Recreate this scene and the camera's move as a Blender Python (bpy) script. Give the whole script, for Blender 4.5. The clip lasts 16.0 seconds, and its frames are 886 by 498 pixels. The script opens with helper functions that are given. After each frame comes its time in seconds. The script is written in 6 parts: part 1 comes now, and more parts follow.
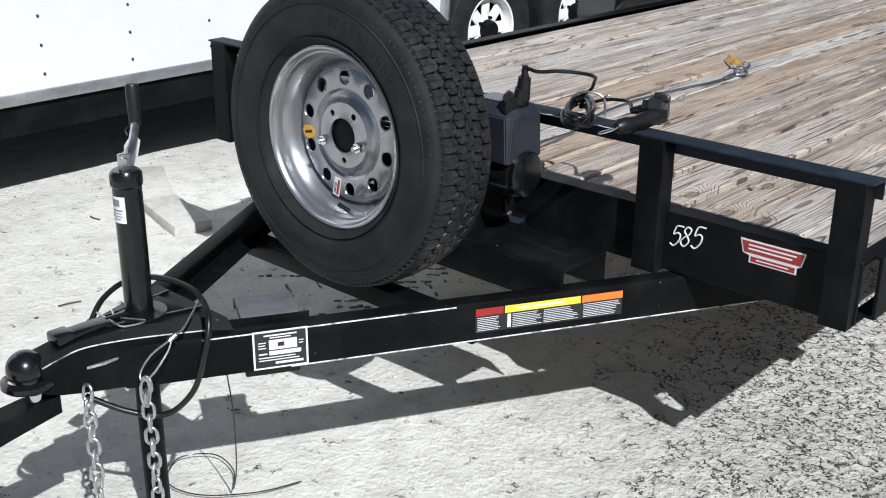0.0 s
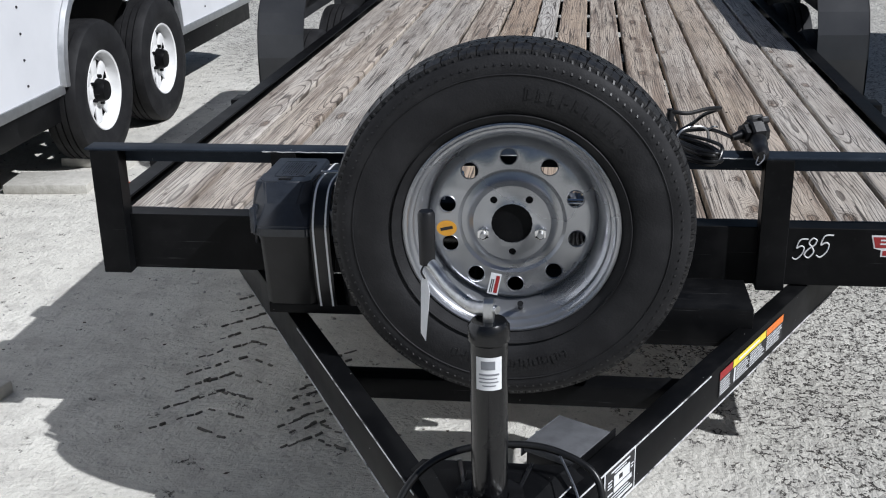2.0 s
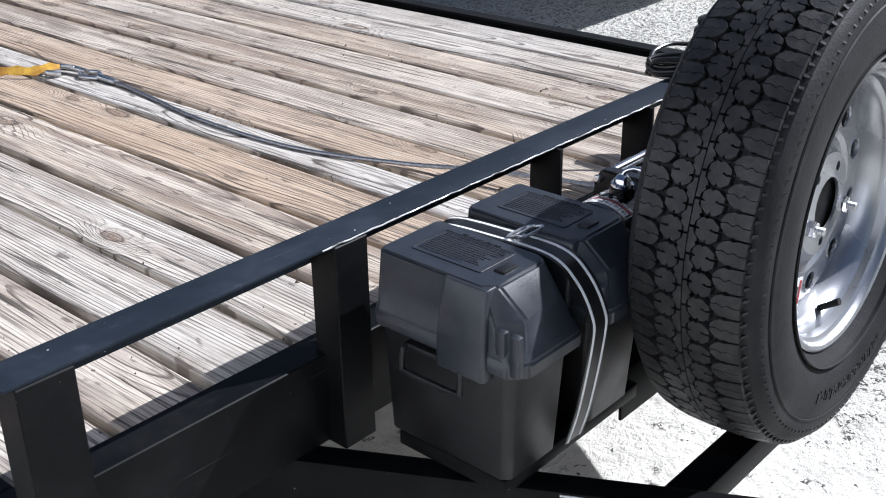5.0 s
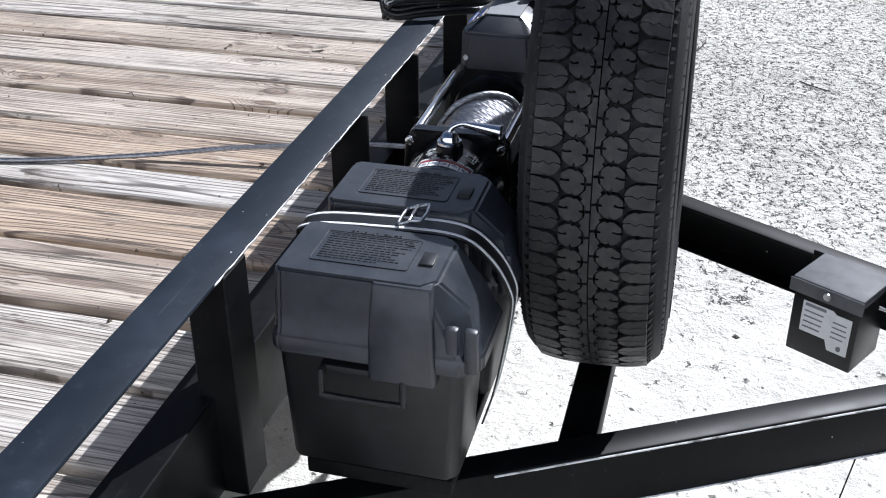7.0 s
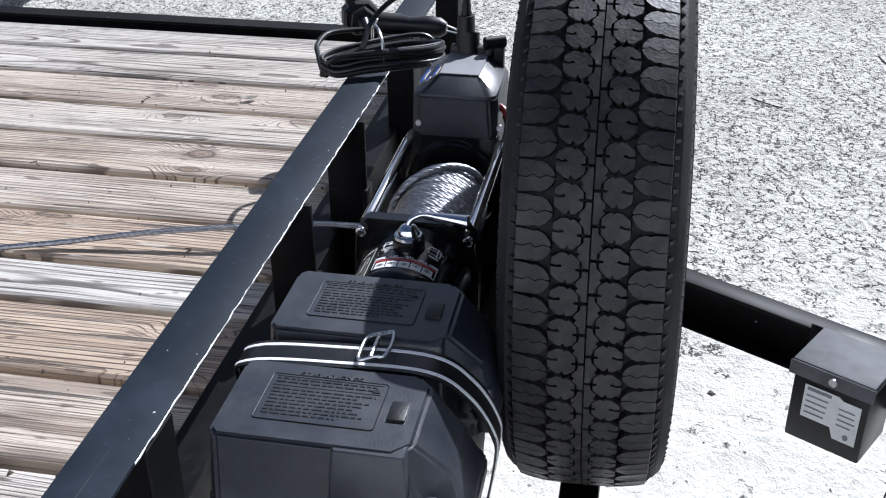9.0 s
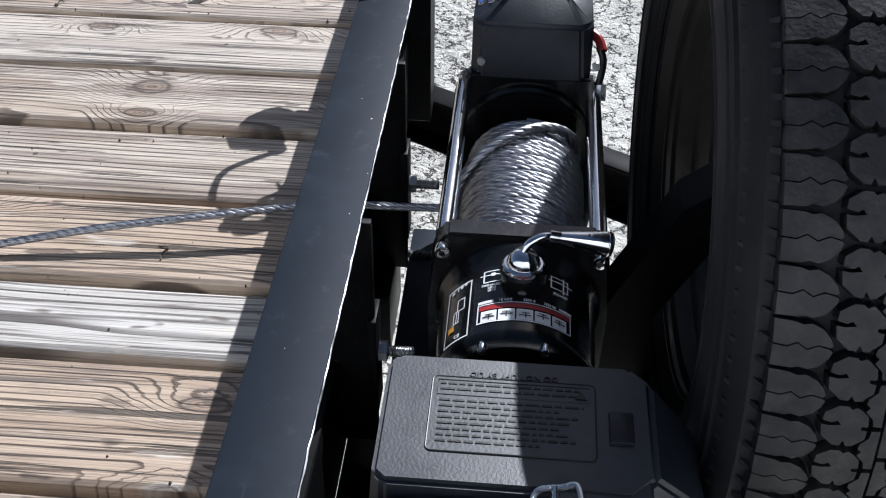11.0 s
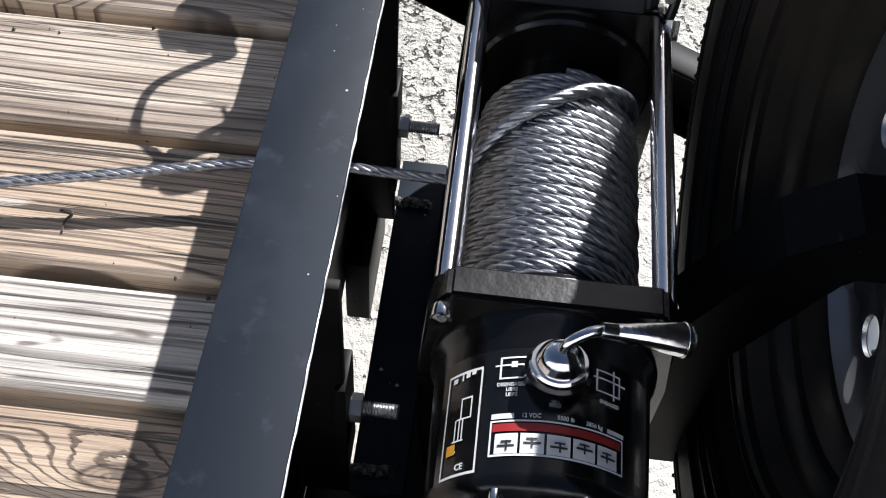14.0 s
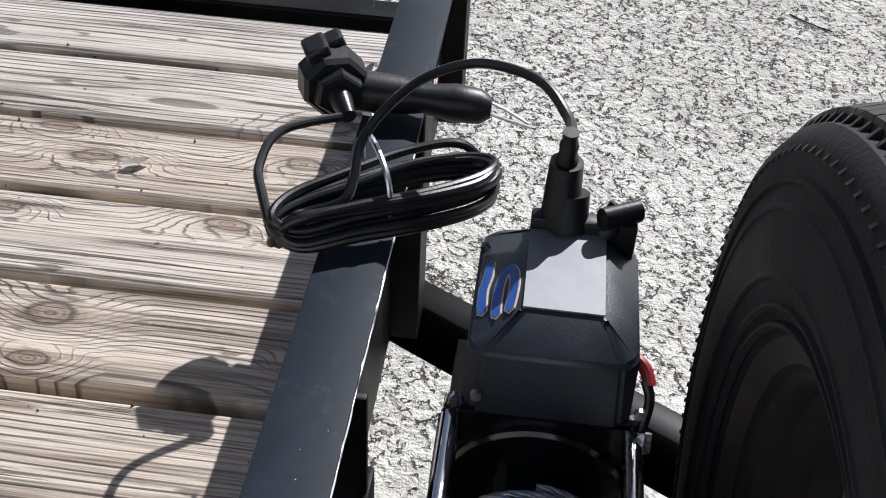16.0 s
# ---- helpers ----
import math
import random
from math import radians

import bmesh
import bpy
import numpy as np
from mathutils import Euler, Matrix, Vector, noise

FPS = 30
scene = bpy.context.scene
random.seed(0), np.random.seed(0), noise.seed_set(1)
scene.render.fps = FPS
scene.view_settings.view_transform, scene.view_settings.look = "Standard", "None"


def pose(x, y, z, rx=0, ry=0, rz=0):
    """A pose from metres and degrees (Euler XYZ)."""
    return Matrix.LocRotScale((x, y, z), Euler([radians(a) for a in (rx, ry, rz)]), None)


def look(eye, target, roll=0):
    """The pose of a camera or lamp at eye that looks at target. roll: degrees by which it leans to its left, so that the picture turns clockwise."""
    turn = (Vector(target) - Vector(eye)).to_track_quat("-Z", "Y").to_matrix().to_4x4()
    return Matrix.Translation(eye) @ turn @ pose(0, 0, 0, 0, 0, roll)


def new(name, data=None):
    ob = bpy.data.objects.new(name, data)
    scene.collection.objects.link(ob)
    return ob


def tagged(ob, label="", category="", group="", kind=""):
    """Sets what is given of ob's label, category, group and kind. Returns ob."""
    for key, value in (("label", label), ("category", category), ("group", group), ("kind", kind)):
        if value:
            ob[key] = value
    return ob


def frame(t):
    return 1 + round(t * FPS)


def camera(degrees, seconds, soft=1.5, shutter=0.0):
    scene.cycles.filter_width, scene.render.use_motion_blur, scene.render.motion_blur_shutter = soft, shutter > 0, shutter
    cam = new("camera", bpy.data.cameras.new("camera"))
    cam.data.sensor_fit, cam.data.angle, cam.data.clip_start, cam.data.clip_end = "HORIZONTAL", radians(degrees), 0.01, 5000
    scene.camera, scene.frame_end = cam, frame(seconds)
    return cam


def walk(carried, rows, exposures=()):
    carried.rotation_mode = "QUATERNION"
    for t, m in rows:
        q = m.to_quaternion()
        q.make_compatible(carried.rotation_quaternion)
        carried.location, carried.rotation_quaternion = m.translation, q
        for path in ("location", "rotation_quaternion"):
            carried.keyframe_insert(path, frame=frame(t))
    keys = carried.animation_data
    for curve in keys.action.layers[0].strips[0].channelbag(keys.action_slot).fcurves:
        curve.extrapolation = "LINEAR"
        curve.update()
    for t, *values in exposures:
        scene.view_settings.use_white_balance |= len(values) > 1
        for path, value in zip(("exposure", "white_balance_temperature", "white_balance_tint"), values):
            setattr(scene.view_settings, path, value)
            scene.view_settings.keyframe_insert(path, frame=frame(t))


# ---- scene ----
cam = camera(43.5, 16.0, 1.1)

PATH = [
    (0, (1.841, -2.086, 1.495), (0.584, -0.711, 0.769), 0.4),
    (0.5, (1.478, -2.257, 1.483), (0.323, -0.778, 0.791), -1.2),
    (1, (0.974, -2.451, 1.449), (0.098, -0.798, 0.742), -1.4),
    (1.5, (0.605, -2.487, 1.497), (-0.003, -0.715, 0.798), -1.5),
    (2, (0.128, -2.48, 1.527), (-0.114, -0.622, 0.829), -1.2),
    (2.5, (-0.328, -2.413, 1.517), (-0.212, -0.548, 0.805), -0.8),
    (3, (-0.727, -2.187, 1.478), (-0.281, -0.373, 0.763), -0.3),
    (3.5, (-1.078, -1.891, 1.457), (-0.306, -0.193, 0.736), 0.3),
    (4, (-1.33, -1.582, 1.453), (-0.298, -0.032, 0.723), 0.5),
    (4.2, (-1.375, -1.446, 1.439), (-0.271, 0.046, 0.692), 0.1),
    (6.3, (-1.55, -0.579, 1.453), (0.071, 0.076, 0.481), 0.3),
    (6.5, (-1.557, -0.554, 1.456), (0.093, 0.024, 0.484), 0.4),
    (7, (-1.558, -0.52, 1.462), (0.127, -0.071, 0.481), -0.3),
    (7.5, (-1.55, -0.51, 1.46), (0.144, -0.108, 0.476), -0.9),
    (8, (-1.545, -0.5, 1.462), (0.156, -0.145, 0.471), -0.3),
    (8.5, (-1.495, -0.476, 1.45), (0.216, -0.159, 0.465), 1.0),
    (9, (-1.308, -0.421, 1.478), (0.398, -0.092, 0.488), -0.4),
    (9.2, (-1.241, -0.394, 1.49), (0.451, -0.072, 0.473), -0.9),
    (11.3, (-0.798, -0.124, 1.404), (0.705, -0.033, 0.087), 0.8),
    (11.5, (-0.757, -0.123, 1.401), (0.7, -0.028, 0.035), 0.4),
    (12, (-0.673, -0.127, 1.385), (0.68, -0.018, -0.084), 0.4),
    (12.5, (-0.605, -0.121, 1.369), (0.654, -0.019, -0.182), 1.3),
    (13, (-0.546, -0.115, 1.362), (0.637, -0.018, -0.248), 1.7),
    (13.5, (-0.501, -0.11, 1.362), (0.648, -0.022, -0.272), 2.3),
    (14, (-0.476, -0.093, 1.364), (0.722, -0.045, -0.236), 4.5),
    (14.5, (-0.455, -0.076, 1.378), (0.844, -0.069, -0.142), 6.4),
    (15, (-0.41, -0.096, 1.421), (0.952, -0.045, -0.043), 4.4),
    (15.5, (-0.387, -0.113, 1.433), (1.062, -0.017, 0.059), 3.1),
    (16, (-0.381, -0.115, 1.438), (1.143, 0.013, 0.15), 3.3),
]
walk(cam, [(t, look(eye, target, roll)) for t, eye, target, roll in PATH],
     exposures=[(0.0, 0.19, 6050, 10), (0.6, -0.05, 6050, 10), (1.0, -0.22, 6050, 10), (1.5, -0.35, 6050, 10), (2.5, 0.30, 6050, 12), (3.0, 0.48, 5980, 12), (3.5, 0.66, 5950, 12), (4.2, 0.74, 5920, 12), (6.3, 0.70, 5920, 12), (9.2, 0.61, 5800, 12),
                (11.3, 0.48, 5950, 11), (12.5, 0.54, 6250, 12), (13.5, 0.75, 6330, 12), (14.5, 0.68, 6330, 12), (15.2, 0.62, 6300, 12), (16.0, 0.43, 6200, 12)])

# ---- world and sun ----
SUN = Vector((0.955, -0.43, 1.0)).normalized()
world = bpy.data.worlds.new("world")
scene.world = world
world.use_nodes = True
wn = world.node_tree.nodes
sky = wn.new("ShaderNodeTexSky")
sky.sky_type = 'NISHITA'
sky.sun_disc = False
sky.sun_elevation = math.asin(SUN.z)
sky.sun_rotation = math.atan2(SUN.x, SUN.y)
sky.dust_density = 1.5
wn["Background"].inputs["Strength"].default_value = 0.039
world.node_tree.links.new(sky.outputs[0], wn["Background"].inputs["Color"])
sun_data = bpy.data.lights.new("sun", 'SUN')
sun_data.energy = 5.0
sun_data.angle = radians(0.55)
sun_data.color = (1.0, 0.985, 0.965)
sun_lamp = new("sun", sun_data)
sun_lamp.matrix_world = look(SUN * 30, (0, 0, 0))


# ---- materials ----
def mat(name, col, rough=0.5, metal=0.0, col2=None, scale=20.0, mix=(0.4, 0.65), bump=0.0, bump_scale=80.0,
        rough2=None, stretch=(1, 1, 1), spec=0.5, coat=0.0):
    """Two-tone paint or solid with noise at two scales, uneven gloss and fine relief."""
    m = bpy.data.materials.new(name)
    m.use_nodes = True
    nt = m.node_tree
    N, L = nt.nodes, nt.links
    b = N["Principled BSDF"]
    b.inputs["Roughness"].default_value = rough
    b.inputs["Metallic"].default_value = metal
    b.inputs["Specular IOR Level"].default_value = spec
    b.inputs["Coat Weight"].default_value = coat
    b.inputs["Coat Roughness"].default_value = 0.15
    tc = N.new("ShaderNodeTexCoord")
    mp = N.new("ShaderNodeMapping")
    mp.inputs["Scale"].default_value = stretch
    L.new(tc.outputs["Object"], mp.inputs["Vector"])
    col2 = col2 or tuple(c * 0.75 for c in col)
    n1 = N.new("ShaderNodeTexNoise")
    n1.inputs["Scale"].default_value = scale
    n1.inputs["Detail"].default_value = 7.0
    n1.inputs["Roughness"].default_value = 0.62
    L.new(mp.outputs[0], n1.inputs["Vector"])
    r = N.new("ShaderNodeValToRGB")
    r.color_ramp.elements[0].position, r.color_ramp.elements[1].position = mix
    r.color_ramp.elements[0].color = (*col, 1)
    r.color_ramp.elements[1].color = (*col2, 1)
    L.new(n1.outputs["Fac"], r.inputs["Fac"])
    L.new(r.outputs["Color"], b.inputs["Base Color"])
    if rough2 is not None:
        mr = N.new("ShaderNodeMapRange")
        mr.inputs["From Min"].default_value, mr.inputs["From Max"].default_value = 0.35, 0.68
        mr.inputs["To Min"].default_value, mr.inputs["To Max"].default_value = rough, rough2
        n3 = N.new("ShaderNodeTexNoise")
        n3.inputs["Scale"].default_value = scale * 0.45
        n3.inputs["Detail"].default_value = 5
        L.new(mp.outputs[0], n3.inputs["Vector"])
        L.new(n3.outputs["Fac"], mr.inputs["Value"])
        L.new(mr.outputs["Result"], b.inputs["Roughness"])
    if bump:
        n2 = N.new("ShaderNodeTexNoise")
        n2.inputs["Scale"].default_value = bump_scale
        n2.inputs["Detail"].default_value = 6
        L.new(mp.outputs[0], n2.inputs["Vector"])
        bp = N.new("ShaderNodeBump")
        bp.inputs["Strength"].default_value = bump
        bp.inputs["Distance"].default_value = 0.01
        L.new(n2.outputs["Fac"], bp.inputs["Height"])
        L.new(bp.outputs["Normal"], b.inputs["Normal"])
    return m


def node_kit(name):
    """A material with short calls for nodes: maths, vector maths, noise, ramps and mixes."""
    m = bpy.data.materials.new(name)
    m.use_nodes = True
    N, L = m.node_tree.nodes, m.node_tree.links

    def put(socket, value):
        if isinstance(value, (int, float, tuple)):
            socket.default_value = value
        else:
            L.new(value, socket)

    def calc(op, a, b=0.0, c=0.0, clamp=False):
        n = N.new("ShaderNodeMath")
        n.operation, n.use_clamp = op, clamp
        for i, v in enumerate((a, b, c)):
            put(n.inputs[i], v)
        return n.outputs[0]

    def scaled(vec, k, add=None):
        n = N.new("ShaderNodeVectorMath")
        n.operation = 'MULTIPLY_ADD'
        put(n.inputs[0], vec)
        n.inputs[1].default_value = k
        if add is not None:
            put(n.inputs[2], add)
        return n.outputs[0]

    def grain(vec, scale, detail=5.0, rough=0.55):
        n = N.new("ShaderNodeTexNoise")
        n.inputs["Scale"].default_value, n.inputs["Detail"].default_value, n.inputs["Roughness"].default_value = scale, detail, rough
        put(n.inputs["Vector"], vec)
        return n.outputs["Fac"]

    def span(v, lo, hi, a=0.0, b=1.0, smooth=False):
        n = N.new("ShaderNodeMapRange")
        n.interpolation_type = 'SMOOTHSTEP' if smooth else 'LINEAR'
        put(n.inputs["Value"], v)
        for i, k in enumerate((lo, hi, a, b)):
            n.inputs[i + 1].default_value = k
        return n.outputs["Result"]

    def blend(f, a, b, kind='MIX'):
        n = N.new("ShaderNodeMix")
        n.data_type, n.blend_type = 'RGBA', kind
        put(n.inputs[0], f)
        put(n.inputs[6], a if not isinstance(a, tuple) else (*a, 1))
        put(n.inputs[7], b if not isinstance(b, tuple) else (*b, 1))
        return n.outputs[2]

    return m, N, L, put, calc, scaled, grain, span, blend


# knots of the boards near the headboard: place, half width, half length
KNOTS = ((0.388, 0.345, 0.026, 0.040), (0.326, 0.343, 0.014, 0.028), (0.560, 0.210, 0.016, 0.038), (0.688, 0.150, 0.018, 0.036), (0.714, 0.463, 0.012, 0.034), (0.550, 0.465, 0.012, 0.030),
         (-0.166, 0.135, 0.014, 0.036))


def wood_material():
    """Weathered pine: growth rings cut flat, bending round knots, drying checks, grey and tan boards."""
    m, N, L, put, calc, scaled, grain, span, blend = node_kit("weathered_pine")
    b = N["Principled BSDF"]
    tc = N.new("ShaderNodeTexCoord")
    tone_info = N.new("ShaderNodeObjectInfo")
    rnd = tone_info.outputs["Random"]
    rnd2 = calc('FRACT', calc('MULTIPLY', rnd, 17.31))
    rnd3 = calc('FRACT', calc('MULTIPLY', rnd, 53.77))
    shift = N.new("ShaderNodeCombineXYZ")
    put(shift.inputs[0], calc('MULTIPLY', rnd2, 9.0))
    put(shift.inputs[1], calc('MULTIPLY', rnd, 61.0))
    at = scaled(tc.outputs["Object"], (1, 1, 1), shift.outputs[0])
    own = N.new("ShaderNodeSeparateXYZ")
    L.new(tc.outputs["Object"], own.inputs[0])
    # knots, in about half of the cells
    vor = N.new("ShaderNodeTexVoronoi")
    vor.voronoi_dimensions = '2D'
    vor.inputs["Scale"].default_value = 1.0
    put(vor.inputs["Vector"], scaled(at, (7.0, 2.5, 0.0)))
    pick = N.new("ShaderNodeSeparateColor")
    L.new(vor.outputs["Color"], pick.inputs[0])
    has = calc('GREATER_THAN', pick.outputs[0], 0.74)
    kd = calc('ADD', vor.outputs["Distance"], calc('MULTIPLY', calc('SUBTRACT', grain(scaled(at, (38, 14, 1)), 1.0, 4.0), 0.5), 0.13))
    kd = calc('DIVIDE', kd, calc('MULTIPLY_ADD', pick.outputs[1], 0.85, 0.55))
    kd = calc('MULTIPLY_ADD', calc('SUBTRACT', 1.0, has), 9.0, kd)
    spot = N.new("ShaderNodeNewGeometry").outputs["Position"]
    ragged = calc('MULTIPLY_ADD', grain(scaled(spot, (38, 14, 1)), 1.0, 4.0), 0.10, -0.05)
    for kx, ky, wide, long in KNOTS:
        away = N.new("ShaderNodeVectorMath")
        away.operation = 'LENGTH'
        put(away.inputs[0], scaled(spot, (1 / wide, 1 / long, 0.0), (-kx / wide, -ky / long, 0.0)))
        kd = calc('MINIMUM', kd, calc('ADD', calc('MULTIPLY', away.outputs["Value"], 0.115), ragged))
    bulge = span(kd, 0.04, 0.34, 1.0, 0.0, True)
    # distance from the pith of the log
    drift = calc('SUBTRACT', grain(scaled(at, (1.5, 0.9, 1.0)), 1.0, 2.0), 0.5)
    wob = calc('SUBTRACT', grain(scaled(at, (16.0, 3.0, 1.0)), 1.0, 3.0), 0.5)
    x = calc('ADD', own.outputs[0], calc('MULTIPLY_ADD', rnd3, 0.22, -0.11))
    x = calc('ADD', x, calc('MULTIPLY', wob, 0.005))
    z = calc('MULTIPLY_ADD', drift, 0.10, calc('MULTIPLY_ADD', rnd2, 0.06, 0.030))
    d = calc('SQRT', calc('ADD', calc('MULTIPLY', x, x), calc('MULTIPLY', z, z)))
    d = calc('MULTIPLY_ADD', bulge, 0.034, d)
    d = calc('MULTIPLY_ADD', calc('SUBTRACT', grain(scaled(at, (45.0, 2.2, 1.0)), 1.0, 3.0), 0.5), 0.003, d)
    ring = calc('FRACT', calc('DIVIDE', d, 0.0068))
    late = calc('MULTIPLY', span(ring, 0.66, 0.86, 0.0, 1.0, True), span(ring, 0.93, 0.97, 1.0, 0.0))
    late = calc('MULTIPLY', late, span(grain(scaled(at, (22.0, 1.1, 1.0)), 1.0, 3.0), 0.34, 0.56, 0.3, 1.0))
    fibre = grain(scaled(at, (330.0, 5.0, 330.0)), 1.0, 5.0, 0.6)
    check = span(grain(scaled(at, (85.0, 1.6, 1.0)), 1.0, 4.0, 0.6), 0.60, 0.625)
    blotch = grain(scaled(at, (7.0, 1.4, 7.0)), 1.0, 5.0)
    # each board's own weathering: red holds how pale it is, green how tan
    own_tone = N.new("ShaderNodeSeparateColor")
    put(own_tone.inputs[0], tone_info.outputs["Color"])
    bleach, tan = own_tone.outputs[0], own_tone.outputs[1]
    grey = calc('ADD', calc('MULTIPLY_ADD', tan, -0.9, 0.45), calc('MULTIPLY', blotch, 0.9), clamp=True)
    early = blend(grey, (0.58, 0.495, 0.395), (0.54, 0.515, 0.475))
    brown = span(grain(scaled(at, (26.0, 1.0, 1.0)), 1.0, 5.0, 0.62), 0.47, 0.57, 0.0, 1.0)
    early = blend(calc('MULTIPLY', brown, calc('MULTIPLY_ADD', bleach, -0.70, 0.95)), early, (0.165, 0.124, 0.098))
    early = blend(calc('MULTIPLY', bleach, calc('MULTIPLY', span(blotch, 0.40, 0.62), 0.55)), early, (0.60, 0.565, 0.515))
    early = blend(calc('MULTIPLY', calc('MULTIPLY', tan, tan), 0.58), early, (0.43, 0.295, 0.190))
    col = blend(calc('MULTIPLY', late, 0.9), early, blend(grey, (0.075, 0.048, 0.032), (0.062, 0.050, 0.042)))
    col = blend(span(fibre, 0.50, 0.64, 0.0, 0.80), col, (0.080, 0.064, 0.054))
    ringk = calc('FRACT', calc('MULTIPLY', kd, 36.0))
    kcol = blend(span(ringk, 0.45, 0.8, 0.0, 1.0), (0.24, 0.155, 0.098), (0.040, 0.025, 0.018))
    kcol = blend(span(grain(scaled(at, (75.0, 26.0, 1.0)), 1.0, 3.0), 0.56, 0.62, 0.0, 0.9), kcol, (0.028, 0.019, 0.014))
    kmask = span(kd, 0.02, 0.135, 1.0, 0.0)
    col = blend(calc('MULTIPLY', kmask, 0.80), col, kcol)
    rim = calc('MULTIPLY', span(kd, 0.055, 0.070), span(kd, 0.075, 0.095, 1.0, 0.0))
    col = blend(calc('MULTIPLY', rim, 0.85), col, (0.05, 0.035, 0.025))
    col = blend(calc('MULTIPLY', check, 0.85), col, (0.035, 0.027, 0.02))
    fleck = span(grain(scaled(at, (42.0, 11.0, 1.0)), 1.0, 2.0), 0.655, 0.69, 0.0, 0.75)
    col = blend(fleck, col, (0.085, 0.060, 0.045))
    pale = span(grain(scaled(at, (55.0, 9.0, 1.0)), 1.0, 2.0), 0.66, 0.70, 0.0, 0.6)
    col = blend(pale, col, (0.56, 0.50, 0.43))
    stain = span(grain(scaled(at, (9.0, 3.0, 1.0)), 1.0, 6.0, 0.6), 0.56, 0.66, 0.0, 0.45)
    col = blend(stain, col, (0.135, 0.105, 0.082))
    dots = N.new("ShaderNodeTexVoronoi")
    dots.inputs["Scale"].default_value = 42.0
    put(dots.inputs["Vector"], scaled(at, (1.0, 0.8, 1.0)))
    which = N.new("ShaderNodeSeparateColor")
    L.new(dots.outputs["Color"], which.inputs[0])
    frayed = calc('MULTIPLY_ADD', grain(at, 420.0, 2.0), 0.10, calc('SUBTRACT', dots.outputs["Distance"], 0.05))
    size = calc('MULTIPLY', calc('POWER', which.outputs[1], 2.0), 0.13)
    dirt = calc('MULTIPLY', calc('LESS_THAN', frayed, size), calc('GREATER_THAN', which.outputs[0], 0.62))
    col = blend(calc('MULTIPLY', dirt, 0.9), col, (0.040, 0.032, 0.026))
    put(b.inputs["Base Color"], col)
    put(b.inputs["Roughness"], span(blotch, 0.35, 0.65, 0.48, 0.62))
    b.inputs["Specular IOR Level"].default_value = 0.7
    h = calc('MULTIPLY_ADD', late, 0.5, calc('MULTIPLY', fibre, 0.8))
    h = calc('MULTIPLY_ADD', check, -1.6, h)
    bp = N.new("ShaderNodeBump")
    bp.inputs["Strength"].default_value = 0.8
    bp.inputs["Distance"].default_value = 0.003
    put(bp.inputs["Height"], h)
    L.new(bp.outputs["Normal"], b.inputs["Normal"])
    return m


def ground_material():
    """Crushed limestone dirt: pale fines, grit with dark curled crevices, damp and dusty patches."""
    m, N, L, put, calc, scaled, grain, span, blend = node_kit("limestone_dirt")
    b = N["Principled BSDF"]
    b.inputs["Roughness"].default_value = 0.95
    b.inputs["Specular IOR Level"].default_value = 0.12
    at = N.new("ShaderNodeTexCoord").outputs["Object"]
    big = grain(at, 0.9, 7.0)
    mid = grain(at, 9.0, 8.0, 0.65)
    grit = grain(at, 52.0, 3.0, 0.6)
    sand = grain(at, 210.0, 3.0, 0.7)
    curl = calc('ABSOLUTE', calc('SUBTRACT', grain(at, 21.0, 4.0, 0.62), 0.5))
    own = N.new("ShaderNodeSeparateXYZ")
    put(own.inputs[0], at)
    loose = span(calc('MULTIPLY_ADD', own.outputs[1], 0.45, calc('MULTIPLY', own.outputs[0], 0.8)), 0.10, 0.95, 0.0, 1.0, True)
    rough_side = calc('MULTIPLY_ADD', loose, 0.28, -0.03)
    gate = span(calc('ADD', grain(at, 13.0, 3.0), rough_side), 0.56, 0.67)
    crevice = calc('MULTIPLY', span(curl, 0.018, 0.034, 1.0, 0.0), calc('MULTIPLY', gate, span(grain(at, 66.0, 2.0), 0.43, 0.50)))
    col = blend(span(big, 0.32, 0.70), (0.56, 0.543, 0.490), (0.73, 0.712, 0.652))
    col = blend(span(mid, 0.36, 0.54, 0.55, 0.0), col, (0.44, 0.422, 0.39))
    col = blend(calc('MULTIPLY', span(grit, 0.32, 0.38, 1.0, 0.0), calc('MULTIPLY_ADD', loose, 0.42, 0.22)), col, (0.15, 0.142, 0.132))
    col = blend(calc('MULTIPLY', span(sand, 0.36, 0.46, 1.0, 0.0), calc('MULTIPLY_ADD', loose, 0.17, 0.17)), col, (0.20, 0.19, 0.18))
    col = blend(calc('MULTIPLY', crevice, 0.95), col, (0.06, 0.055, 0.05))
    put(b.inputs["Base Color"], col)
    h = calc('MULTIPLY_ADD', mid, 1.4, calc('MULTIPLY', grit, 0.9))
    h = calc('MULTIPLY_ADD', sand, 0.25, h)
    h = calc('MULTIPLY_ADD', crevice, -0.7, h)
    bp = N.new("ShaderNodeBump")
    bp.inputs["Strength"].default_value = 0.9
    bp.inputs["Distance"].default_value = 0.024
    h = calc('MULTIPLY', h, calc('MULTIPLY_ADD', loose, 0.60, 0.45))
    put(bp.inputs["Height"], h)
    L.new(bp.outputs["Normal"], b.inputs["Normal"])
    return m


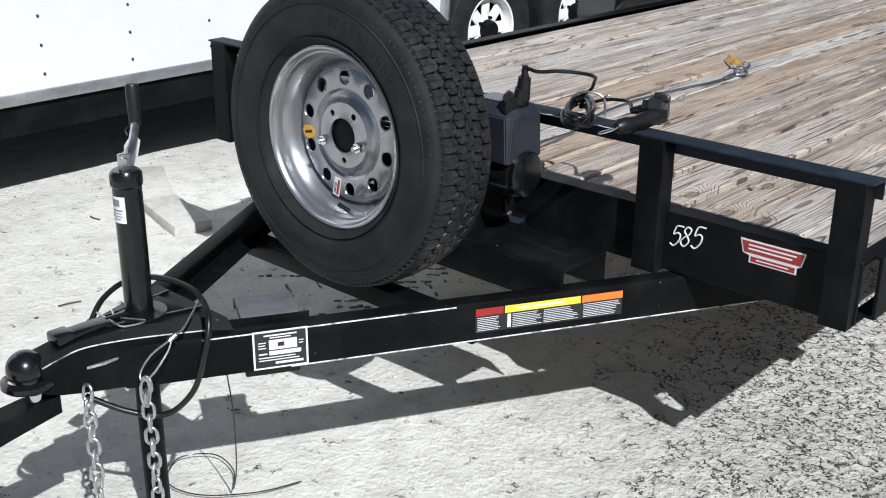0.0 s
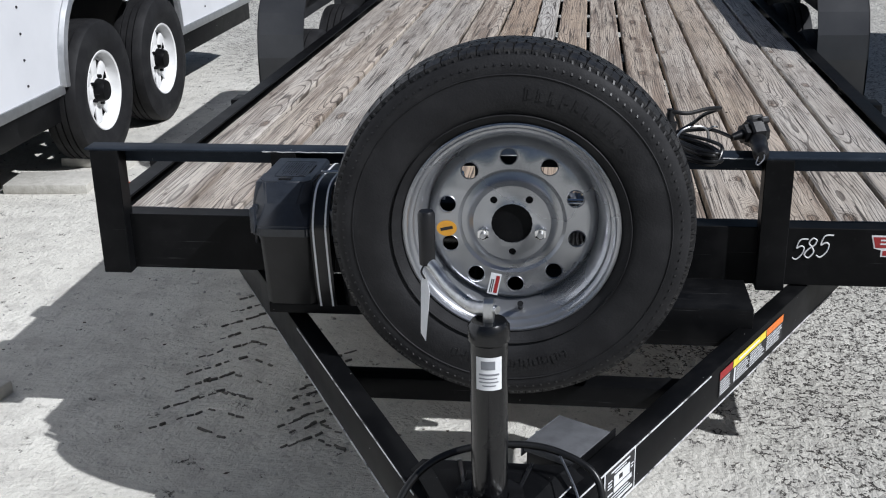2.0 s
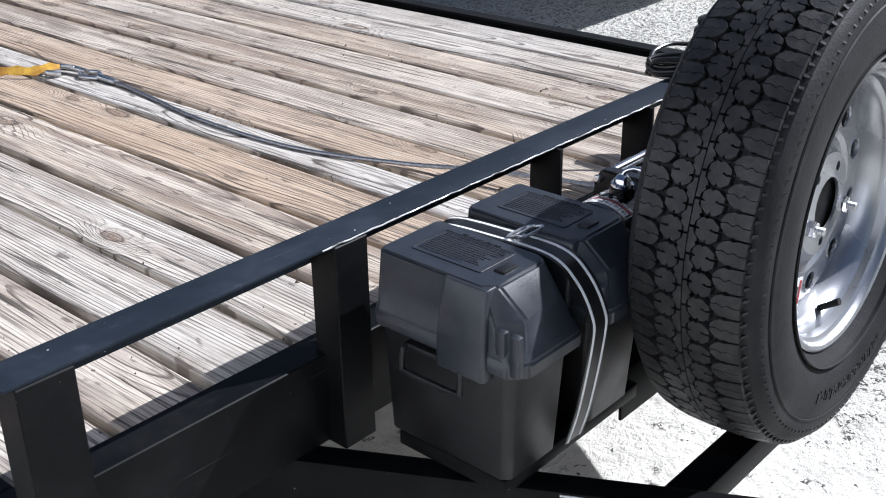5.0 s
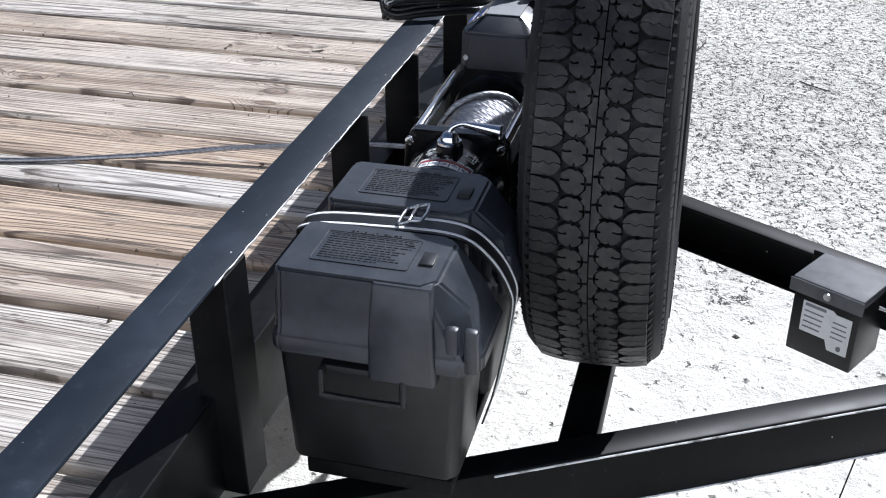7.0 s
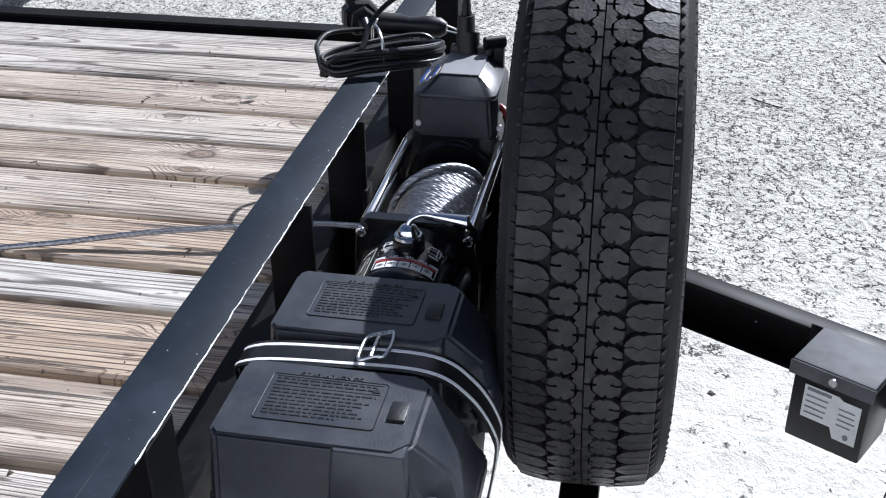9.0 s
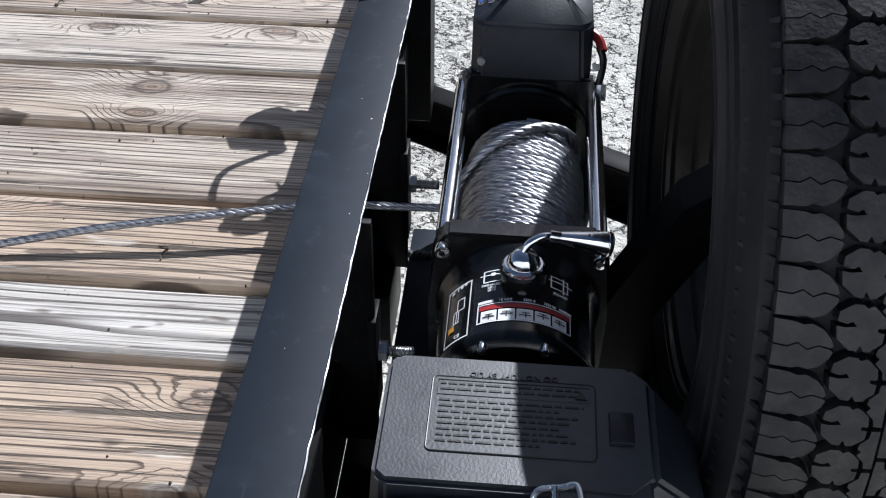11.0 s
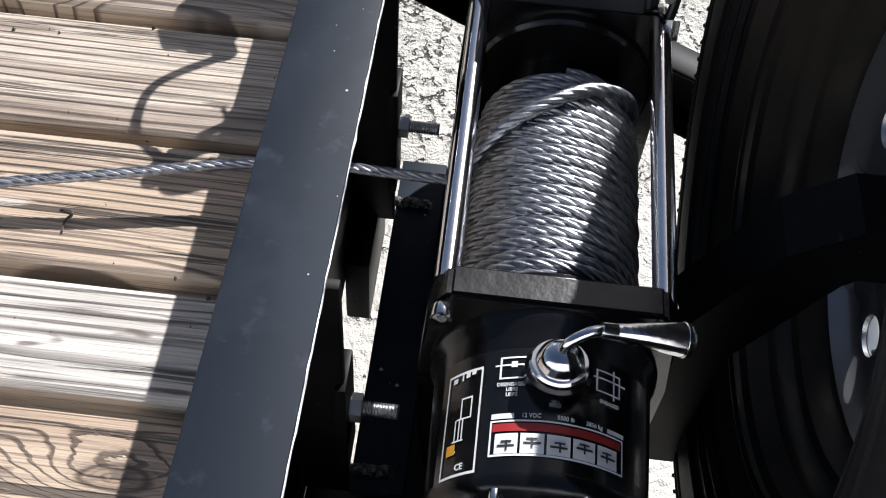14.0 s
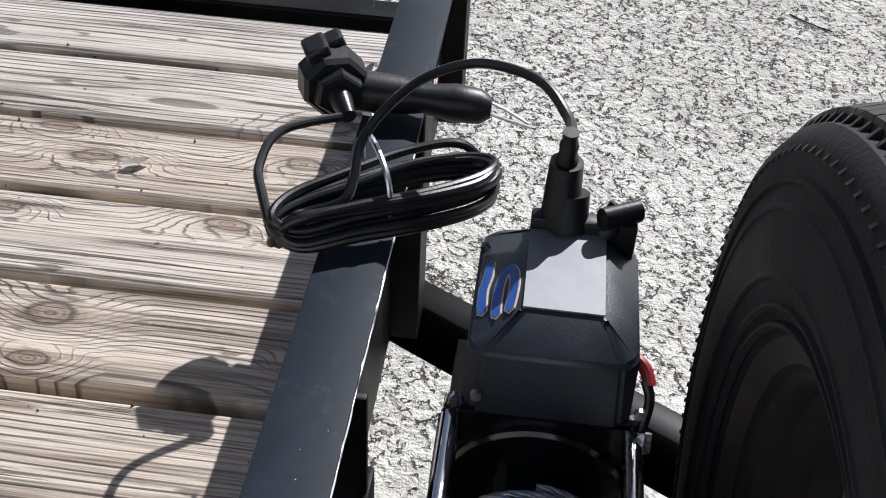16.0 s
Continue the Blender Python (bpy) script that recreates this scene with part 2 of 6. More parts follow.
def chipped_paint(name, base, dust, rough, spec, chips):
    """Black paint with dusty clouds, scratches along it and small pale chips."""
    m, N, L, put, calc, scaled, grain, span, blend = node_kit(name)
    b = N["Principled BSDF"]
    b.inputs["Specular IOR Level"].default_value = spec
    at = N.new("ShaderNodeTexCoord").outputs["Object"]
    cloud = grain(at, 9.0, 6.0, 0.6)
    fine = grain(at, 60.0, 4.0, 0.6)
    col = blend(span(cloud, 0.46, 0.72, 0.0, 0.8), base, dust)
    col = blend(span(fine, 0.60, 0.72, 0.0, 0.22), col, tuple(2.2 * c for c in dust))
    scr = span(grain(scaled(at, (4.0, 190.0, 190.0)), 1.0, 3.0), 0.70, 0.74, 0.0, 0.35)
    col = blend(scr, col, (0.12, 0.12, 0.12))
    vor = N.new("ShaderNodeTexVoronoi")
    vor.inputs["Scale"].default_value = 66.0
    put(vor.inputs["Vector"], at)
    pick = N.new("ShaderNodeSeparateColor")
    L.new(vor.outputs["Color"], pick.inputs[0])
    size = calc('MULTIPLY_ADD', calc('MULTIPLY', pick.outputs[1], pick.outputs[1]), 0.085, 0.022)
    chip = calc('MULTIPLY', calc('LESS_THAN', vor.outputs["Distance"], size), calc('GREATER_THAN', pick.outputs[0], 1.0 - chips))
    col = blend(chip, col, (0.45, 0.45, 0.44))
    put(b.inputs["Base Color"], col)
    put(b.inputs["Roughness"], span(cloud, 0.40, 0.66, rough, rough + 0.09))
    return m


M_GROUND = ground_material()
M_WOOD = wood_material()
M_BLACK = chipped_paint("black_frame_paint", (0.0035, 0.0037, 0.0042), (0.011, 0.011, 0.0115), 0.42, 0.10, 0.10)
# dusty paint; its blue lean is reflected sky put into the colour
M_DUSTY_SKY = chipped_paint("dusty_black_paint_sky_tint", (0.012, 0.017, 0.025), (0.026, 0.034, 0.047), 0.58, 0.13, 0.42)
M_GLOSS = mat("gloss_black_enamel", (0.004, 0.004, 0.0045), 0.17, 0, (0.008, 0.008, 0.0085), 30, (0.4, 0.7), 0.03, 200, 0.28, spec=0.4, coat=0.25)
M_RUBBER = mat("tyre_rubber", (0.0095, 0.0095, 0.0105), 0.58, 0, (0.019, 0.019, 0.020), 14, (0.42, 0.7), 0.12, 220, 0.8, spec=0.3)
# blocks paler than the carcass rubber: their sunlit tops put into the colour
M_TREAD = mat("sunlit_tread_rubber", (0.011, 0.011, 0.012), 0.36, 0, (0.032, 0.031, 0.030), 60, (0.45, 0.7), 0.10, 260, 0.60, spec=0.36)
M_RIM = mat("silver_painted_steel", (0.42, 0.43, 0.45), 0.24, 0.85, (0.37, 0.38, 0.40), 6, (0.35, 0.7), 0.012, 300, 0.32)
# dark brown holds the shade inside the barrel; the rim itself is silver
M_RIMBACK = mat("shaded_rim_steel", (0.045, 0.040, 0.034), 0.30, 0.4, (0.075, 0.064, 0.052), 12, (0.4, 0.7), 0.05, 200, 0.6)
M_PLASTIC = mat("grained_black_plastic", (0.012, 0.015, 0.021), 0.36, 0, (0.019, 0.023, 0.031), 60, (0.4, 0.65), 0.05, 420, 0.46, spec=0.65)
M_FENDER = mat("dusty_gloss_fender_paint", (0.020, 0.021, 0.023), 0.30, 0, (0.036, 0.037, 0.039), 5, (0.4, 0.7), 0.02, 100, 0.42, spec=0.7)
M_PLASTIC2 = mat("smooth_black_plastic", (0.006, 0.006, 0.0068), 0.36, 0, (0.010, 0.010, 0.011), 30, (0.4, 0.7), 0.05, 250, 0.5, spec=0.4)
M_CHROME = mat("chrome_plate", (0.80, 0.80, 0.81), 0.07, 1.0, (0.70, 0.70, 0.71), 30, (0.45, 0.7), 0.02, 200, 0.16)
M_ZINC = mat("zinc_plate", (0.62, 0.63, 0.64), 0.26, 1.0, (0.42, 0.42, 0.42), 45, (0.4, 0.7), 0.08, 300, 0.42)
M_ROPE = mat("galvanised_wire_rope", (0.40, 0.41, 0.44), 0.33, 1.0, (0.24, 0.24, 0.25), 160, (0.4, 0.7), 0.1, 600, 0.5)
M_CABLE = mat("black_rubber_cable", (0.005, 0.005, 0.0055), 0.30, 0, (0.009, 0.009, 0.009), 40, (0.4, 0.7), 0.04, 300, 0.42, spec=0.45)
M_WHITE = mat("white_label", (0.74, 0.75, 0.76), 0.45, 0, (0.66, 0.67, 0.68), 60, (0.45, 0.7))
M_INK = mat("black_ink", (0.02, 0.02, 0.022), 0.5)
M_GREYINK = mat("grey_ink", (0.20, 0.21, 0.23), 0.5)
M_RED = mat("red_label", (0.32, 0.020, 0.022), 0.42, 0, (0.28, 0.02, 0.02), 50)
M_YELLOW = mat("yellow_label", (0.80, 0.66, 0.05), 0.45, 0, (0.72, 0.58, 0.05), 50)
M_ORANGE = mat("orange_label", (0.80, 0.20, 0.03), 0.45, 0, (0.70, 0.18, 0.03), 50)
M_BLUE = mat("blue_decal", (0.025, 0.085, 0.33), 0.4, 0, (0.025, 0.075, 0.28), 50)
M_STRAP = mat("yellow_webbing", (0.68, 0.40, 0.05), 0.7, 0, (0.45, 0.22, 0.03), 40, (0.4, 0.6), 0.2, 300)
M_PALEGOLD = mat("pale_gold_edging", (0.62, 0.50, 0.32), 0.4, 0, (0.55, 0.43, 0.26), 60)
M_GOLD = mat("gold_sticker", (0.68, 0.33, 0.03), 0.4, 0, (0.60, 0.28, 0.03), 60)
M_AMBER = mat("amber_lens", (0.75, 0.12, 0.02), 0.2, 0, (0.65, 0.10, 0.02), 60)
M_PAINTPEN = mat("white_paint_marker", (0.80, 0.80, 0.80), 0.6)
M_WELD = mat("weld_spatter", (0.20, 0.20, 0.20), 0.5, 0.6, (0.03, 0.03, 0.03), 260, (0.42, 0.58), 0.5, 300)
# pale edge colour: painted glints on tongue and coupler, bare chips on the rail
M_SCUFF_GLINT = mat("scuffed_and_glint_edge", (0.72, 0.72, 0.72), 0.35, 0.2, (0.10, 0.10, 0.10), 25, (0.50, 0.64))
M_SATIN = mat("satin_silver_paint", (0.20, 0.205, 0.215), 0.55, 0.3, (0.17, 0.175, 0.185), 25, (0.4, 0.7), 0.02, 200, 0.62)
M_LIDGREY = mat("worn_grey_lid_paint", (0.105, 0.108, 0.115), 0.60, 0, (0.075, 0.077, 0.082), 30, (0.4, 0.7), 0.03, 200, 0.68, spec=0.25)
M_ALU = mat("brushed_aluminium", (0.50, 0.51, 0.52), 0.42, 0.9, (0.42, 0.43, 0.44), 25, (0.4, 0.7), 0.05, 200, 0.55)
M_SKIN = mat("white_aluminium_skin", (0.68, 0.69, 0.71), 0.30, 0, (0.63, 0.64, 0.66), 3, (0.4, 0.7), 0.04, 3.0, 0.4)
M_WHEELWHITE = mat("white_wheel_paint", (0.78, 0.78, 0.77), 0.35, 0, (0.66, 0.66, 0.65), 20, (0.45, 0.7))
M_BLOCK = mat("weathered_board", (0.52, 0.505, 0.46), 0.85, 0, (0.40, 0.385, 0.345), 25, (0.4, 0.7), 0.4, 60)
M_STONE = mat("limestone_chips", (0.50, 0.49, 0.465), 0.9, 0, (0.26, 0.25, 0.23), 9, (0.4, 0.65), 0.3, 60)
# dark colour standing for the shade inside the pressed track grooves
M_GROOVE_SHADE = mat("groove_shade_dirt", (0.10, 0.092, 0.080), 0.9, 0, (0.17, 0.16, 0.14), 30, (0.4, 0.65), 0.3, 90)
M_DEBRIS = mat("dark_leaf_litter", (0.055, 0.045, 0.035), 0.9, 0, (0.11, 0.09, 0.07), 20, (0.4, 0.6), 0.2, 60)


# ---- mesh helpers ----
def part(name, bm, material, parent=None, label="", smooth=35.0):
    """Links a bmesh as one mesh object, under its thing or part."""
    bmesh.ops.recalc_face_normals(bm, faces=bm.faces[:])
    me = bpy.data.meshes.new(name)
    if smooth:
        lim = radians(smooth)
        for f in bm.faces:
            f.smooth = True
        for e in bm.edges:
            if len(e.link_faces) == 2 and e.calc_face_angle(0.0) > lim:
                e.smooth = False
    bm.to_mesh(me)
    bm.free()
    for m in (material if isinstance(material, (list, tuple)) else [material]):
        me.materials.append(m)
    ob = new(name, me)
    if parent is not None:
        ob.parent = parent
        ob.matrix_parent_inverse = chain_matrix(parent).inverted()
    if label:
        ob["label"] = label
    return ob


def chain_matrix(ob):
    m = ob.matrix_basis.copy()
    while ob.parent is not None:
        m = ob.parent.matrix_basis @ ob.matrix_parent_inverse @ m
        ob = ob.parent
    return m


def thing(name, at=(0, 0, 0), label="", category="", group="", kind=""):
    ob = new(name)
    ob.empty_display_size = 0.05
    ob.matrix_basis = Matrix.Translation(at)
    return tagged(ob, label, category, group, kind)


def box(bm, x0, x1, y0, y1, z0, z1, bevel=0.0, seg=2, m=None):
    vs = [bm.verts.new(p) for p in ((x0, y0, z0), (x1, y0, z0), (x1, y1, z0), (x0, y1, z0),
                                    (x0, y0, z1), (x1, y0, z1), (x1, y1, z1), (x0, y1, z1))]
    fs = [bm.faces.new([vs[i] for i in q]) for q in ((0, 3, 2, 1), (4, 5, 6, 7), (0, 1, 5, 4), (1, 2, 6, 5), (2, 3, 7, 6), (3, 0, 4, 7))]
    if m is not None:
        bmesh.ops.transform(bm, matrix=m, verts=vs)
    if bevel:
        es = list({e for f in fs for e in f.edges})
        bmesh.ops.bevel(bm, geom=es, offset=bevel, segments=seg, affect='EDGES', profile=0.5)
    return bm


def extrude(bm, profile, a, b, bevel=0.0, seg=2, axis=None):
    """A prism: closed profile of (u, v) points swept from a to b; u is sideways, v is up. axis: own u direction."""
    a, b = Vector(a), Vector(b)
    d = (b - a).normalized()
    up = Vector((0, 0, 1)) if abs(d.z) < 0.9 else Vector((0, 1, 0))
    u = Vector(axis) if axis else up.cross(d).normalized()
    v = d.cross(u).normalized()
    if v.dot(up) < 0:
        v = -v
    r1 = [bm.verts.new(a + u * p[0] + v * p[1]) for p in profile]
    r2 = [bm.verts.new(b + u * p[0] + v * p[1]) for p in profile]
    n = len(profile)
    fs = [bm.faces.new(r1[::-1]), bm.faces.new(r2)]
    for i in range(n):
        fs.append(bm.faces.new((r1[i], r1[(i + 1) % n], r2[(i + 1) % n], r2[i])))
    if bevel:
        es = list({e for f in fs for e in f.edges})
        bmesh.ops.bevel(bm, geom=es, offset=bevel, segments=seg, affect='EDGES', profile=0.5)
    return bm


def channel(h, w, t=0.006):
    """C section: web at u = 0, flanges towards +u, from v = 0 to h."""
    return [(0, 0), (w, 0), (w, t), (t, t), (t, h - t), (w, h - t), (w, h), (0, h)]


def lathe(bm, profile, n=48, axis='x', at=(0, 0, 0), closed=False, caps=True):
    """Turns a profile of (along, radius) about an axis."""
    at = Vector(at)
    rings = []
    for a, r in profile:
        ring = []
        for i in range(n):
            w = 2 * math.pi * i / n
            c, s = r * math.cos(w), r * math.sin(w)
            p = {'x': (a, c, s), 'y': (s, a, c), 'z': (c, s, a)}[axis]
            ring.append(bm.verts.new(at + Vector(p)))
        rings.append(ring)
    pairs = list(zip(rings, rings[1:])) + ([(rings[-1], rings[0])] if closed else [])
    for r1, r2 in pairs:
        for i in range(n):
            bm.faces.new((r1[i], r1[(i + 1) % n], r2[(i + 1) % n], r2[i]))
    if not closed and caps:
        for ring in (rings[0], rings[-1]):
            if (ring[0].co - ring[n // 2].co).length > 1e-5:
                bm.faces.new(ring)
    return bm


def cyl(bm, a, b, r, n=20, r2=None, bevel=0.0):
    a, b = Vector(a), Vector(b)
    d = (b - a)
    q = d.to_track_quat('Z', 'Y').to_matrix().to_4x4()
    res = bmesh.ops.create_cone(bm, cap_ends=True, segments=n, radius1=r, radius2=r if r2 is None else r2, depth=d.length,
                                matrix=Matrix.Translation((a + b) / 2) @ q)
    if bevel:
        es = list({e for v in res["verts"] for e in v.link_edges if len(e.link_faces) == 2 and any(len(f.verts) > 4 for f in e.link_faces)})
        bmesh.ops.bevel(bm, geom=es, offset=bevel, segments=2, affect='EDGES', profile=0.5)
    return bm


def smooth_path(pts, per=8, closed=False):
    """Catmull-Rom through the points."""
    P = [Vector(p) for p in pts]
    out = []
    n = len(P)
    for i in range(n if closed else n - 1):
        p0 = P[(i - 1) % n] if closed or i else P[0]
        p1, p2 = P[i], P[(i + 1) % n]
        p3 = P[(i + 2) % n] if closed or i + 2 < n else P[-1]
        for k in range(per):
            t = k / per
            out.append(0.5 * ((2 * p1) + (p2 - p0) * t + (2 * p0 - 5 * p1 + 4 * p2 - p3) * t * t + (3 * p1 - p0 - 3 * p2 + p3) * t ** 3))
    if not closed:
        out.append(P[-1])
    return out


def tube(bm, pts, r, n=10, closed=False, lobes=0, twist=0.0, depth=0.18):
    """A round tube along points; lobes and twist give laid strands."""
    P = [Vector(p) for p in pts]
    cnt = len(P)
    tang = [((P[(i + 1) % cnt] if closed or i + 1 < cnt else P[i]) - (P[i - 1] if closed or i else P[i])).normalized() for i in range(cnt)]
    t0 = tang[0]
    u = t0.orthogonal().normalized()
    rings, run = [], 0.0
    for i in range(cnt):
        if i:
            u = (tang[i - 1].rotation_difference(tang[i]) @ u).normalized()
            run += (P[i] - P[i - 1]).length
        v = tang[i].cross(u)
        ring = []
        for k in range(n):
            w = 2 * math.pi * k / n
            rr = r
            if lobes:
                rr = r * (1 - depth * (1 - abs(math.sin(lobes * 0.5 * (w - run * twist)))))
            ring.append(bm.verts.new(P[i] + (u * math.cos(w) + v * math.sin(w)) * rr))
        rings.append(ring)
    for i in range(cnt if closed else cnt - 1):
        r1, r2 = rings[i], rings[(i + 1) % cnt]
        for k in range(n):
            bm.faces.new((r1[k], r1[(k + 1) % n], r2[(k + 1) % n], r2[k]))
    if not closed:
        bm.faces.new(rings[0][::-1])
        bm.faces.new(rings[-1])
    return bm


def plate(bm, outline, thick, m):
    """A flat plate from an outline of (u, v), its face at local z = thick, laid by the pose m."""
    a = [bm.verts.new(m @ Vector((x, y, 0))) for x, y in outline]
    b = [bm.verts.new(m @ Vector((x, y, thick))) for x, y in outline]
    bm.faces.new(a[::-1])
    bm.faces.new(b)
    n = len(outline)
    for i in range(n):
        bm.faces.new((a[i], a[(i + 1) % n], b[(i + 1) % n], b[i]))
    return bm


def rect(u0, u1, v0, v1):
    return [(u0, v0), (u1, v0), (u1, v1), (u0, v1)]


def rounded(u0, u1, v0, v1, r, n=5):
    out = []
    for cx, cy, a0 in ((u1 - r, v0 + r, -90), (u1 - r, v1 - r, 0), (u0 + r, v1 - r, 90), (u0 + r, v0 + r, 180)):
        for i in range(n + 1):
            a = radians(a0 + 90 * i / n)
            out.append((cx + r * math.cos(a), cy + r * math.sin(a)))
    return out


def disc(r, n=24, rx=None):
    return [((rx or r) * math.cos(2 * math.pi * i / n), r * math.sin(2 * math.pi * i / n)) for i in range(n)]


def letters(words, height, m, thick=0.0006):
    """A bmesh of the words in the built-in font, centred, laid by the pose m."""
    cu = bpy.data.curves.new("words", 'FONT')
    cu.body, cu.size, cu.extrude = words, height, thick
    cu.align_x, cu.align_y = 'CENTER', 'CENTER'
    ob = bpy.data.objects.new("words", cu)
    me = bpy.data.meshes.new_from_object(ob)
    bm = bmesh.new()
    bm.from_mesh(me)
    bmesh.ops.transform(bm, matrix=m, verts=bm.verts)
    bpy.data.objects.remove(ob)
    bpy.data.curves.remove(cu)
    bpy.data.meshes.remove(me)
    return bm


def facing(at, normal, up=(0, 0, 1)):
    """A pose whose z is the normal and whose y is as near to up as can be."""
    n = Vector(normal).normalized()
    x = Vector(up).cross(n).normalized()
    y = n.cross(x)
    return Matrix.Translation(at) @ Matrix((x, y, n)).transposed().to_4x4()


def bars(bm, m, rows, u0, u1, v0, v1, fill=0.55, rnd=None, thick=0.0006):
    """Lines of unreadable print as plain bars."""
    rnd = rnd or random.Random(3)
    pitch = (v1 - v0) / rows
    for i in range(rows):
        v = v1 - (i + 0.5) * pitch
        end = u1 - (u1 - u0) * rnd.uniform(0.0, 0.25)
        plate(bm, rect(u0, end, v - pitch * fill / 2, v + pitch * fill / 2), thick, m)
    return bm


# ---- ground ----
def ground_height(x, y):
    h = 0.012 * noise.noise(Vector((x * 0.9, y * 0.9, 0.3))) + 0.010 * noise.noise(Vector((x * 3.1, y * 3.1, 1.7)))
    return h + 0.004 * noise.noise(Vector((x * 11.0, y * 11.0, 4.2)))


def make_ground():
    n = 230
    span = np.sinh(np.linspace(-1, 1, n) * 7.6) / np.sinh(7.6)
    lin = np.linspace(-1, 1, n)
    xs = span * 395 + lin * 5.0
    ys = span * 395 + lin * 5.0 + 1.0
    verts, faces = [], []
    for y in ys:
        for x in xs:
            near = 1.0 if max(abs(x), abs(y)) < 12 else 0.0
            verts.append((x, y, ground_height(x, y) * near))
    for j in range(n - 1):
        for i in range(n - 1):
            k = j * n + i
            faces.append((k, k + 1, k + n + 1, k + n))
    me = bpy.data.meshes.new("ground")
    me.from_pydata(verts, [], faces)
    me.polygons.foreach_set("use_smooth", [True] * len(faces))
    me.materials.append(M_GROUND)
    tagged(new("ground", me), "pale grey crushed limestone and dirt yard with ruts", "ground", kind="structure")


make_ground()


def scatter(name, count, seed, area, size, material, flat, label, category):
    rnd = random.Random(seed)
    verts, faces = [], []
    for _ in range(count):
        x, y = rnd.uniform(area[0], area[1]), rnd.uniform(area[2], area[3])
        s = rnd.uniform(size[0], size[1]) * (0.6 + 0.8 * rnd.random() ** 3)
        z = ground_height(x, y)
        a = rnd.uniform(0, 6.3)
        c, sn = math.cos(a), math.sin(a)
        k = len(verts)
        for px, py, pz in ((1, 0, 0), (0.2, 1, 0), (-1, 0.2, 0), (-0.1, -0.8, 0), (0.15, 0.1, flat), (0, 0, -0.4)):
            px, py = px * s * rnd.uniform(0.6, 1.2), py * s * rnd.uniform(0.5, 1.1)
            verts.append((x + px * c - py * sn, y + px * sn + py * c, z + pz * s * rnd.uniform(0.6, 1.2)))
        for q in ((0, 1, 4), (1, 2, 4), (2, 3, 4), (3, 0, 4), (1, 0, 5), (2, 1, 5), (3, 2, 5), (0, 3, 5)):
            faces.append(tuple(k + i for i in q))
    me = bpy.data.meshes.new(name)
    me.from_pydata(verts, [], faces)
    me.materials.append(material)
    tagged(new(name, me), label, category, kind="stuff")


scatter("gravel", 9000, 5, (-3.2, 5.0, -3.2, 7.0), (0.003, 0.011), M_STONE, 0.6, "loose pale limestone chips lying on the dirt", "gravel")
scatter("leaf_litter", 1500, 9, (-3.2, 5.0, -3.0, 7.0), (0.004, 0.012), M_DEBRIS, 0.25, "scattered dark leaf and bark crumbs on the dirt", "debris")


def make_track(x0, x1, y0, y1, step, slope, seed):
    """Lug grooves of a tractor tyre, their shade drawn as dark raised bars, broken and uneven, with fainter bars on the
    other side.
    """
    rnd = random.Random(seed)
    bm = bmesh.new()
    y = y0
    while y < y1:
        for xa, xb, k, keep in ((x0, x1, slope, 0.85), (x1 + 0.01, x1 + 0.10, -0.5 * slope, 0.45)):
            bits = 7
            for i in range(bits):
                if rnd.random() > keep:
                    continue
                u = i / (bits - 1)
                x, yy = xa + (xb - xa) * u + rnd.uniform(-0.004, 0.004), y + k * (xb - xa) * u + rnd.uniform(-0.006, 0.006)
                m = Matrix.Translation((x, yy, ground_height(x, yy) - 0.002)) @ Matrix.Rotation(math.atan(k) + rnd.uniform(-0.25, 0.25), 4, 'Z')
                box(bm, -rnd.uniform(0.008, 0.016), rnd.uniform(0.008, 0.016), -rnd.uniform(0.002, 0.005), rnd.uniform(0.002, 0.005), -0.006, rnd.uniform(0.004, 0.009), 0.0018, 1, m)
        y += step * rnd.uniform(0.9, 1.1)
    return tagged(part("tyre_track", bm, M_GROOVE_SHADE), "chevron tyre track, its groove shade drawn as dark bars", "tyre track", kind="stuff")


make_track(-1.04, -0.91, 0.12, 1.15, 0.115, 0.88, 1)
make_track(-0.675, -0.57, 0.02, 0.55, 0.075, 0.95, 2)


# ---- open flatbed trailer ----
DECK = 0.644
RAIL = 0.837
trailer = thing("flatbed_trailer", (0, 1.5, 0), "black steel flatbed trailer with weathered pine deck and A-frame tongue", "trailer")

bm = bmesh.new()
extrude(bm, channel(0.142, 0.055), (1.065, 0.018, 0.520), (-1.065, 0.018, 0.520), 0.0016, 1, axis=(0, 1, 0))
part("front_channel", bm, M_BLACK, trailer)
bm = bmesh.new()
extrude(bm, [(-0.012, 0.0), (-0.012, -0.006), (0.041, -0.006), (0.041, -0.046), (0.047, -0.046), (0.047, 0.0)],
        (1.075, 0, RAIL), (-1.062, 0, RAIL), 0.0018, 2, axis=(0, 1, 0))
part("front_rail", bm, M_DUSTY_SKY, trailer, "dusty black angle-iron headboard rail")
for x0, x1 in ((-1.050, -0.980), (-0.600, -0.540), (0.540, 0.604), (1.000, 1.062)):
    bm = bmesh.new()
    extrude(bm, [(0, 0), (x1 - x0, 0), (x1 - x0, 0.05), (x1 - x0 - 0.006, 0.05), (x1 - x0 - 0.006, 0.006), (0.006, 0.006), (0.006, 0.05), (0, 0.05)],
            (x0, -0.013, 0.516), (x0, -0.013, RAIL - 0.006), 0.0016, 1, axis=(1, 0, 0))
    part("post", bm, M_BLACK, trailer)
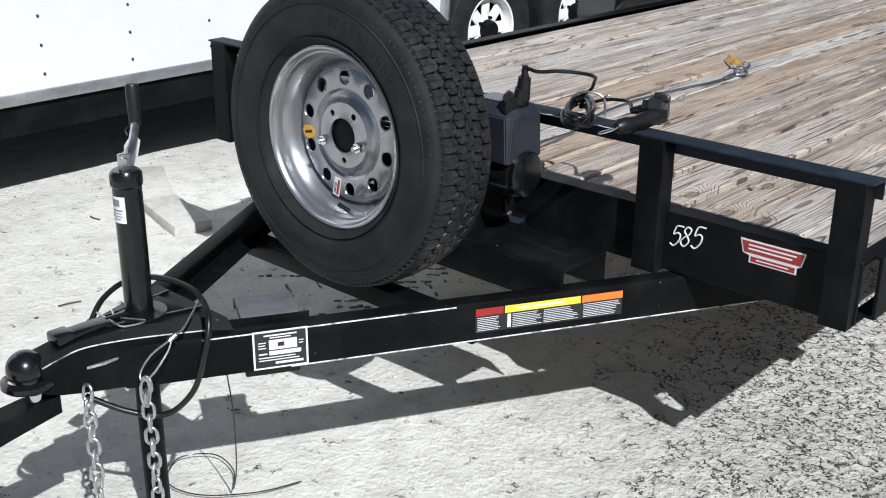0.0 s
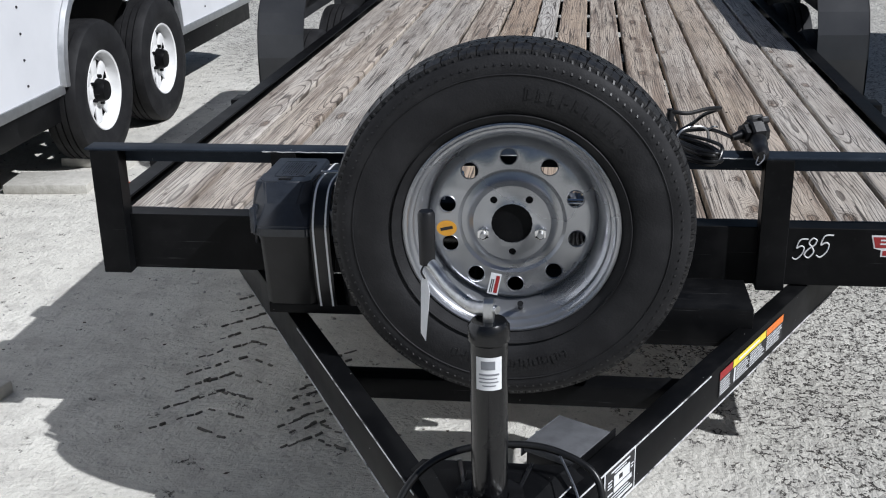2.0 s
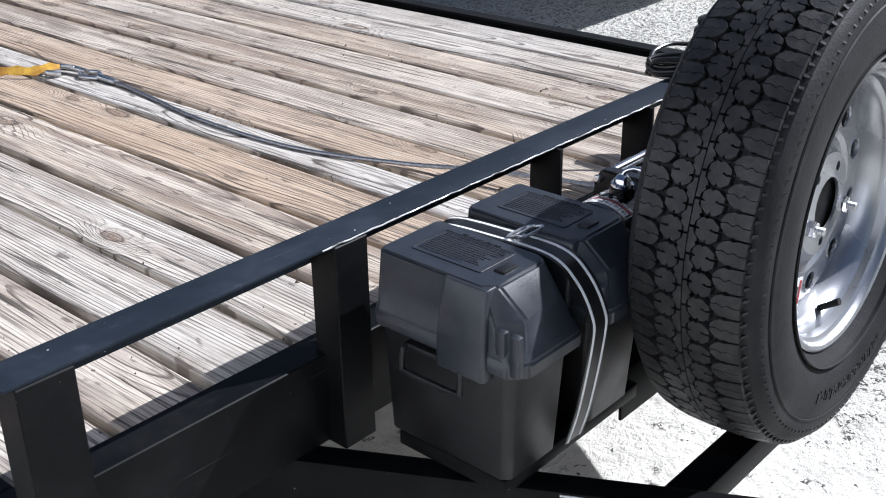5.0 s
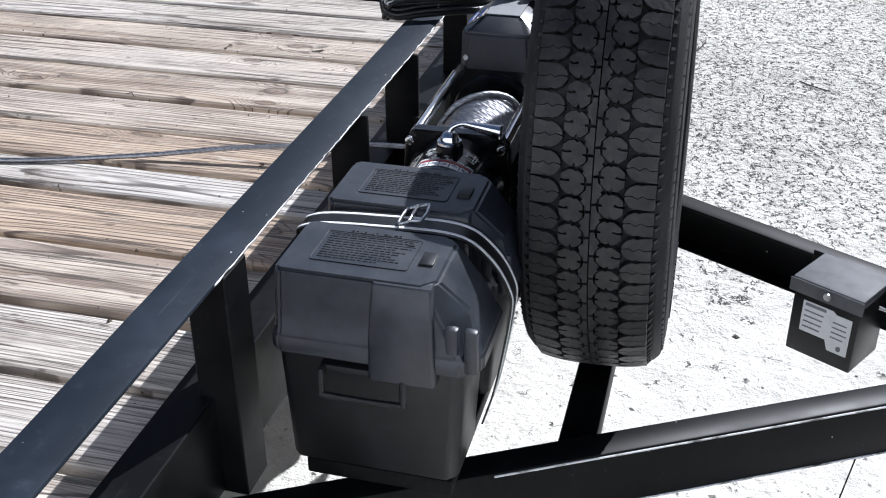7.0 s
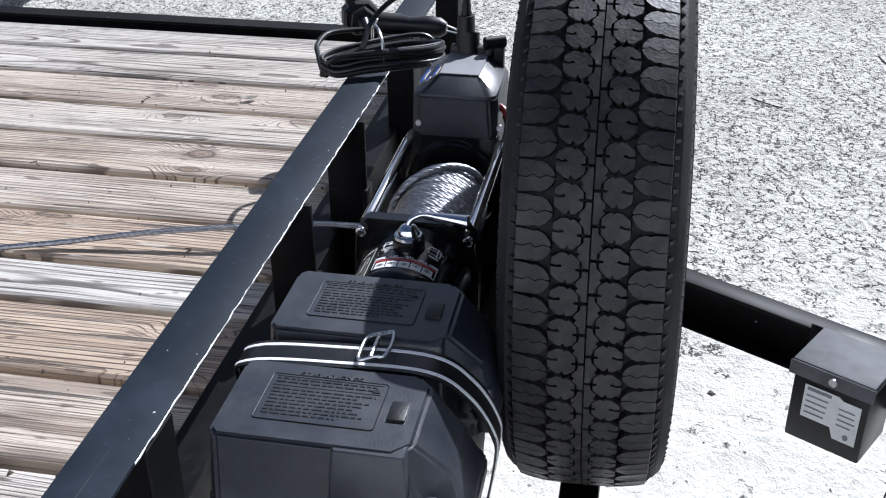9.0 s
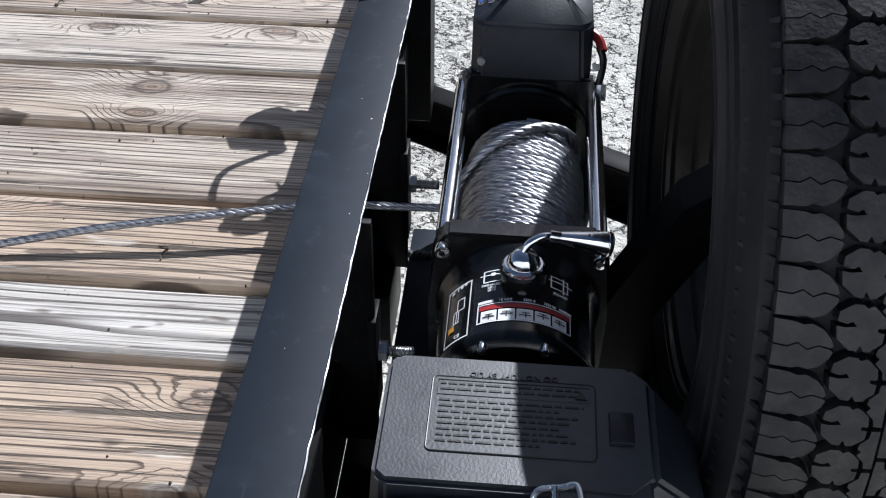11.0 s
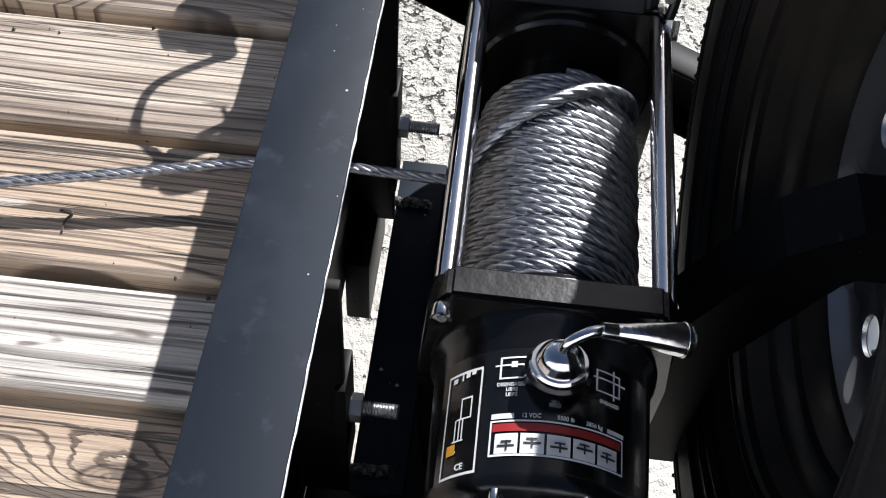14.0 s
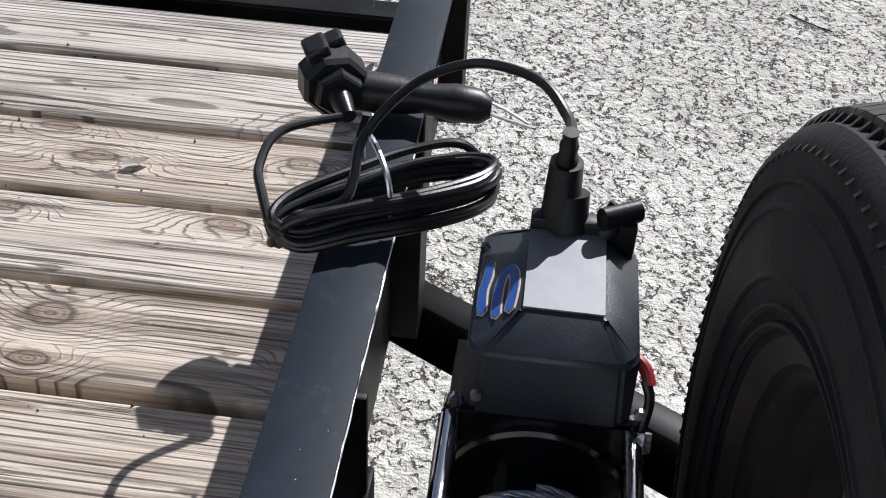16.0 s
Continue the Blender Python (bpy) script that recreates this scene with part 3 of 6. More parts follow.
# long side channels and the stringers below
for sx in (-1, 1):
    bm = bmesh.new()
    extrude(bm, channel(0.142, 0.05), (sx * 1.085, 0.074, 0.520), (sx * 1.085, 5.62, 0.520), 0.0016, 1, axis=(-sx, 0, 0))
    part("side_channel", bm, M_BLACK, trailer)
    for y in (0.55, 1.35, 3.95, 4.75):
        bm = bmesh.new()
        box(bm, sx * 1.087 if sx > 0 else -1.135, 1.135 if sx > 0 else -1.087, y, y + 0.09, 0.535, 0.645, 0.003)
        part("stake_pocket", bm, M_BLACK, trailer)
for y in np.arange(0.45, 5.6, 0.61):
    bm = bmesh.new()
    box(bm, -1.078, 1.078, float(y), float(y) + 0.045, 0.53, 0.603, 0.003)
    part("cross_member", bm, M_BLACK, trailer)
bm = bmesh.new()
box(bm, -1.135, -1.09, 0.30, 0.36, 0.575, 0.640, 0.006)
part("marker_light", bm, M_AMBER, trailer, "amber side marker light")

# tongue: two channels running together at the coupler
TZ, TH = 0.426, 0.091


def tongue_x(y):
    """Half width of the A-frame over its outer faces."""
    return 0.588 + 0.561 * (y + 0.115)


for sx in (-1, 1):
    bm = bmesh.new()
    a, b = Vector((sx * tongue_x(0.450), 0.450, TZ)), Vector((sx * tongue_x(-1.065), -1.065, TZ))
    d = (b - a).normalized()
    inward = Vector((0, 0, 1)).cross(d) * (1 if sx < 0 else -1)
    if inward.x * sx > 0:
        inward = -inward
    extrude(bm, channel(TH, 0.043), a, b, 0.0035, 2, axis=inward)
    part("tongue_channel", bm, M_BLACK, trailer)
bm = bmesh.new()
box(bm, -0.398, 0.398, -0.410, -0.357, 0.405, 0.455, 0.004)
part("tongue_crossbar", bm, M_BLACK, trailer)
bm = bmesh.new()
extrude(bm, [(0, 0), (0.006, 0), (0.006, 0.084), (0.166, 0.084), (0.166, 0.0), (0.172, 0), (0.172, 0.09), (0, 0.09)],
        (-0.234, -0.235, 0.472), (0.505, -0.235, 0.472), 0.0025, 2, axis=(0, 1, 0))
part("winch_tray", bm, M_BLACK, trailer)
bm = bmesh.new()
box(bm, -0.115, 0.228, -0.0628, -0.020, 0.551, 0.559, 0.0015)
part("tray_flange", bm, M_DUSTY_SKY, trailer)
bm = bmesh.new()
box(bm, 0.100, 0.208, -0.0055, 0.0172, 0.470, 0.556, 0.002)
part("bracket", bm, M_BLACK, trailer)
bm = bmesh.new()
box(bm, -0.238, -0.080, -0.064, 0.0165, 0.486, 0.530, 0.002)
part("bracket", bm, M_BLACK, trailer)
bm = bmesh.new()
box(bm, -0.556, -0.238, -0.262, -0.075, 0.532, 0.5555, 0.003)
part("battery_tray", bm, M_BLACK, trailer)
# upright gussets behind the winch, with their bolts
for gx in (-0.110, 0.163):
    bm = bmesh.new()
    box(bm, gx - 0.004, gx + 0.004, -0.020, 0.040, 0.552, RAIL - 0.007, 0.0012)
    box(bm, gx - 0.010, gx + 0.024, -0.022, -0.014, 0.600, 0.72, 0.0012)
    g = part("gusset", bm, M_BLACK, trailer)
    bm = bmesh.new()
    cyl(bm, (gx + 0.008, -0.022, 0.668), (gx + 0.008, -0.030, 0.668), 0.0105, 6)
    cyl(bm, (gx + 0.008, -0.014, 0.668), (gx + 0.008, -0.022, 0.668), 0.014, 18)
    n = 26
    prof = [(-0.028 - 0.028 * i / n, 0.0058 if i % 2 else 0.0047) for i in range(n + 1)]
    lathe(bm, prof, 14, 'y', (gx + 0.008, 0, 0.668))
    part("bolt", bm, M_ZINC, g, "zinc-plated bolt and nut")
    bm = bmesh.new()
    lump = random.Random(int(gx * 1000))
    bead = [Vector((gx + 0.012 + lump.uniform(-0.001, 0.001), -0.012 - 0.003 * i, 0.5605 + lump.uniform(-0.001, 0.002))) for i in range(14)]
    tube(bm, smooth_path(bead, 4), 0.0046, 10)
    for v in bm.verts:
        v.co += Vector((lump.uniform(-1, 1), lump.uniform(-1, 1), lump.uniform(-1, 1))) * 0.0010
    part("weld_bead", bm, M_WELD, g, "rough grey weld bead")

# fenders over the tandem wheels
for sx in (-1, 1):
    bm = bmesh.new()
    xi, xo = 1.092 * sx, 1.300 * sx
    prof = [(2.28, 0.44), (2.28, 0.62), (2.295, 0.72), (2.335, 0.81), (2.40, 0.88), (2.48, 0.917), (2.56, 0.925), (3.94, 0.925), (4.00, 0.90), (4.03, 0.86), (4.03, 0.44)]
    inner = [(y + (0.006 if y < 3 else -0.006), z - 0.006 if z > 0.5 else z) for y, z in prof]
    for (y1, z1), (y2, z2), (y3, z3), (y4, z4) in zip(prof, prof[1:], inner[1:], inner):
        q = [Vector((xi, y1, z1)), Vector((xi, y2, z2)), Vector((xi, y3, z3)), Vector((xi, y4, z4))]
        w = [Vector((xo, p.y, p.z)) for p in q]
        A, B = [bm.verts.new(p) for p in q], [bm.verts.new(p) for p in w]
        for i in range(4):
            bm.faces.new((A[i], A[(i + 1) % 4], B[(i + 1) % 4], B[i]))
    o2 = xo - 0.006 * sx
    outl = [(2.28, 0.44), (2.28, 0.62), (2.295, 0.72), (2.335, 0.81), (2.40, 0.88), (2.48, 0.917), (2.56, 0.925), (3.94, 0.925), (4.00, 0.90), (4.03, 0.86), (4.03, 0.44), (3.95, 0.44), (3.86, 0.66), (2.45, 0.66), (2.36, 0.44)]
    A = [bm.verts.new((xo, y, z)) for y, z in outl]
    B = [bm.verts.new((o2, y, z)) for y, z in outl]
    bm.faces.new(A)
    bm.faces.new(B[::-1])
    for i in range(len(outl)):
        bm.faces.new((A[i], A[(i + 1) % len(outl)], B[(i + 1) % len(outl)], B[i]))
    part("fender", bm, M_FENDER, trailer)
    bm = bmesh.new()
    box(bm, min(xo, 1.10 * sx), max(xo, 1.10 * sx), 2.05, 2.278, 0.44, 0.475, 0.004)
    part("fender_step", bm, M_BLACK, trailer)


def road_wheel(name, at, r, w, rim_r, rim_mat, parent, side, spokes):
    """A road wheel: tyre and steel rim, its outer face towards side along x."""
    bm = bmesh.new()
    x, y, z = at
    h = w / 2
    prof = [(-h * 0.78, rim_r), (-h * 0.98, rim_r + (r - rim_r) * 0.35), (-h, rim_r + (r - rim_r) * 0.6), (-h * 0.86, r * 0.965), (-h * 0.7, r * 0.99)]
    for i in range(5):
        a = -0.7 + 1.4 * i / 4
        if i:
            prof += [(h * (a - 0.06), r), (h * (a - 0.05), r - 0.009), (h * (a + 0.01), r - 0.009), (h * (a + 0.02), r)] if i < 4 else []
    prof += [(h * 0.7, r * 0.99), (h * 0.86, r * 0.965), (h, rim_r + (r - rim_r) * 0.6), (h * 0.98, rim_r + (r - rim_r) * 0.35), (h * 0.78, rim_r)]
    lathe(bm, prof, 56, 'x', at, caps=False)
    wheel = part("wheel", bm, M_RUBBER, parent)
    bm = bmesh.new()
    s = side
    lathe(bm, [(s * h * 0.80, rim_r * 1.03), (s * h * 0.84, rim_r * 1.02), (s * h * 0.80, rim_r * 0.97), (s * h * 0.45, rim_r * 0.93),
               (s * h * 0.30, rim_r * 0.88), (s * h * 0.30, rim_r * 0.80)], 48, 'x', at, caps=False)
    if spokes:
        for k in range(spokes):
            m = Matrix.Translation(at) @ Matrix.Rotation(2 * math.pi * k / spokes, 4, 'X')
            box(bm, min(s * h * 0.26, s * h * 0.40), max(s * h * 0.26, s * h * 0.40), -rim_r * 0.17, rim_r * 0.17, rim_r * 0.30, rim_r * 0.86, 0.006, 2, m)
        lathe(bm, [(s * h * 0.2, rim_r * 0.30), (s * h * 0.2, rim_r * 0.42), (s * h * 0.42, rim_r * 0.40), (s * h * 0.46, rim_r * 0.30)], 32, 'x', at, True)
    else:
        lathe(bm, [(s * h * 0.30, rim_r * 0.80), (s * h * 0.42, rim_r * 0.55), (s * h * 0.40, rim_r * 0.22)], 48, 'x', at, caps=False)
    part("rim", bm, rim_mat, wheel)
    bm = bmesh.new()
    lathe(bm, [(s * h * 0.10, rim_r * 0.31), (s * h * 0.75, rim_r * 0.29), (s * h * 0.95, rim_r * 0.24), (s * h * 0.98, 0.0005)], 28, 'x', at)
    for k in range(5):
        a = 2 * math.pi * k / 5
        c = Vector(at) + Vector((0, rim_r * 0.36 * math.cos(a), rim_r * 0.36 * math.sin(a)))
        cyl(bm, c + Vector((s * h * 0.38, 0, 0)), c + Vector((s * h * 0.62, 0, 0)), 0.010, 6)
    part("hub", bm, M_BLACK, wheel)
    return wheel


for sx in (-1, 1):
    for y in (2.74, 3.58):
        road_wheel("wheel", (sx * 1.195, y, 0.335), 0.335, 0.19, 0.19, M_RIM, trailer, sx, 0)

# lettering and labels on the frame
m = facing((0.662, 0.0172, 0.612), (0, -1, 0))
bm = bmesh.new()
five = [(0.017, 0.028), (0.000, 0.026), (-0.003, 0.006), (0.006, 0.011), (0.014, 0.006), (0.013, -0.010), (0.004, -0.022), (-0.006, -0.018)]
eight = [(0.010, 0.022), (0.000, 0.026), (-0.006, 0.015), (0.004, 0.004), (0.011, -0.008), (0.003, -0.022), (-0.008, -0.014), (-0.003, -0.001), (0.008, 0.010), (0.010, 0.022)]
for glyph, du, k in ((five, -0.030, 1.0), (eight, -0.002, 1.0), (five, 0.024, 1.08)):
    tube(bm, [m @ Vector((u * k + du + v * 0.22, v * k + du * 0.16, 0.0006)) for u, v, _ in smooth_path([(u, v, 0) for u, v in glyph], 6)], 0.0019, 6)
part("chalk_number", bm, M_PAINTPEN, trailer, "handwritten white stock number")
m = facing((0.871, 0.0176, 0.622), (0, -1, 0))
bm = bmesh.new()
plate(bm, [(-0.076, 0.026), (0.076, 0.026), (0.068, -0.006), (0.058, -0.010), (0.058, -0.026), (-0.052, -0.026), (-0.052, -0.010), (-0.068, -0.006)], 0.0008, m)
dealer = part("dealer_sticker", bm, M_WHITE, trailer, "red and white dealer sticker")
bm = bmesh.new()
plate(bm, [(-0.072, 0.022), (0.072, 0.022), (0.065, -0.004), (-0.065, -0.004)], 0.0014, m)
plate(bm, rect(-0.048, 0.054, -0.023, -0.011), 0.0014, m)
part("red_panel", bm, M_RED, dealer)
bm = bmesh.new()
bars(bm, m, 2, -0.055, 0.062, 0.001, 0.019, 0.40, None, 0.0020)
bars(bm, m, 1, -0.035, 0.045, -0.020, -0.014, 0.4, None, 0.0020)
part("print", bm, M_WHITE, dealer)
# warning label and data plate on the outer face of one tongue channel
td = Vector((0.561, 1.0, 0)).normalized()
tn = Vector((td.y, -td.x, 0))


def on_tongue(y, z):
    return facing(Vector((tongue_x(y), y, z)) + tn * 0.0008, tn)


m = on_tongue(-0.268, 0.472)
bm = bmesh.new()
plate(bm, rect(-0.176, 0.176, -0.027, 0.030), 0.0008, m)
warn = part("warning_label", bm, M_INK, trailer, "safety label with yellow, orange and red header bands")
for u0, u1, mm in ((-0.176, -0.112, M_RED), (-0.108, 0.072, M_YELLOW), (0.076, 0.176, M_ORANGE)):
    bm = bmesh.new()
    plate(bm, rect(u0, u1, 0.013, 0.030), 0.0014, m)
    part("header_band", bm, mm, warn)
bm = bmesh.new()
rnd = random.Random(11)
for u0, u1 in ((-0.172, -0.116), (-0.090, -0.02), (-0.016, 0.068), (0.080, 0.172)):
    bars(bm, m, 8, u0, u1, -0.024, 0.010, 0.26, rnd, 0.0014)
bars(bm, m, 1, -0.08, 0.05, 0.017, 0.026, 0.5, rnd, 0.0018)
plate(bm, rect(-0.102, -0.094, -0.022, 0.010), 0.0014, m)
part("print", bm, M_WHITE, warn)
m = on_tongue(-0.793, 0.472)
bm = bmesh.new()
plate(bm, rect(-0.057, 0.057, -0.043, 0.043), 0.0008, m)
part("data_plate", bm, M_WHITE, trailer, "black and white data plate")
bm = bmesh.new()
plate(bm, rect(-0.053, 0.053, -0.039, 0.039), 0.0014, m)
ink = part("black_field", bm, M_INK, trailer)
bm = bmesh.new()
for u0, u1, v0, v1 in ((-0.034, 0.034, 0.031, 0.034), (-0.022, 0.022, 0.026, 0.028), (-0.024, -0.006, 0.000, 0.022), (0.008, 0.034, 0.000, 0.022), (-0.006, 0.008, 0.016, 0.022), (-0.006, 0.008, 0.000, 0.006),
                       (-0.046, -0.030, 0.016, 0.018), (-0.046, -0.032, 0.010, 0.012), (-0.046, -0.030, 0.004, 0.006), (0.038, 0.048, 0.014, 0.016), (0.038, 0.047, 0.008, 0.010),
                       (-0.024, 0.042, -0.012, -0.003), (-0.046, -0.028, -0.010, -0.007), (-0.046, 0.030, -0.018, -0.016), (-0.046, 0.038, -0.024, -0.022), (-0.012, 0.046, -0.033, -0.028)):
    plate(bm, rect(u0, u1, v0, v1), 0.0020, m)
part("print", bm, M_WHITE, ink)

# painted glints: pale strips on the lower and upper edges of the tongue channels
for sx in (-1, 1):
    for y0, y1, z in ((-0.965 if sx < 0 else -0.775, 0.20, TZ + 0.0015), (-0.93, -0.30 if sx < 0 else -0.46, TZ + TH - 0.005)):
        dn = Vector((tn.x * sx, tn.y, 0))
        pa, pb = [Vector((sx * tongue_x(y), y, z)) + dn * 0.0003 for y in (y0, y1)]
        bm = bmesh.new()
        cyl(bm, pa, pb, 0.0016, 8)
        part("scuffed_edge", bm, M_SCUFF_GLINT, trailer, "pale strip painted as an edge glint")

bm = bmesh.new()
edge_rnd = random.Random(13)
tube(bm, [Vector((-0.62 + 0.01 * i, -0.0112 - 0.0008 * abs(noise.noise(Vector((i * 0.35, 0, 0)))), RAIL - 0.0030 + 0.0016 * noise.noise(Vector((i * 0.5, 2, 0))))) for i in range(112)], 0.0014, 8)
for v in bm.verts:
    v.co.y += edge_rnd.uniform(-0.0004, 0.0003)
part("scuffed_edge", bm, M_SCUFF_GLINT, trailer, "chipped bare edge of the headboard rail")

# coupler: folded A-frame plate, socket for the ball, latch
bm = bmesh.new()
secs = []
for y, w, z0, z1 in ((-0.888, 0.147, 0.474, 0.549), (-0.930, 0.124, 0.448, 0.556), (-1.060, 0.066, 0.440, 0.562), (-1.160, 0.040, 0.452, 0.560), (-1.215, 0.036, 0.466, 0.552), (-1.250, 0.037, 0.482, 0.546)):
    k = min(w * 0.3, 0.022)
    secs.append([bm.verts.new(p) for p in ((-w, y, z0), (-w, y, z1 - k), (-w + k, y, z1), (w - k, y, z1), (w, y, z1 - k), (w, y, z0))])
for s1, s2 in zip(secs, secs[1:]):
    for i in range(5):
        bm.faces.new((s1[i], s1[i + 1], s2[i + 1], s2[i]))
bm.faces.new(secs[0])
bm.faces.new(secs[-1][::-1])
edge = [[v.co.copy() for v in sec] for sec in secs]
coupler = part("coupler", bm, M_BLACK, trailer, "black A-frame ball coupler", 38)
# highlight along the coupler's top edge, painted as a pale line
bm = bmesh.new()
tube(bm, smooth_path([e[4] + Vector((0.0008, 0, 0.0006)) for e in edge[1:]], 6), 0.0014, 6)
part("scuffed_edge", bm, M_SCUFF_GLINT, coupler, "pale line painted as the edge highlight")
for sx in (-1, 1):
    bm = bmesh.new()
    extrude(bm, [(-0.004, 0), (0.004, 0), (0.004, 0.006), (-0.004, 0.006)], (sx * 0.060, -0.90, 0.5535), (sx * 0.022, -1.10, 0.5635), 0.0015, 1)
    part("rib", bm, M_GLOSS, coupler)
bm = bmesh.new()
box(bm, -0.045, 0.045, -0.965, -0.935, 0.552, 0.562, 0.002)
part("jack_flange_bar", bm, M_BLACK, coupler)
bm = bmesh.new()
bmesh.ops.create_uvsphere(bm, u_segments=32, v_segments=18, radius=0.037, matrix=Matrix.Translation((0, -1.263, 0.528)))
lathe(bm, [(0.492, 0.046), (0.497, 0.051), (0.506, 0.050), (0.512, 0.039)], 32, 'z', (0, -1.262, 0), True)
part("ball_socket", bm, M_GLOSS, coupler)
bm = bmesh.new()
box(bm, -0.020, 0.020, -1.18, -1.085, 0.561, 0.574, 0.004)
box(bm, -0.022, 0.022, -1.205, -1.165, 0.556, 0.580, 0.006)
box(bm, -0.006, 0.006, -1.09, -1.03, 0.563, 0.575, 0.003)
part("latch", bm, M_GLOSS, coupler)
bm = bmesh.new()
tube(bm, smooth_path([(-0.055, -1.075, 0.565), (0.02, -1.085, 0.572), (0.045, -1.075, 0.566), (0.05, -1.03, 0.565), (0.0, -1.06, 0.567), (-0.04, -1.05, 0.566)], 6), 0.0022, 8)
part("safety_pin", bm, M_ZINC, coupler, "zinc wire safety pin")
for pin in (((0.038, -1.16, 0.505), (0.048, -1.13, 0.507), (0.052, -1.10, 0.51)), ((0.070, -1.03, 0.50), (0.086, -1.01, 0.492), (0.092, -0.985, 0.498))):
    bm = bmesh.new()
    tube(bm, smooth_path(pin, 4), 0.004, 8)
    part("chain_hook", bm, M_ZINC, coupler)
for y, z in ((-0.86, 0.49), (-0.895, 0.475)):
    bm = bmesh.new()
    p = Vector((tongue_x(y), y, z))
    cyl(bm, p - tn * 0.002, p + tn * 0.010, 0.0075, 6, None, 0.001)
    part("bolt", bm, M_ZINC, coupler, "zinc-plated bolt")

# hitch ball mount hanging in the socket
mount = thing("ball_mount", (0, -1.28, 0.43), "black drop ball mount with a chrome ball seated under the coupler", "hitch")
bm = bmesh.new()
prof = [(-1.215, 0.462), (-1.30, 0.455), (-1.335, 0.452), (-1.385, 0.500), (-1.43, 0.50), (-1.60, 0.435), (-1.60, 0.395), (-1.44, 0.455), (-1.395, 0.452), (-1.345, 0.404), (-1.30, 0.412), (-1.215, 0.425)]
A = [bm.verts.new((-0.026, y, z)) for y, z in prof]
B = [bm.verts.new((0.026, y, z)) for y, z in prof]
bm.faces.new(A)
bm.faces.new(B[::-1])
for i in range(len(prof)):
    bm.faces.new((A[i], A[(i + 1) % len(prof)], B[(i + 1) % len(prof)], B[i]))
part("bar", bm, M_BLACK, mount)
bm = bmesh.new()
lathe(bm, [(0.405, 0.006), (0.412, 0.014), (0.456, 0.014), (0.462, 0.019), (0.476, 0.019), (0.482, 0.014), (0.495, 0.020), (0.51, 0.030), (0.525, 0.033), (0.540, 0.026)], 28, 'z', (0, -1.255, 0))
part("hitch_ball", bm, M_CHROME, mount, "chrome hitch ball")
bm = bmesh.new()
tube(bm, smooth_path([(0.03, -1.52, 0.44), (0.045, -1.54, 0.45), (0.05, -1.51, 0.42), (0.04, -1.48, 0.405), (0.034, -1.53, 0.41)], 6), 0.0026, 8)
part("hitch_clip", bm, M_ZINC, mount, "zinc hitch clip")


# safety chains
def make_chain(name, pts, link=0.036):
    ch = thing(name, pts[-1], "zinc-plated safety chain hanging from the coupler to the ground", "chain", "safety chains")
    path = smooth_path(pts, 40)
    bm0 = bmesh.new()
    a, b = link / 2, 0.0115
    loop = [Vector((b * math.sin(w) * 1.0, 0, a * math.copysign(abs(math.cos(w)) ** 0.6, math.cos(w)))) for w in [2 * math.pi * i / 18 for i in range(18)]]
    tube(bm0, loop, 0.0037, 8, True)
    me = bpy.data.meshes.new("link")
    for f in bm0.faces:
        f.smooth = True
    bm0.to_mesh(me)
    bm0.free()
    me.materials.append(M_ZINC)
    run, step, prev, k = 0.0, link * 0.78, path[0], 0
    for p in path[1:]:
        run += (p - prev).length
        if run >= step:
            run -= step
            d = (p - prev).normalized()
            q = d.to_track_quat('Z', 'Y').to_matrix().to_4x4() @ Matrix.Rotation(radians(90 * (k % 2) + 25), 4, 'Z')
            ob = new("link", me)
            ob.parent = ch
            ob.matrix_basis = Matrix.Translation(p - Vector(pts[-1])) @ q
            k += 1
        prev = p
    return ch


make_chain("safety_chain", [(0.045, -1.139, 0.475), (0.050, -1.146, 0.430), (0.058, -1.150, 0.263), (0.062, -1.152, 0.089), (0.085, -1.139, 0.015), (0.140, -1.104, 0.012), (0.170, -1.064, 0.013), (0.120, -1.034, 0.020)])
make_chain("safety_chain", [(0.070, -1.029, 0.460), (0.078, -1.034, 0.410), (0.085, -1.036, 0.253), (0.090, -1.039, 0.069), (0.120, -1.044, 0.012), (0.170, -1.074, 0.014), (0.190, -1.124, 0.013), (0.130, -1.144, 0.030)])

# wiring pigtail looped round the jack, breakaway lanyard with its clip
pig = thing("wiring_pigtail", (0, -1.0, 0.56), "black trailer wiring cable looped loosely round the jack and coupler", "cable")
bm = bmesh.new()
tube(bm, smooth_path([(0.0, -1.15, 0.425), (0.05, -1.09, 0.385), (0.098, -1.033, 0.373), (0.150, -1.0, 0.43), (0.175, -0.985, 0.51), (0.165, -0.96, 0.575), (0.110, -0.935, 0.60), (0.04, -0.93, 0.61),
                      (-0.05, -0.945, 0.605), (-0.11, -0.975, 0.585), (-0.145, -1.01, 0.545), (-0.15, -1.04, 0.50)], 8), 0.0062, 12)
part("cable", bm, M_CABLE, pig)
bm = bmesh.new()
box(bm, -0.018, 0.018, -0.022, 0.022, -0.012, 0.012, 0.004, 2, pose(-0.155, -1.065, 0.478, 20, 0, 10))
cyl(bm, (-0.154, -1.058, 0.482), (-0.15, -1.038, 0.502), 0.009, 12)
part("connector", bm, M_PLASTIC2, pig)
lan = thing("breakaway_lanyard", (0.12, -0.95, 0.45), "thin steel breakaway cable with a wire clip", "cable")
bm = bmesh.new()
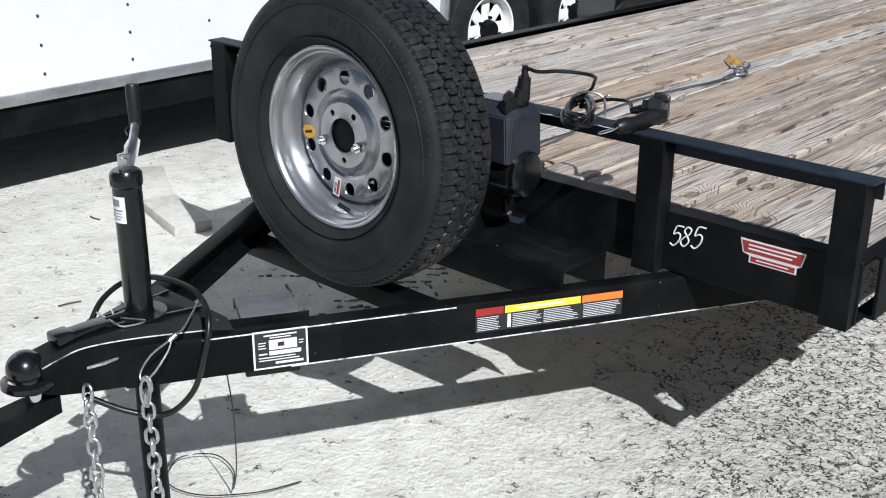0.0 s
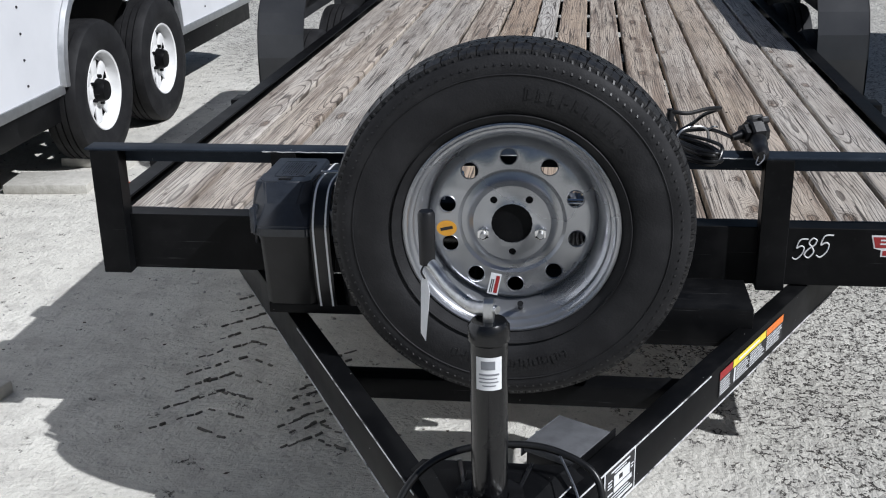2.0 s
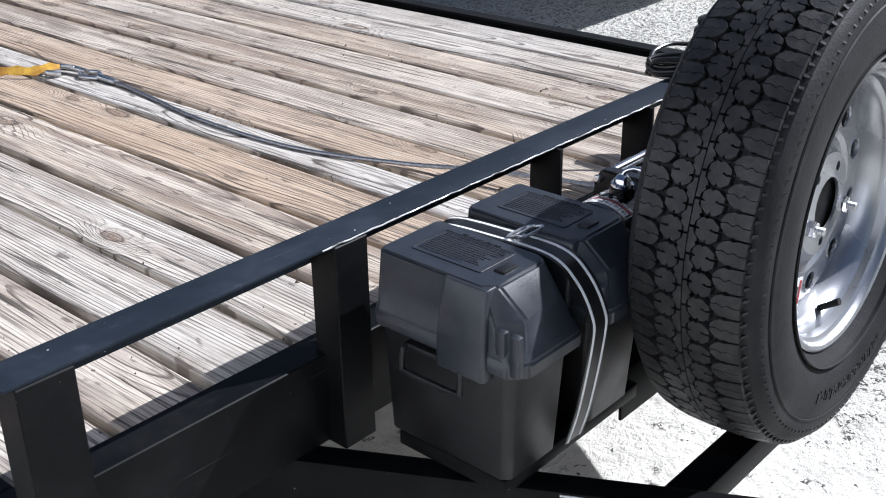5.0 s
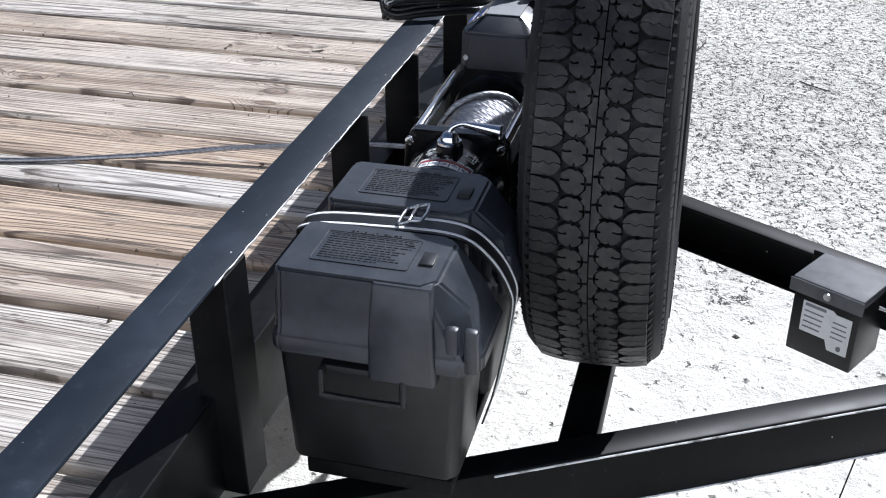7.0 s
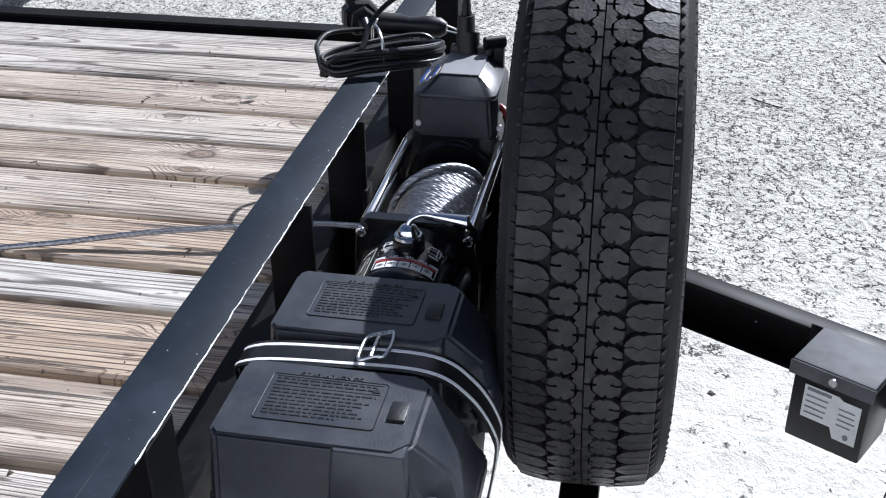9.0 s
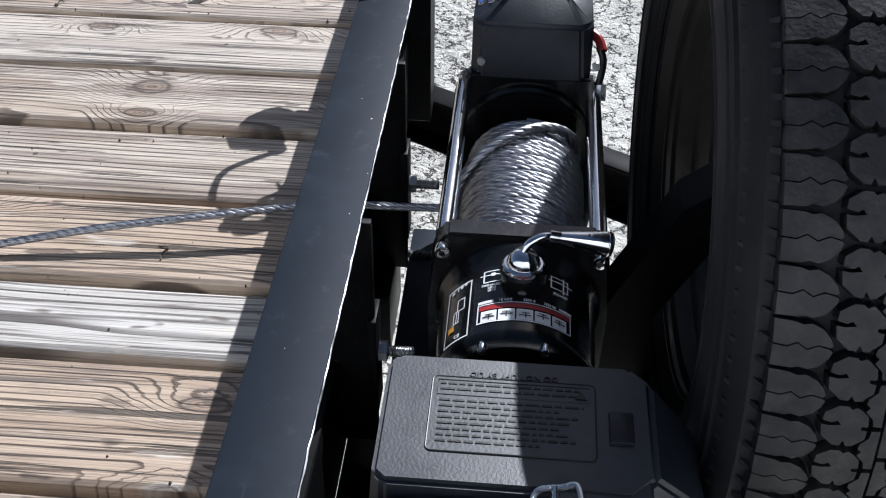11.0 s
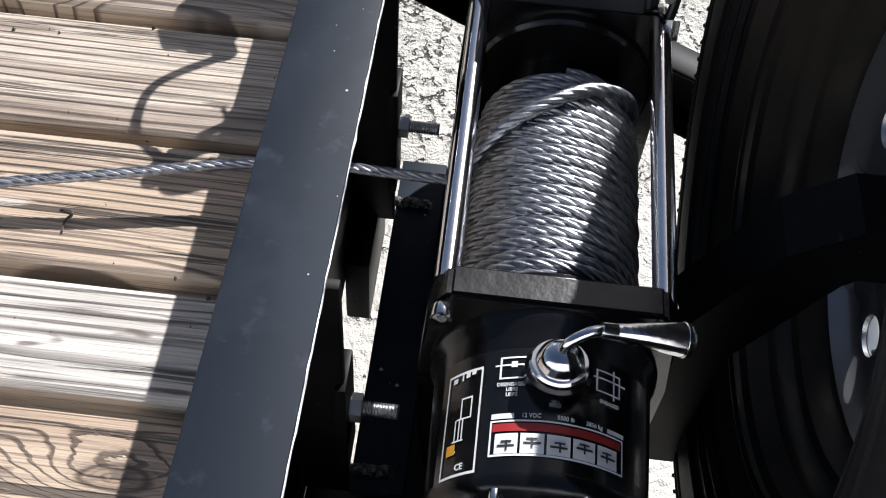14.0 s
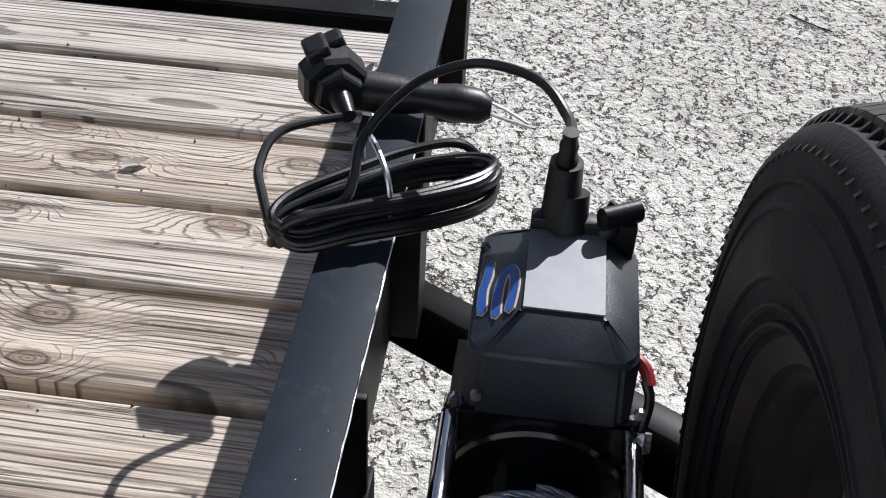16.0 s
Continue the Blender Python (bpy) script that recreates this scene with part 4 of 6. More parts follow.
tube(bm, smooth_path([(0.105, -0.935, 0.600), (0.134, -0.995, 0.568), (0.137, -1.029, 0.555), (0.125, -1.070, 0.53), (0.118, -1.092, 0.500), (0.128, -1.097, 0.484), (0.142, -1.078, 0.50), (0.145, -1.045, 0.535), (0.139, -1.031, 0.553)], 8), 0.0021, 8)
part("wire", bm, M_ZINC, lan)
bm = bmesh.new()
tube(bm, [Vector((0.134, -1.096, 0.462)) + Vector((0.0, 0.010 * math.sin(w), 0.030 * math.cos(w))) for w in [2 * math.pi * i / 20 for i in range(20)]], 0.0026, 8, True)
part("clip", bm, M_ZINC, lan)
bm = bmesh.new()
cyl(bm, (0.136, -1.036, 0.551), (0.137, -1.020, 0.559), 0.0055, 10)
part("ferrule", bm, M_ZINC, lan)
wire = thing("loose_wire", (0.0, -0.80, 0.0), "thin black wire hanging in a loose loop to the ground", "wire")
bm = bmesh.new()
tube(bm, smooth_path([(0.135, -0.905, 0.43), (0.10, -0.87, 0.30), (0.04, -0.83, 0.12), (-0.02, -0.80, 0.02), (-0.10, -0.74, 0.010), (-0.19, -0.73, 0.010), (-0.24, -0.80, 0.010), (-0.17, -0.88, 0.010), (-0.07, -0.86, 0.010), (0.02, -0.76, 0.010), (0.06, -0.66, 0.010)], 8), 0.0016, 6)
part("wire", bm, M_CABLE, wire)


# tongue jack
jack = thing("tongue_jack", (0, -1.01, 0.0), "black top-wind tongue jack with a zinc crank handle and paper tag", "jack")
bm = bmesh.new()
lathe(bm, [(0.545, 0.0285), (0.838, 0.0285), (0.842, 0.0315), (0.864, 0.0315), (0.872, 0.026), (0.873, 0.010)], 36, 'z', (-0.002, -1.01, 0))
part("tube", bm, M_GLOSS, jack)
bm = bmesh.new()
cyl(bm, (-0.002, -1.01, 0.02), (-0.002, -1.01, 0.55), 0.0255, 28)
part("drop_leg", bm, M_BLACK, jack)
bm = bmesh.new()
box(bm, -0.06, 0.06, -1.07, -0.95, 0.004, 0.020, 0.003)
part("foot_plate", bm, M_BLACK, jack)
bm = bmesh.new()
lathe(bm, [(0.559, 0.030), (0.559, 0.055), (0.566, 0.055), (0.566, 0.030)], 32, 'z', (-0.002, -1.01, 0), True)
part("flange", bm, M_GLOSS, jack)
bm = bmesh.new()
box(bm, -0.010, 0.006, -1.022, -0.998, 0.868, 0.905, 0.003)
cyl(bm, (0.012, -1.02, 0.893), (-0.018, -1.0, 0.893), 0.0065, 12)
part("clevis", bm, M_ZINC, jack, "zinc crank clevis")
bm = bmesh.new()
arm = smooth_path([(-0.002, -1.012, 0.893), (-0.030, -0.990, 0.889), (-0.062, -0.955, 0.896), (-0.088, -0.930, 0.912), (-0.105, -0.915, 0.922)], 5)
tube(bm, arm, 0.0085, 12)
for v in bm.verts:
    v.co.z += (v.co.z - 0.9) * 0.3
part("crank_arm", bm, M_ZINC, jack, "bent zinc crank arm")
bm = bmesh.new()
lathe(bm, [(0.922, 0.006), (0.923, 0.0125), (1.006, 0.0135), (1.011, 0.011), (1.012, 0.005)], 20, 'z', (-0.105, -0.915, 0))
part("grip", bm, M_PLASTIC2, jack)
bm = bmesh.new()
r = 0.0292
pts = []
for k in range(9):
    a = radians(-125 + 80 * k / 8)
    pts.append((math.cos(a) * r - 0.002, math.sin(a) * r - 1.01))
A = [bm.verts.new((x, y, 0.768)) for x, y in pts]
B = [bm.verts.new((x, y, 0.823)) for x, y in pts]
for i in range(8):
    bm.faces.new((A[i], A[i + 1], B[i + 1], B[i]))
jl = part("label", bm, M_WHITE, jack, "white paper maker's label with grey print")
bm = bmesh.new()
for z0, z1, k0, k1 in ((0.803, 0.817, 1.6, 5.8), (0.793, 0.796, 1, 7), (0.787, 0.789, 1, 6.4), (0.781, 0.783, 1, 6.8), (0.775, 0.777, 2, 6)):
    q = []
    for k in range(9):
        a = radians(-125 + 80 * (k0 + (k1 - k0) * k / 8) / 8)
        q.append((math.cos(a) * (r + 0.0005) - 0.002, math.sin(a) * (r + 0.0005) - 1.01))
    A = [bm.verts.new((x, y, z0)) for x, y in q]
    B = [bm.verts.new((x, y, z1)) for x, y in q]
    for i in range(8):
        bm.faces.new((A[i], A[i + 1], B[i + 1], B[i]))
part("print", bm, M_GREYINK, jl)
bm = bmesh.new()
tagp = facing((-0.108, -0.930, 0.862), (-0.93, -0.37, 0.10), (0.0, 0.28, 1))
plate(bm, [(-0.024, -0.052), (0.008, -0.060), (0.028, 0.020), (0.004, 0.050), (-0.026, 0.030)], 0.0006, tagp)
part("paper_tag", bm, M_WHITE, jack, "folded white paper tag")
bm = bmesh.new()
tube(bm, smooth_path([(-0.105, -0.917, 0.928), (-0.112, -0.934, 0.918), (-0.107, -0.934, 0.905)], 5), 0.0016, 6)
part("tie", bm, M_CABLE, jack)

# breakaway battery box on the inner face of the tongue
bb = thing("breakaway_battery_box", (0.13, -0.745, 0.435), "small black plastic battery box with a printed white label", "battery box")
mb = pose(0.113, -0.755, 0.410, 0, 0, -30.0)
bm = bmesh.new()
box(bm, -0.047, 0.052, -0.054, 0.062, -0.022, 0.103, 0.004, 2, mb)
part("body", bm, M_PLASTIC2, bb)
bm = bmesh.new()
box(bm, -0.051, 0.054, -0.058, 0.066, 0.104, 0.120, 0.003, 2, mb)
box(bm, -0.0545, -0.0515, -0.060, 0.068, 0.094, 0.118, 0.001, 1, mb)
part("lid", bm, M_LIDGREY, bb, "dull grey sheet lid")
lm = mb @ facing((-0.0475, 0.0, 0.044), (-1, 0, 0)) @ Matrix.Diagonal((1.05, 1.25, 1, 1))
bm = bmesh.new()
plate(bm, [(-0.040, -0.016), (0.004, -0.016), (0.010, -0.030), (0.042, -0.030), (0.042, 0.026), (0.016, 0.026), (0.010, 0.030), (-0.040, 0.030)], 0.0008, lm)
lab = part("label", bm, M_WHITE, bb, "white label with small print")
bm = bmesh.new()
bars(bm, lm, 4, -0.036, 0.002, -0.012, 0.020, 0.25, random.Random(5), 0.0014)
bars(bm, lm, 4, 0.012, 0.038, -0.012, 0.018, 0.25, random.Random(9), 0.0014)
plate(bm, [(0.028 + u, -0.022 + v) for u, v in disc(0.004, 12)], 0.0014, lm)
bars(bm, lm, 1, -0.036, 0.008, 0.022, 0.029, 0.6, random.Random(6), 0.0014)
part("print", bm, M_GREYINK, lab)
bm = bmesh.new()
cyl(bm, mb @ Vector((-0.053, 0.0, 0.108)), mb @ Vector((-0.060, 0.0, 0.108)), 0.0065, 12)
part("screw", bm, M_ZINC, bb)
bm = bmesh.new()
tube(bm, smooth_path([mb @ Vector(p) for p in ((0.0, -0.062, 0.09), (0.02, -0.09, 0.08), (0.03, -0.13, 0.10), (0.05, -0.17, 0.085), (0.05, -0.20, 0.06))], 6), 0.003, 8)
part("wire", bm, M_ZINC, bb, "grey lead wire")
bm = bmesh.new()
box(bm, 0.052, 0.0545, -0.100, 0.085, 0.020, 0.118, 0.001, 1, mb)
part("bracket", bm, M_BLACK, bb, "flat steel mounting bracket")
bm = bmesh.new()
cyl(bm, mb @ Vector((0.052, -0.082, 0.092)), mb @ Vector((0.046, -0.082, 0.092)), 0.0075, 6)
part("bolt", bm, M_ZINC, bb)
bm = bmesh.new()
box(bm, 0.034, 0.048, -0.140, -0.112, 0.056, 0.076, 0.003, 2, mb)
part("connector", bm, M_SATIN, bb, "pale wire connector")


# ---- spare wheel ----
TC = Vector((-0.004, -0.379, 0.807))
R_T, W_T = 0.360, 0.200
spare = thing("spare_wheel", (TC.x, TC.y, TC.z - R_T), "spare trailer wheel with blocky black tyre on a silver steel rim", "spare wheel")
bm = bmesh.new()
h = W_T / 2
RK = (R_T - 0.2) / (0.356 - 0.2)
prof = [(-h * 0.62, 0.194), (-h * 0.71, 0.211), (-h * 0.86, 0.225), (-h * 0.985, 0.248), (-h, 0.270), (-h * 0.985, 0.292), (-h * 0.95, 0.305), (-h * 0.965, 0.312), (-h * 0.925, 0.3300), (-h * 0.85, 0.3375),
        (-h * 0.70, 0.3395), (-h * 0.4, 0.3430), (0, 0.3445), (h * 0.4, 0.3430), (h * 0.70, 0.3395), (h * 0.85, 0.3375), (h * 0.925, 0.3300), (h * 0.965, 0.312), (h * 0.95, 0.305), (h * 0.985, 0.292),
        (h, 0.270), (h * 0.985, 0.248), (h * 0.90, 0.222), (h * 0.80, 0.207), (h * 0.72, 0.190)]
prof = [(a, r if r < 0.2 else 0.2 + (r - 0.2) * RK) for a, r in prof]
lathe(bm, prof, 96, 'y', TC, caps=False)
tyre = part("tyre", bm, M_RUBBER, spare)


def tread_radius(w):
    k = min(1.0, abs(w) / (h * 0.78))
    return R_T - 0.0025 - 0.0075 * k ** 3.2


def tread_point(theta, w, dr):
    w *= 0.88 * W_T / 0.222
    r = tread_radius(w) + dr
    return TC + Vector((r * math.sin(theta), w, r * math.cos(theta)))


def tread_block(bm, outline, deep=0.0115):
    """One tread block from its outline of (angle, width), with the walls leaning out."""
    ca = sum(p[0] for p in outline) / len(outline)
    cw = sum(p[1] for p in outline) / len(outline)
    top = [bm.verts.new(tread_point(ca + (a - ca) * 0.96, cw + (w - cw) * 0.96, 0.0)) for a, w in outline]
    mid = [bm.verts.new(tread_point(a, w, -0.0016)) for a, w in outline]
    low = [bm.verts.new(tread_point(ca + (a - ca) * 1.03, cw + (w - cw) * 1.03, -deep)) for a, w in outline]
    n = len(outline)
    bm.faces.new(top)
    for i in range(n):
        j = (i + 1) % n
        bm.faces.new((top[i], top[j], mid[j], mid[i]))
        bm.faces.new((mid[i], mid[j], low[j], low[i]))


bm = bmesh.new()
PITCH = 64
da = 2 * math.pi / PITCH


def split_block(bm, c, outer, slit, sd, skew=0.0):
    """A rounded block cut in two by a narrow wavy slit across the tread; angles in pitches, widths in metres."""
    for sign in (1, -1):
        edge = [(sign * a, w) for a, w in outer]
        cut = [(0.008 * sign + 0.07 * wave, w) for w, wave in slit]
        o = [(c + (a + skew * (w - outer[0][1]) / 0.04) * da, sd * w) for a, w in edge + cut]
        tread_block(bm, o if sign * sd > 0 else o[::-1])


HEX = [(-0.25, 0.0120), (-0.05, 0.0112), (-0.04, 0.0165), (0.03, 0.0170), (0.05, 0.0112), (0.26, 0.0120), (0.40, 0.0185), (0.455, 0.0225), (0.40, 0.0270), (0.46, 0.0300), (0.455, 0.0375), (0.28, 0.0485), (0.10, 0.0495),
       (0.06, 0.0420), (0.12, 0.0370), (0.03, 0.0340), (-0.01, 0.0425), (0.00, 0.0500), (-0.26, 0.0488), (-0.455, 0.0380), (-0.455, 0.0320), (-0.33, 0.0295), (-0.455, 0.0265), (-0.44, 0.0215)]
FAN = [(0.05, 0.0485), (0.19, 0.0510), (0.36, 0.0575), (0.455, 0.0670), (0.420, 0.0740), (0.465, 0.0800), (0.475, 0.0965)]
FAN_SLIT = [(0.0960, -0.4), (0.0850, -0.6), (0.0770, 0.8), (0.0690, -0.8), (0.0600, 0.6), (0.0510, 0.0)]
RIB = [(-0.465, 0.0080), (-0.30, 0.0092), (-0.13, 0.0160), (-0.04, 0.0130), (0.04, 0.0165), (0.15, 0.0155), (0.30, 0.0090), (0.465, 0.0082), (0.47, 0.0008), (-0.47, 0.0008)]
for i in range(PITCH):
    th = i * da
    for sd, off in ((-1, 0.22), (1, 0.0)):
        o = [(th + (a + off + 2.0 * sd * (w - 0.03)) * da, sd * w) for a, w in HEX]
        tread_block(bm, o if sd < 0 else o[::-1])
        o = [(th + (a + off + 0.5 - 0.034 * sd) * da, sd * w) for a, w in RIB]
        tread_block(bm, o if sd < 0 else o[::-1])
    # fan-shaped shoulder blocks between the others, with two lugs down the side
    for sd in (-1, 1):
        c = th + (0.72 if sd < 0 else 0.5) * da
        split_block(bm, c + 0.08 * sd * da, FAN, FAN_SLIT, sd, 0.04 * sd)
        for k in (-0.44, 0.06):
            a0 = c + k * da
            q = []
            for a, w, r in ((a0, 0.0778, R_T - 0.0125), (a0 + 0.12 * da, 0.0778, R_T - 0.0125), (a0 + 0.34 * da, 0.0968, R_T - 0.036), (a0 + 0.24 * da, 0.0968, R_T - 0.036)):
                q.append(TC + Vector((r * math.sin(a), sd * w, r * math.cos(a))))
            f = [bm.verts.new(p) for p in q]
            g = [bm.verts.new(TC + (p - TC) * 0.99 - Vector((0, sd * 0.005, 0))) for p in q]
            bm.faces.new(f)
            for n in range(4):
                bm.faces.new((f[n], f[(n + 1) % 4], g[(n + 1) % 4], g[n]))
t_ob = part("tread", bm, M_TREAD, tyre, "deep notched tread blocks", 25)
tagged(t_ob, kind="stuff")
# raised ribs and unreadable raised sidewall print
bm = bmesh.new()
for rr in (0.2300, 0.3065):
    lathe(bm, [(-h * (0.925 if rr < 0.25 else 0.945) - 0.0025, rr - 0.0012), (-h * (0.925 if rr < 0.25 else 0.945) - 0.0035, rr), (-h * (0.925 if rr < 0.25 else 0.945) - 0.0015, rr + 0.0016), (-h * 0.88, rr)], 96, 'y', TC, True)


def side_bar(bm, ang, r0, r1, width, lift=0.0012):
    q = []
    for a, r in ((ang - width / 2, r0), (ang + width / 2, r0), (ang + width / 2, r1), (ang - width / 2, r1)):
        k = abs(r - 0.270) / 0.045
        y = -h * (1.0 - 0.018 * k * k) - lift
        q.append(TC + Vector((r * math.sin(a), y, r * math.cos(a))))
    f = [bm.verts.new(p) for p in q]
    g = [bm.verts.new(p + Vector((0, lift + 0.003, 0))) for p in q]
    bm.faces.new(f)
    for x in range(4):
        bm.faces.new((f[x], f[(x + 1) % 4], g[(x + 1) % 4], g[x]))


rnd = random.Random(8)
for base, n, step, r0, r1 in ((0.10, 10, 0.085, 0.262, 0.286), (math.pi - 0.42, 13, 0.068, 0.262, 0.277)):
    for k in range(n):
        a = base + k * step
        side_bar(bm, a, r0, r1, 0.012)
        side_bar(bm, a + 0.028, r0 + rnd.uniform(0, 0.01), r0 + 0.008 + rnd.uniform(0, 0.012), 0.03)
part("sidewall_print", bm, M_RUBBER, tyre)
# moulded rings on the side that faces the deck
for rr, at_w, high in ((0.2180, 0.885, 0.0045), (0.2300, 0.925, 0.0035), (0.2480, 0.985, 0.0016), (0.2900, 0.987, 0.0016), (0.3065, 0.945, 0.0040)):
    bm = bmesh.new()
    lathe(bm, [(h * at_w, rr - 0.0028), (h * at_w + high, rr - 0.0010), (h * at_w + high, rr + 0.0010), (h * at_w, rr + 0.0028), (h * 0.86, rr)], 96, 'y', TC, True)
    part("sidewall_ring", bm, M_RUBBER, tyre)

# steel rim: barrel, then the pierced disc
bm = bmesh.new()
lathe(bm, [(-0.0795, 0.1985), (-0.0865, 0.2035), (-0.0905, 0.2045), (-0.0920, 0.2010), (-0.0890, 0.1965), (-0.0800, 0.1940), (-0.0770, 0.1910), (-0.0740, 0.1870), (-0.0600, 0.1850), (-0.0560, 0.1810), (-0.0500, 0.1760), (-0.0300, 0.1690), (0.0000, 0.1640),
           (0.0000, 0.1680), (-0.0480, 0.1790), (-0.0700, 0.1930)], 96, 'y', TC, True)
rim = part("rim", bm, M_RIM, spare)
# rear half of the barrel, coloured dark for the shade in it
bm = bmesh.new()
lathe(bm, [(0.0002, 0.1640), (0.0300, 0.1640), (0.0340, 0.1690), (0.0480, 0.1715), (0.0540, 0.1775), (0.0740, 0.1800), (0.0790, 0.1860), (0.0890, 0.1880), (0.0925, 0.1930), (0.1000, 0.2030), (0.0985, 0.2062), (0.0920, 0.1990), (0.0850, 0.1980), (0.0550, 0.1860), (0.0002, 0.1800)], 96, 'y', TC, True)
part("barrel", bm, M_RIMBACK, rim, "back of the rim, shade put into its dark colour")
from mathutils.geometry import delaunay_2d_cdt


def dish(r):
    """Depth of the disc at a radius: raised hub pad, shallow bowl, raised ring carrying the hand holes."""
    keys = ((0.0, -0.044), (0.038, -0.044), (0.042, -0.0395), (0.074, -0.0385), (0.084, -0.024), (0.096, -0.019), (0.104, -0.0250), (0.146, -0.0230), (0.152, -0.019), (0.159, -0.008), (0.164, 0.000))
    for (r1, y1), (r2, y2) in zip(keys, keys[1:]):
        if r <= r2:
            k = (r - r1) / (r2 - r1)
            k = k * k * (3 - 2 * k)
            return y1 + (y2 - y1) * k
    return keys[-1][1]


holes = [((0.0, 0.0), 0.0395, 40)]
for k in range(10):
    a = 2 * math.pi * (k + 0.0) / 10 + radians(-3)
    holes.append(((0.128 * math.sin(a), 0.128 * math.cos(a)), 0.0158, 22))
for k in range(5):
    a = 2 * math.pi * k / 5 + radians(36 - 1)
    holes.append(((0.0572 * math.sin(a), 0.0572 * math.cos(a)), 0.0072, 14))
pts, edges = [], []


def ring_pts(c, r, n):
    k0 = len(pts)
    for i in range(n):
        w = 2 * math.pi * i / n
        pts.append(Vector((c[0] + r * math.cos(w), c[1] + r * math.sin(w))))
        edges.append((k0 + i, k0 + (i + 1) % n))


ring_pts((0, 0), 0.164, 72)
for c, r, n in holes:
    ring_pts(c, r, n)
for r, n in ((0.046, 36), (0.066, 40), (0.074, 48), (0.079, 48), (0.084, 52), (0.090, 52), (0.097, 56), (0.104, 60), (0.1085, 60), (0.1475, 72), (0.151, 72), (0.155, 72), (0.159, 72)):
    for i in range(n):
        w = 2 * math.pi * (i + 0.31) / n
        p = Vector((r * math.cos(w), r * math.sin(w)))
        if all((p - Vector(c)).length > rr + 0.0035 for c, rr, _ in holes):
            pts.append(p)
vs, _, fs, *_ = delaunay_2d_cdt(pts, edges, [], 0, 1e-6)
bm = bmesh.new()
bv = [bm.verts.new(TC + Vector((p.x, dish(p.length), p.y))) for p in vs]
for f in fs:
    c = (vs[f[0]] + vs[f[1]] + vs[f[2]]) / 3
    if any((c - Vector(hc)).length < hr * 0.985 for hc, hr, _ in holes) or c.length > 0.1645:
        continue
    bm.faces.new([bv[i] for i in f])
bmesh.ops.recalc_face_normals(bm, faces=bm.faces[:])
for v in [v for v in bm.verts if not v.link_faces]:
    bm.verts.remove(v)
bmesh.ops.solidify(bm, geom=bm.faces[:], thickness=0.0045)
part("disc", bm, M_RIM, rim, "", 40)
# raised lips of the hand holes
for c, r, n in holes[1:11]:
    p = Vector((c[0], c[1]))
    bm = bmesh.new()
    lathe(bm, [(dish(p.length) - 0.0002, r - 0.0004), (dish(p.length) - 0.0020, r + 0.0004), (dish(p.length) - 0.0002, r + 0.0022)], 22, 'y', TC + Vector((c[0], 0, c[1])), caps=False)
    part("hole_lip", bm, M_RIM, rim)
# dark mounting plate with two studs carrying the wheel
carrier = thing("spare_carrier", (0, -0.33, 0.50), "black steel post and plate that carries the spare wheel", "wheel carrier")
bm = bmesh.new()
lathe(bm, [(-0.032, 0.070), (-0.026, 0.072), (-0.024, 0.070)], 40, 'y', TC)
part("plate", bm, M_BLACK, carrier)
bm = bmesh.new()
way = [Vector(p) for p in ((-0.004, -0.262, 0.500), (-0.004, -0.262, 0.672), (-0.004, -0.318, 0.787), (-0.004, -0.342, TC.z), (-0.004, -0.404, TC.z))]
rows = []
for i, p in enumerate(way):
    t = (way[min(i + 1, 4)] - way[max(i - 1, 0)]).normalized()
    n = Vector((0, t.z, -t.y)) * 0.025
    rows.append([bm.verts.new(p + Vector((x, 0, 0)) + n * k) for x, k in ((-0.025, -1), (0.025, -1), (0.025, 1), (-0.025, 1))])
for r1, r2 in zip(rows, rows[1:]):
    for i in range(4):
        bm.faces.new((r1[i], r1[(i + 1) % 4], r2[(i + 1) % 4], r2[i]))
bm.faces.new(rows[0])
bm.faces.new(rows[-1][::-1])
part("arm", bm, M_BLACK, carrier, "", 20)
for k in (1, 3):
    a = 2 * math.pi * k / 5 + radians(35)
    c = TC + Vector((0.0572 * math.sin(a), 0, 0.0572 * math.cos(a)))
    bm = bmesh.new()
    lathe(bm, [(-0.024 - 0.046 * i / 22, 0.0062 if i % 2 else 0.0051) for i in range(23)], 14, 'y', c)
    st = part("stud", bm, M_ZINC, carrier, "threaded zinc stud")
    bm = bmesh.new()
    cyl(bm, c + Vector((0, -0.040, 0)), c + Vector((0, -0.056, 0)), 0.0125, 6, None, 0.001)
    cyl(bm, c + Vector((0, -0.037, 0)), c + Vector((0, -0.041, 0)), 0.0125, 18, 0.010)
    part("lug_nut", bm, M_CHROME, st)
# valve and stickers
bm = bmesh.new()
va = radians(180 - 6)
vp = TC + Vector((0.172 * math.sin(va), -0.042, 0.172 * math.cos(va)))
d = Vector((0.05 * 0, -1.0, 0.55)).normalized()
tube(bm, [vp, vp + d * 0.012, vp + d * 0.022, vp + d * 0.034], 0.0052, 12)
cyl(bm, vp + d * 0.030, vp + d * 0.042, 0.0058, 10)
part("valve_stem", bm, M_CABLE, rim)
sa = radians(-97)
sp = TC + Vector((0.127 * math.sin(sa), -0.0248, 0.127 * math.cos(sa)))
bm = bmesh.new()
plate(bm, disc(0.0155, 28, 0.0195), 0.0012, facing(sp, (0, -1, 0)))
st = part("oval_sticker", bm, M_GOLD, spare, "gold oval sticker")
bm = bmesh.new()
plate(bm, rect(-0.012, 0.012, -0.003, 0.003), 0.0018, facing(sp, (0, -1, 0)) @ Matrix.Rotation(radians(12), 4, 'Z'))
part("print", bm, M_INK, st)
sa = radians(195)
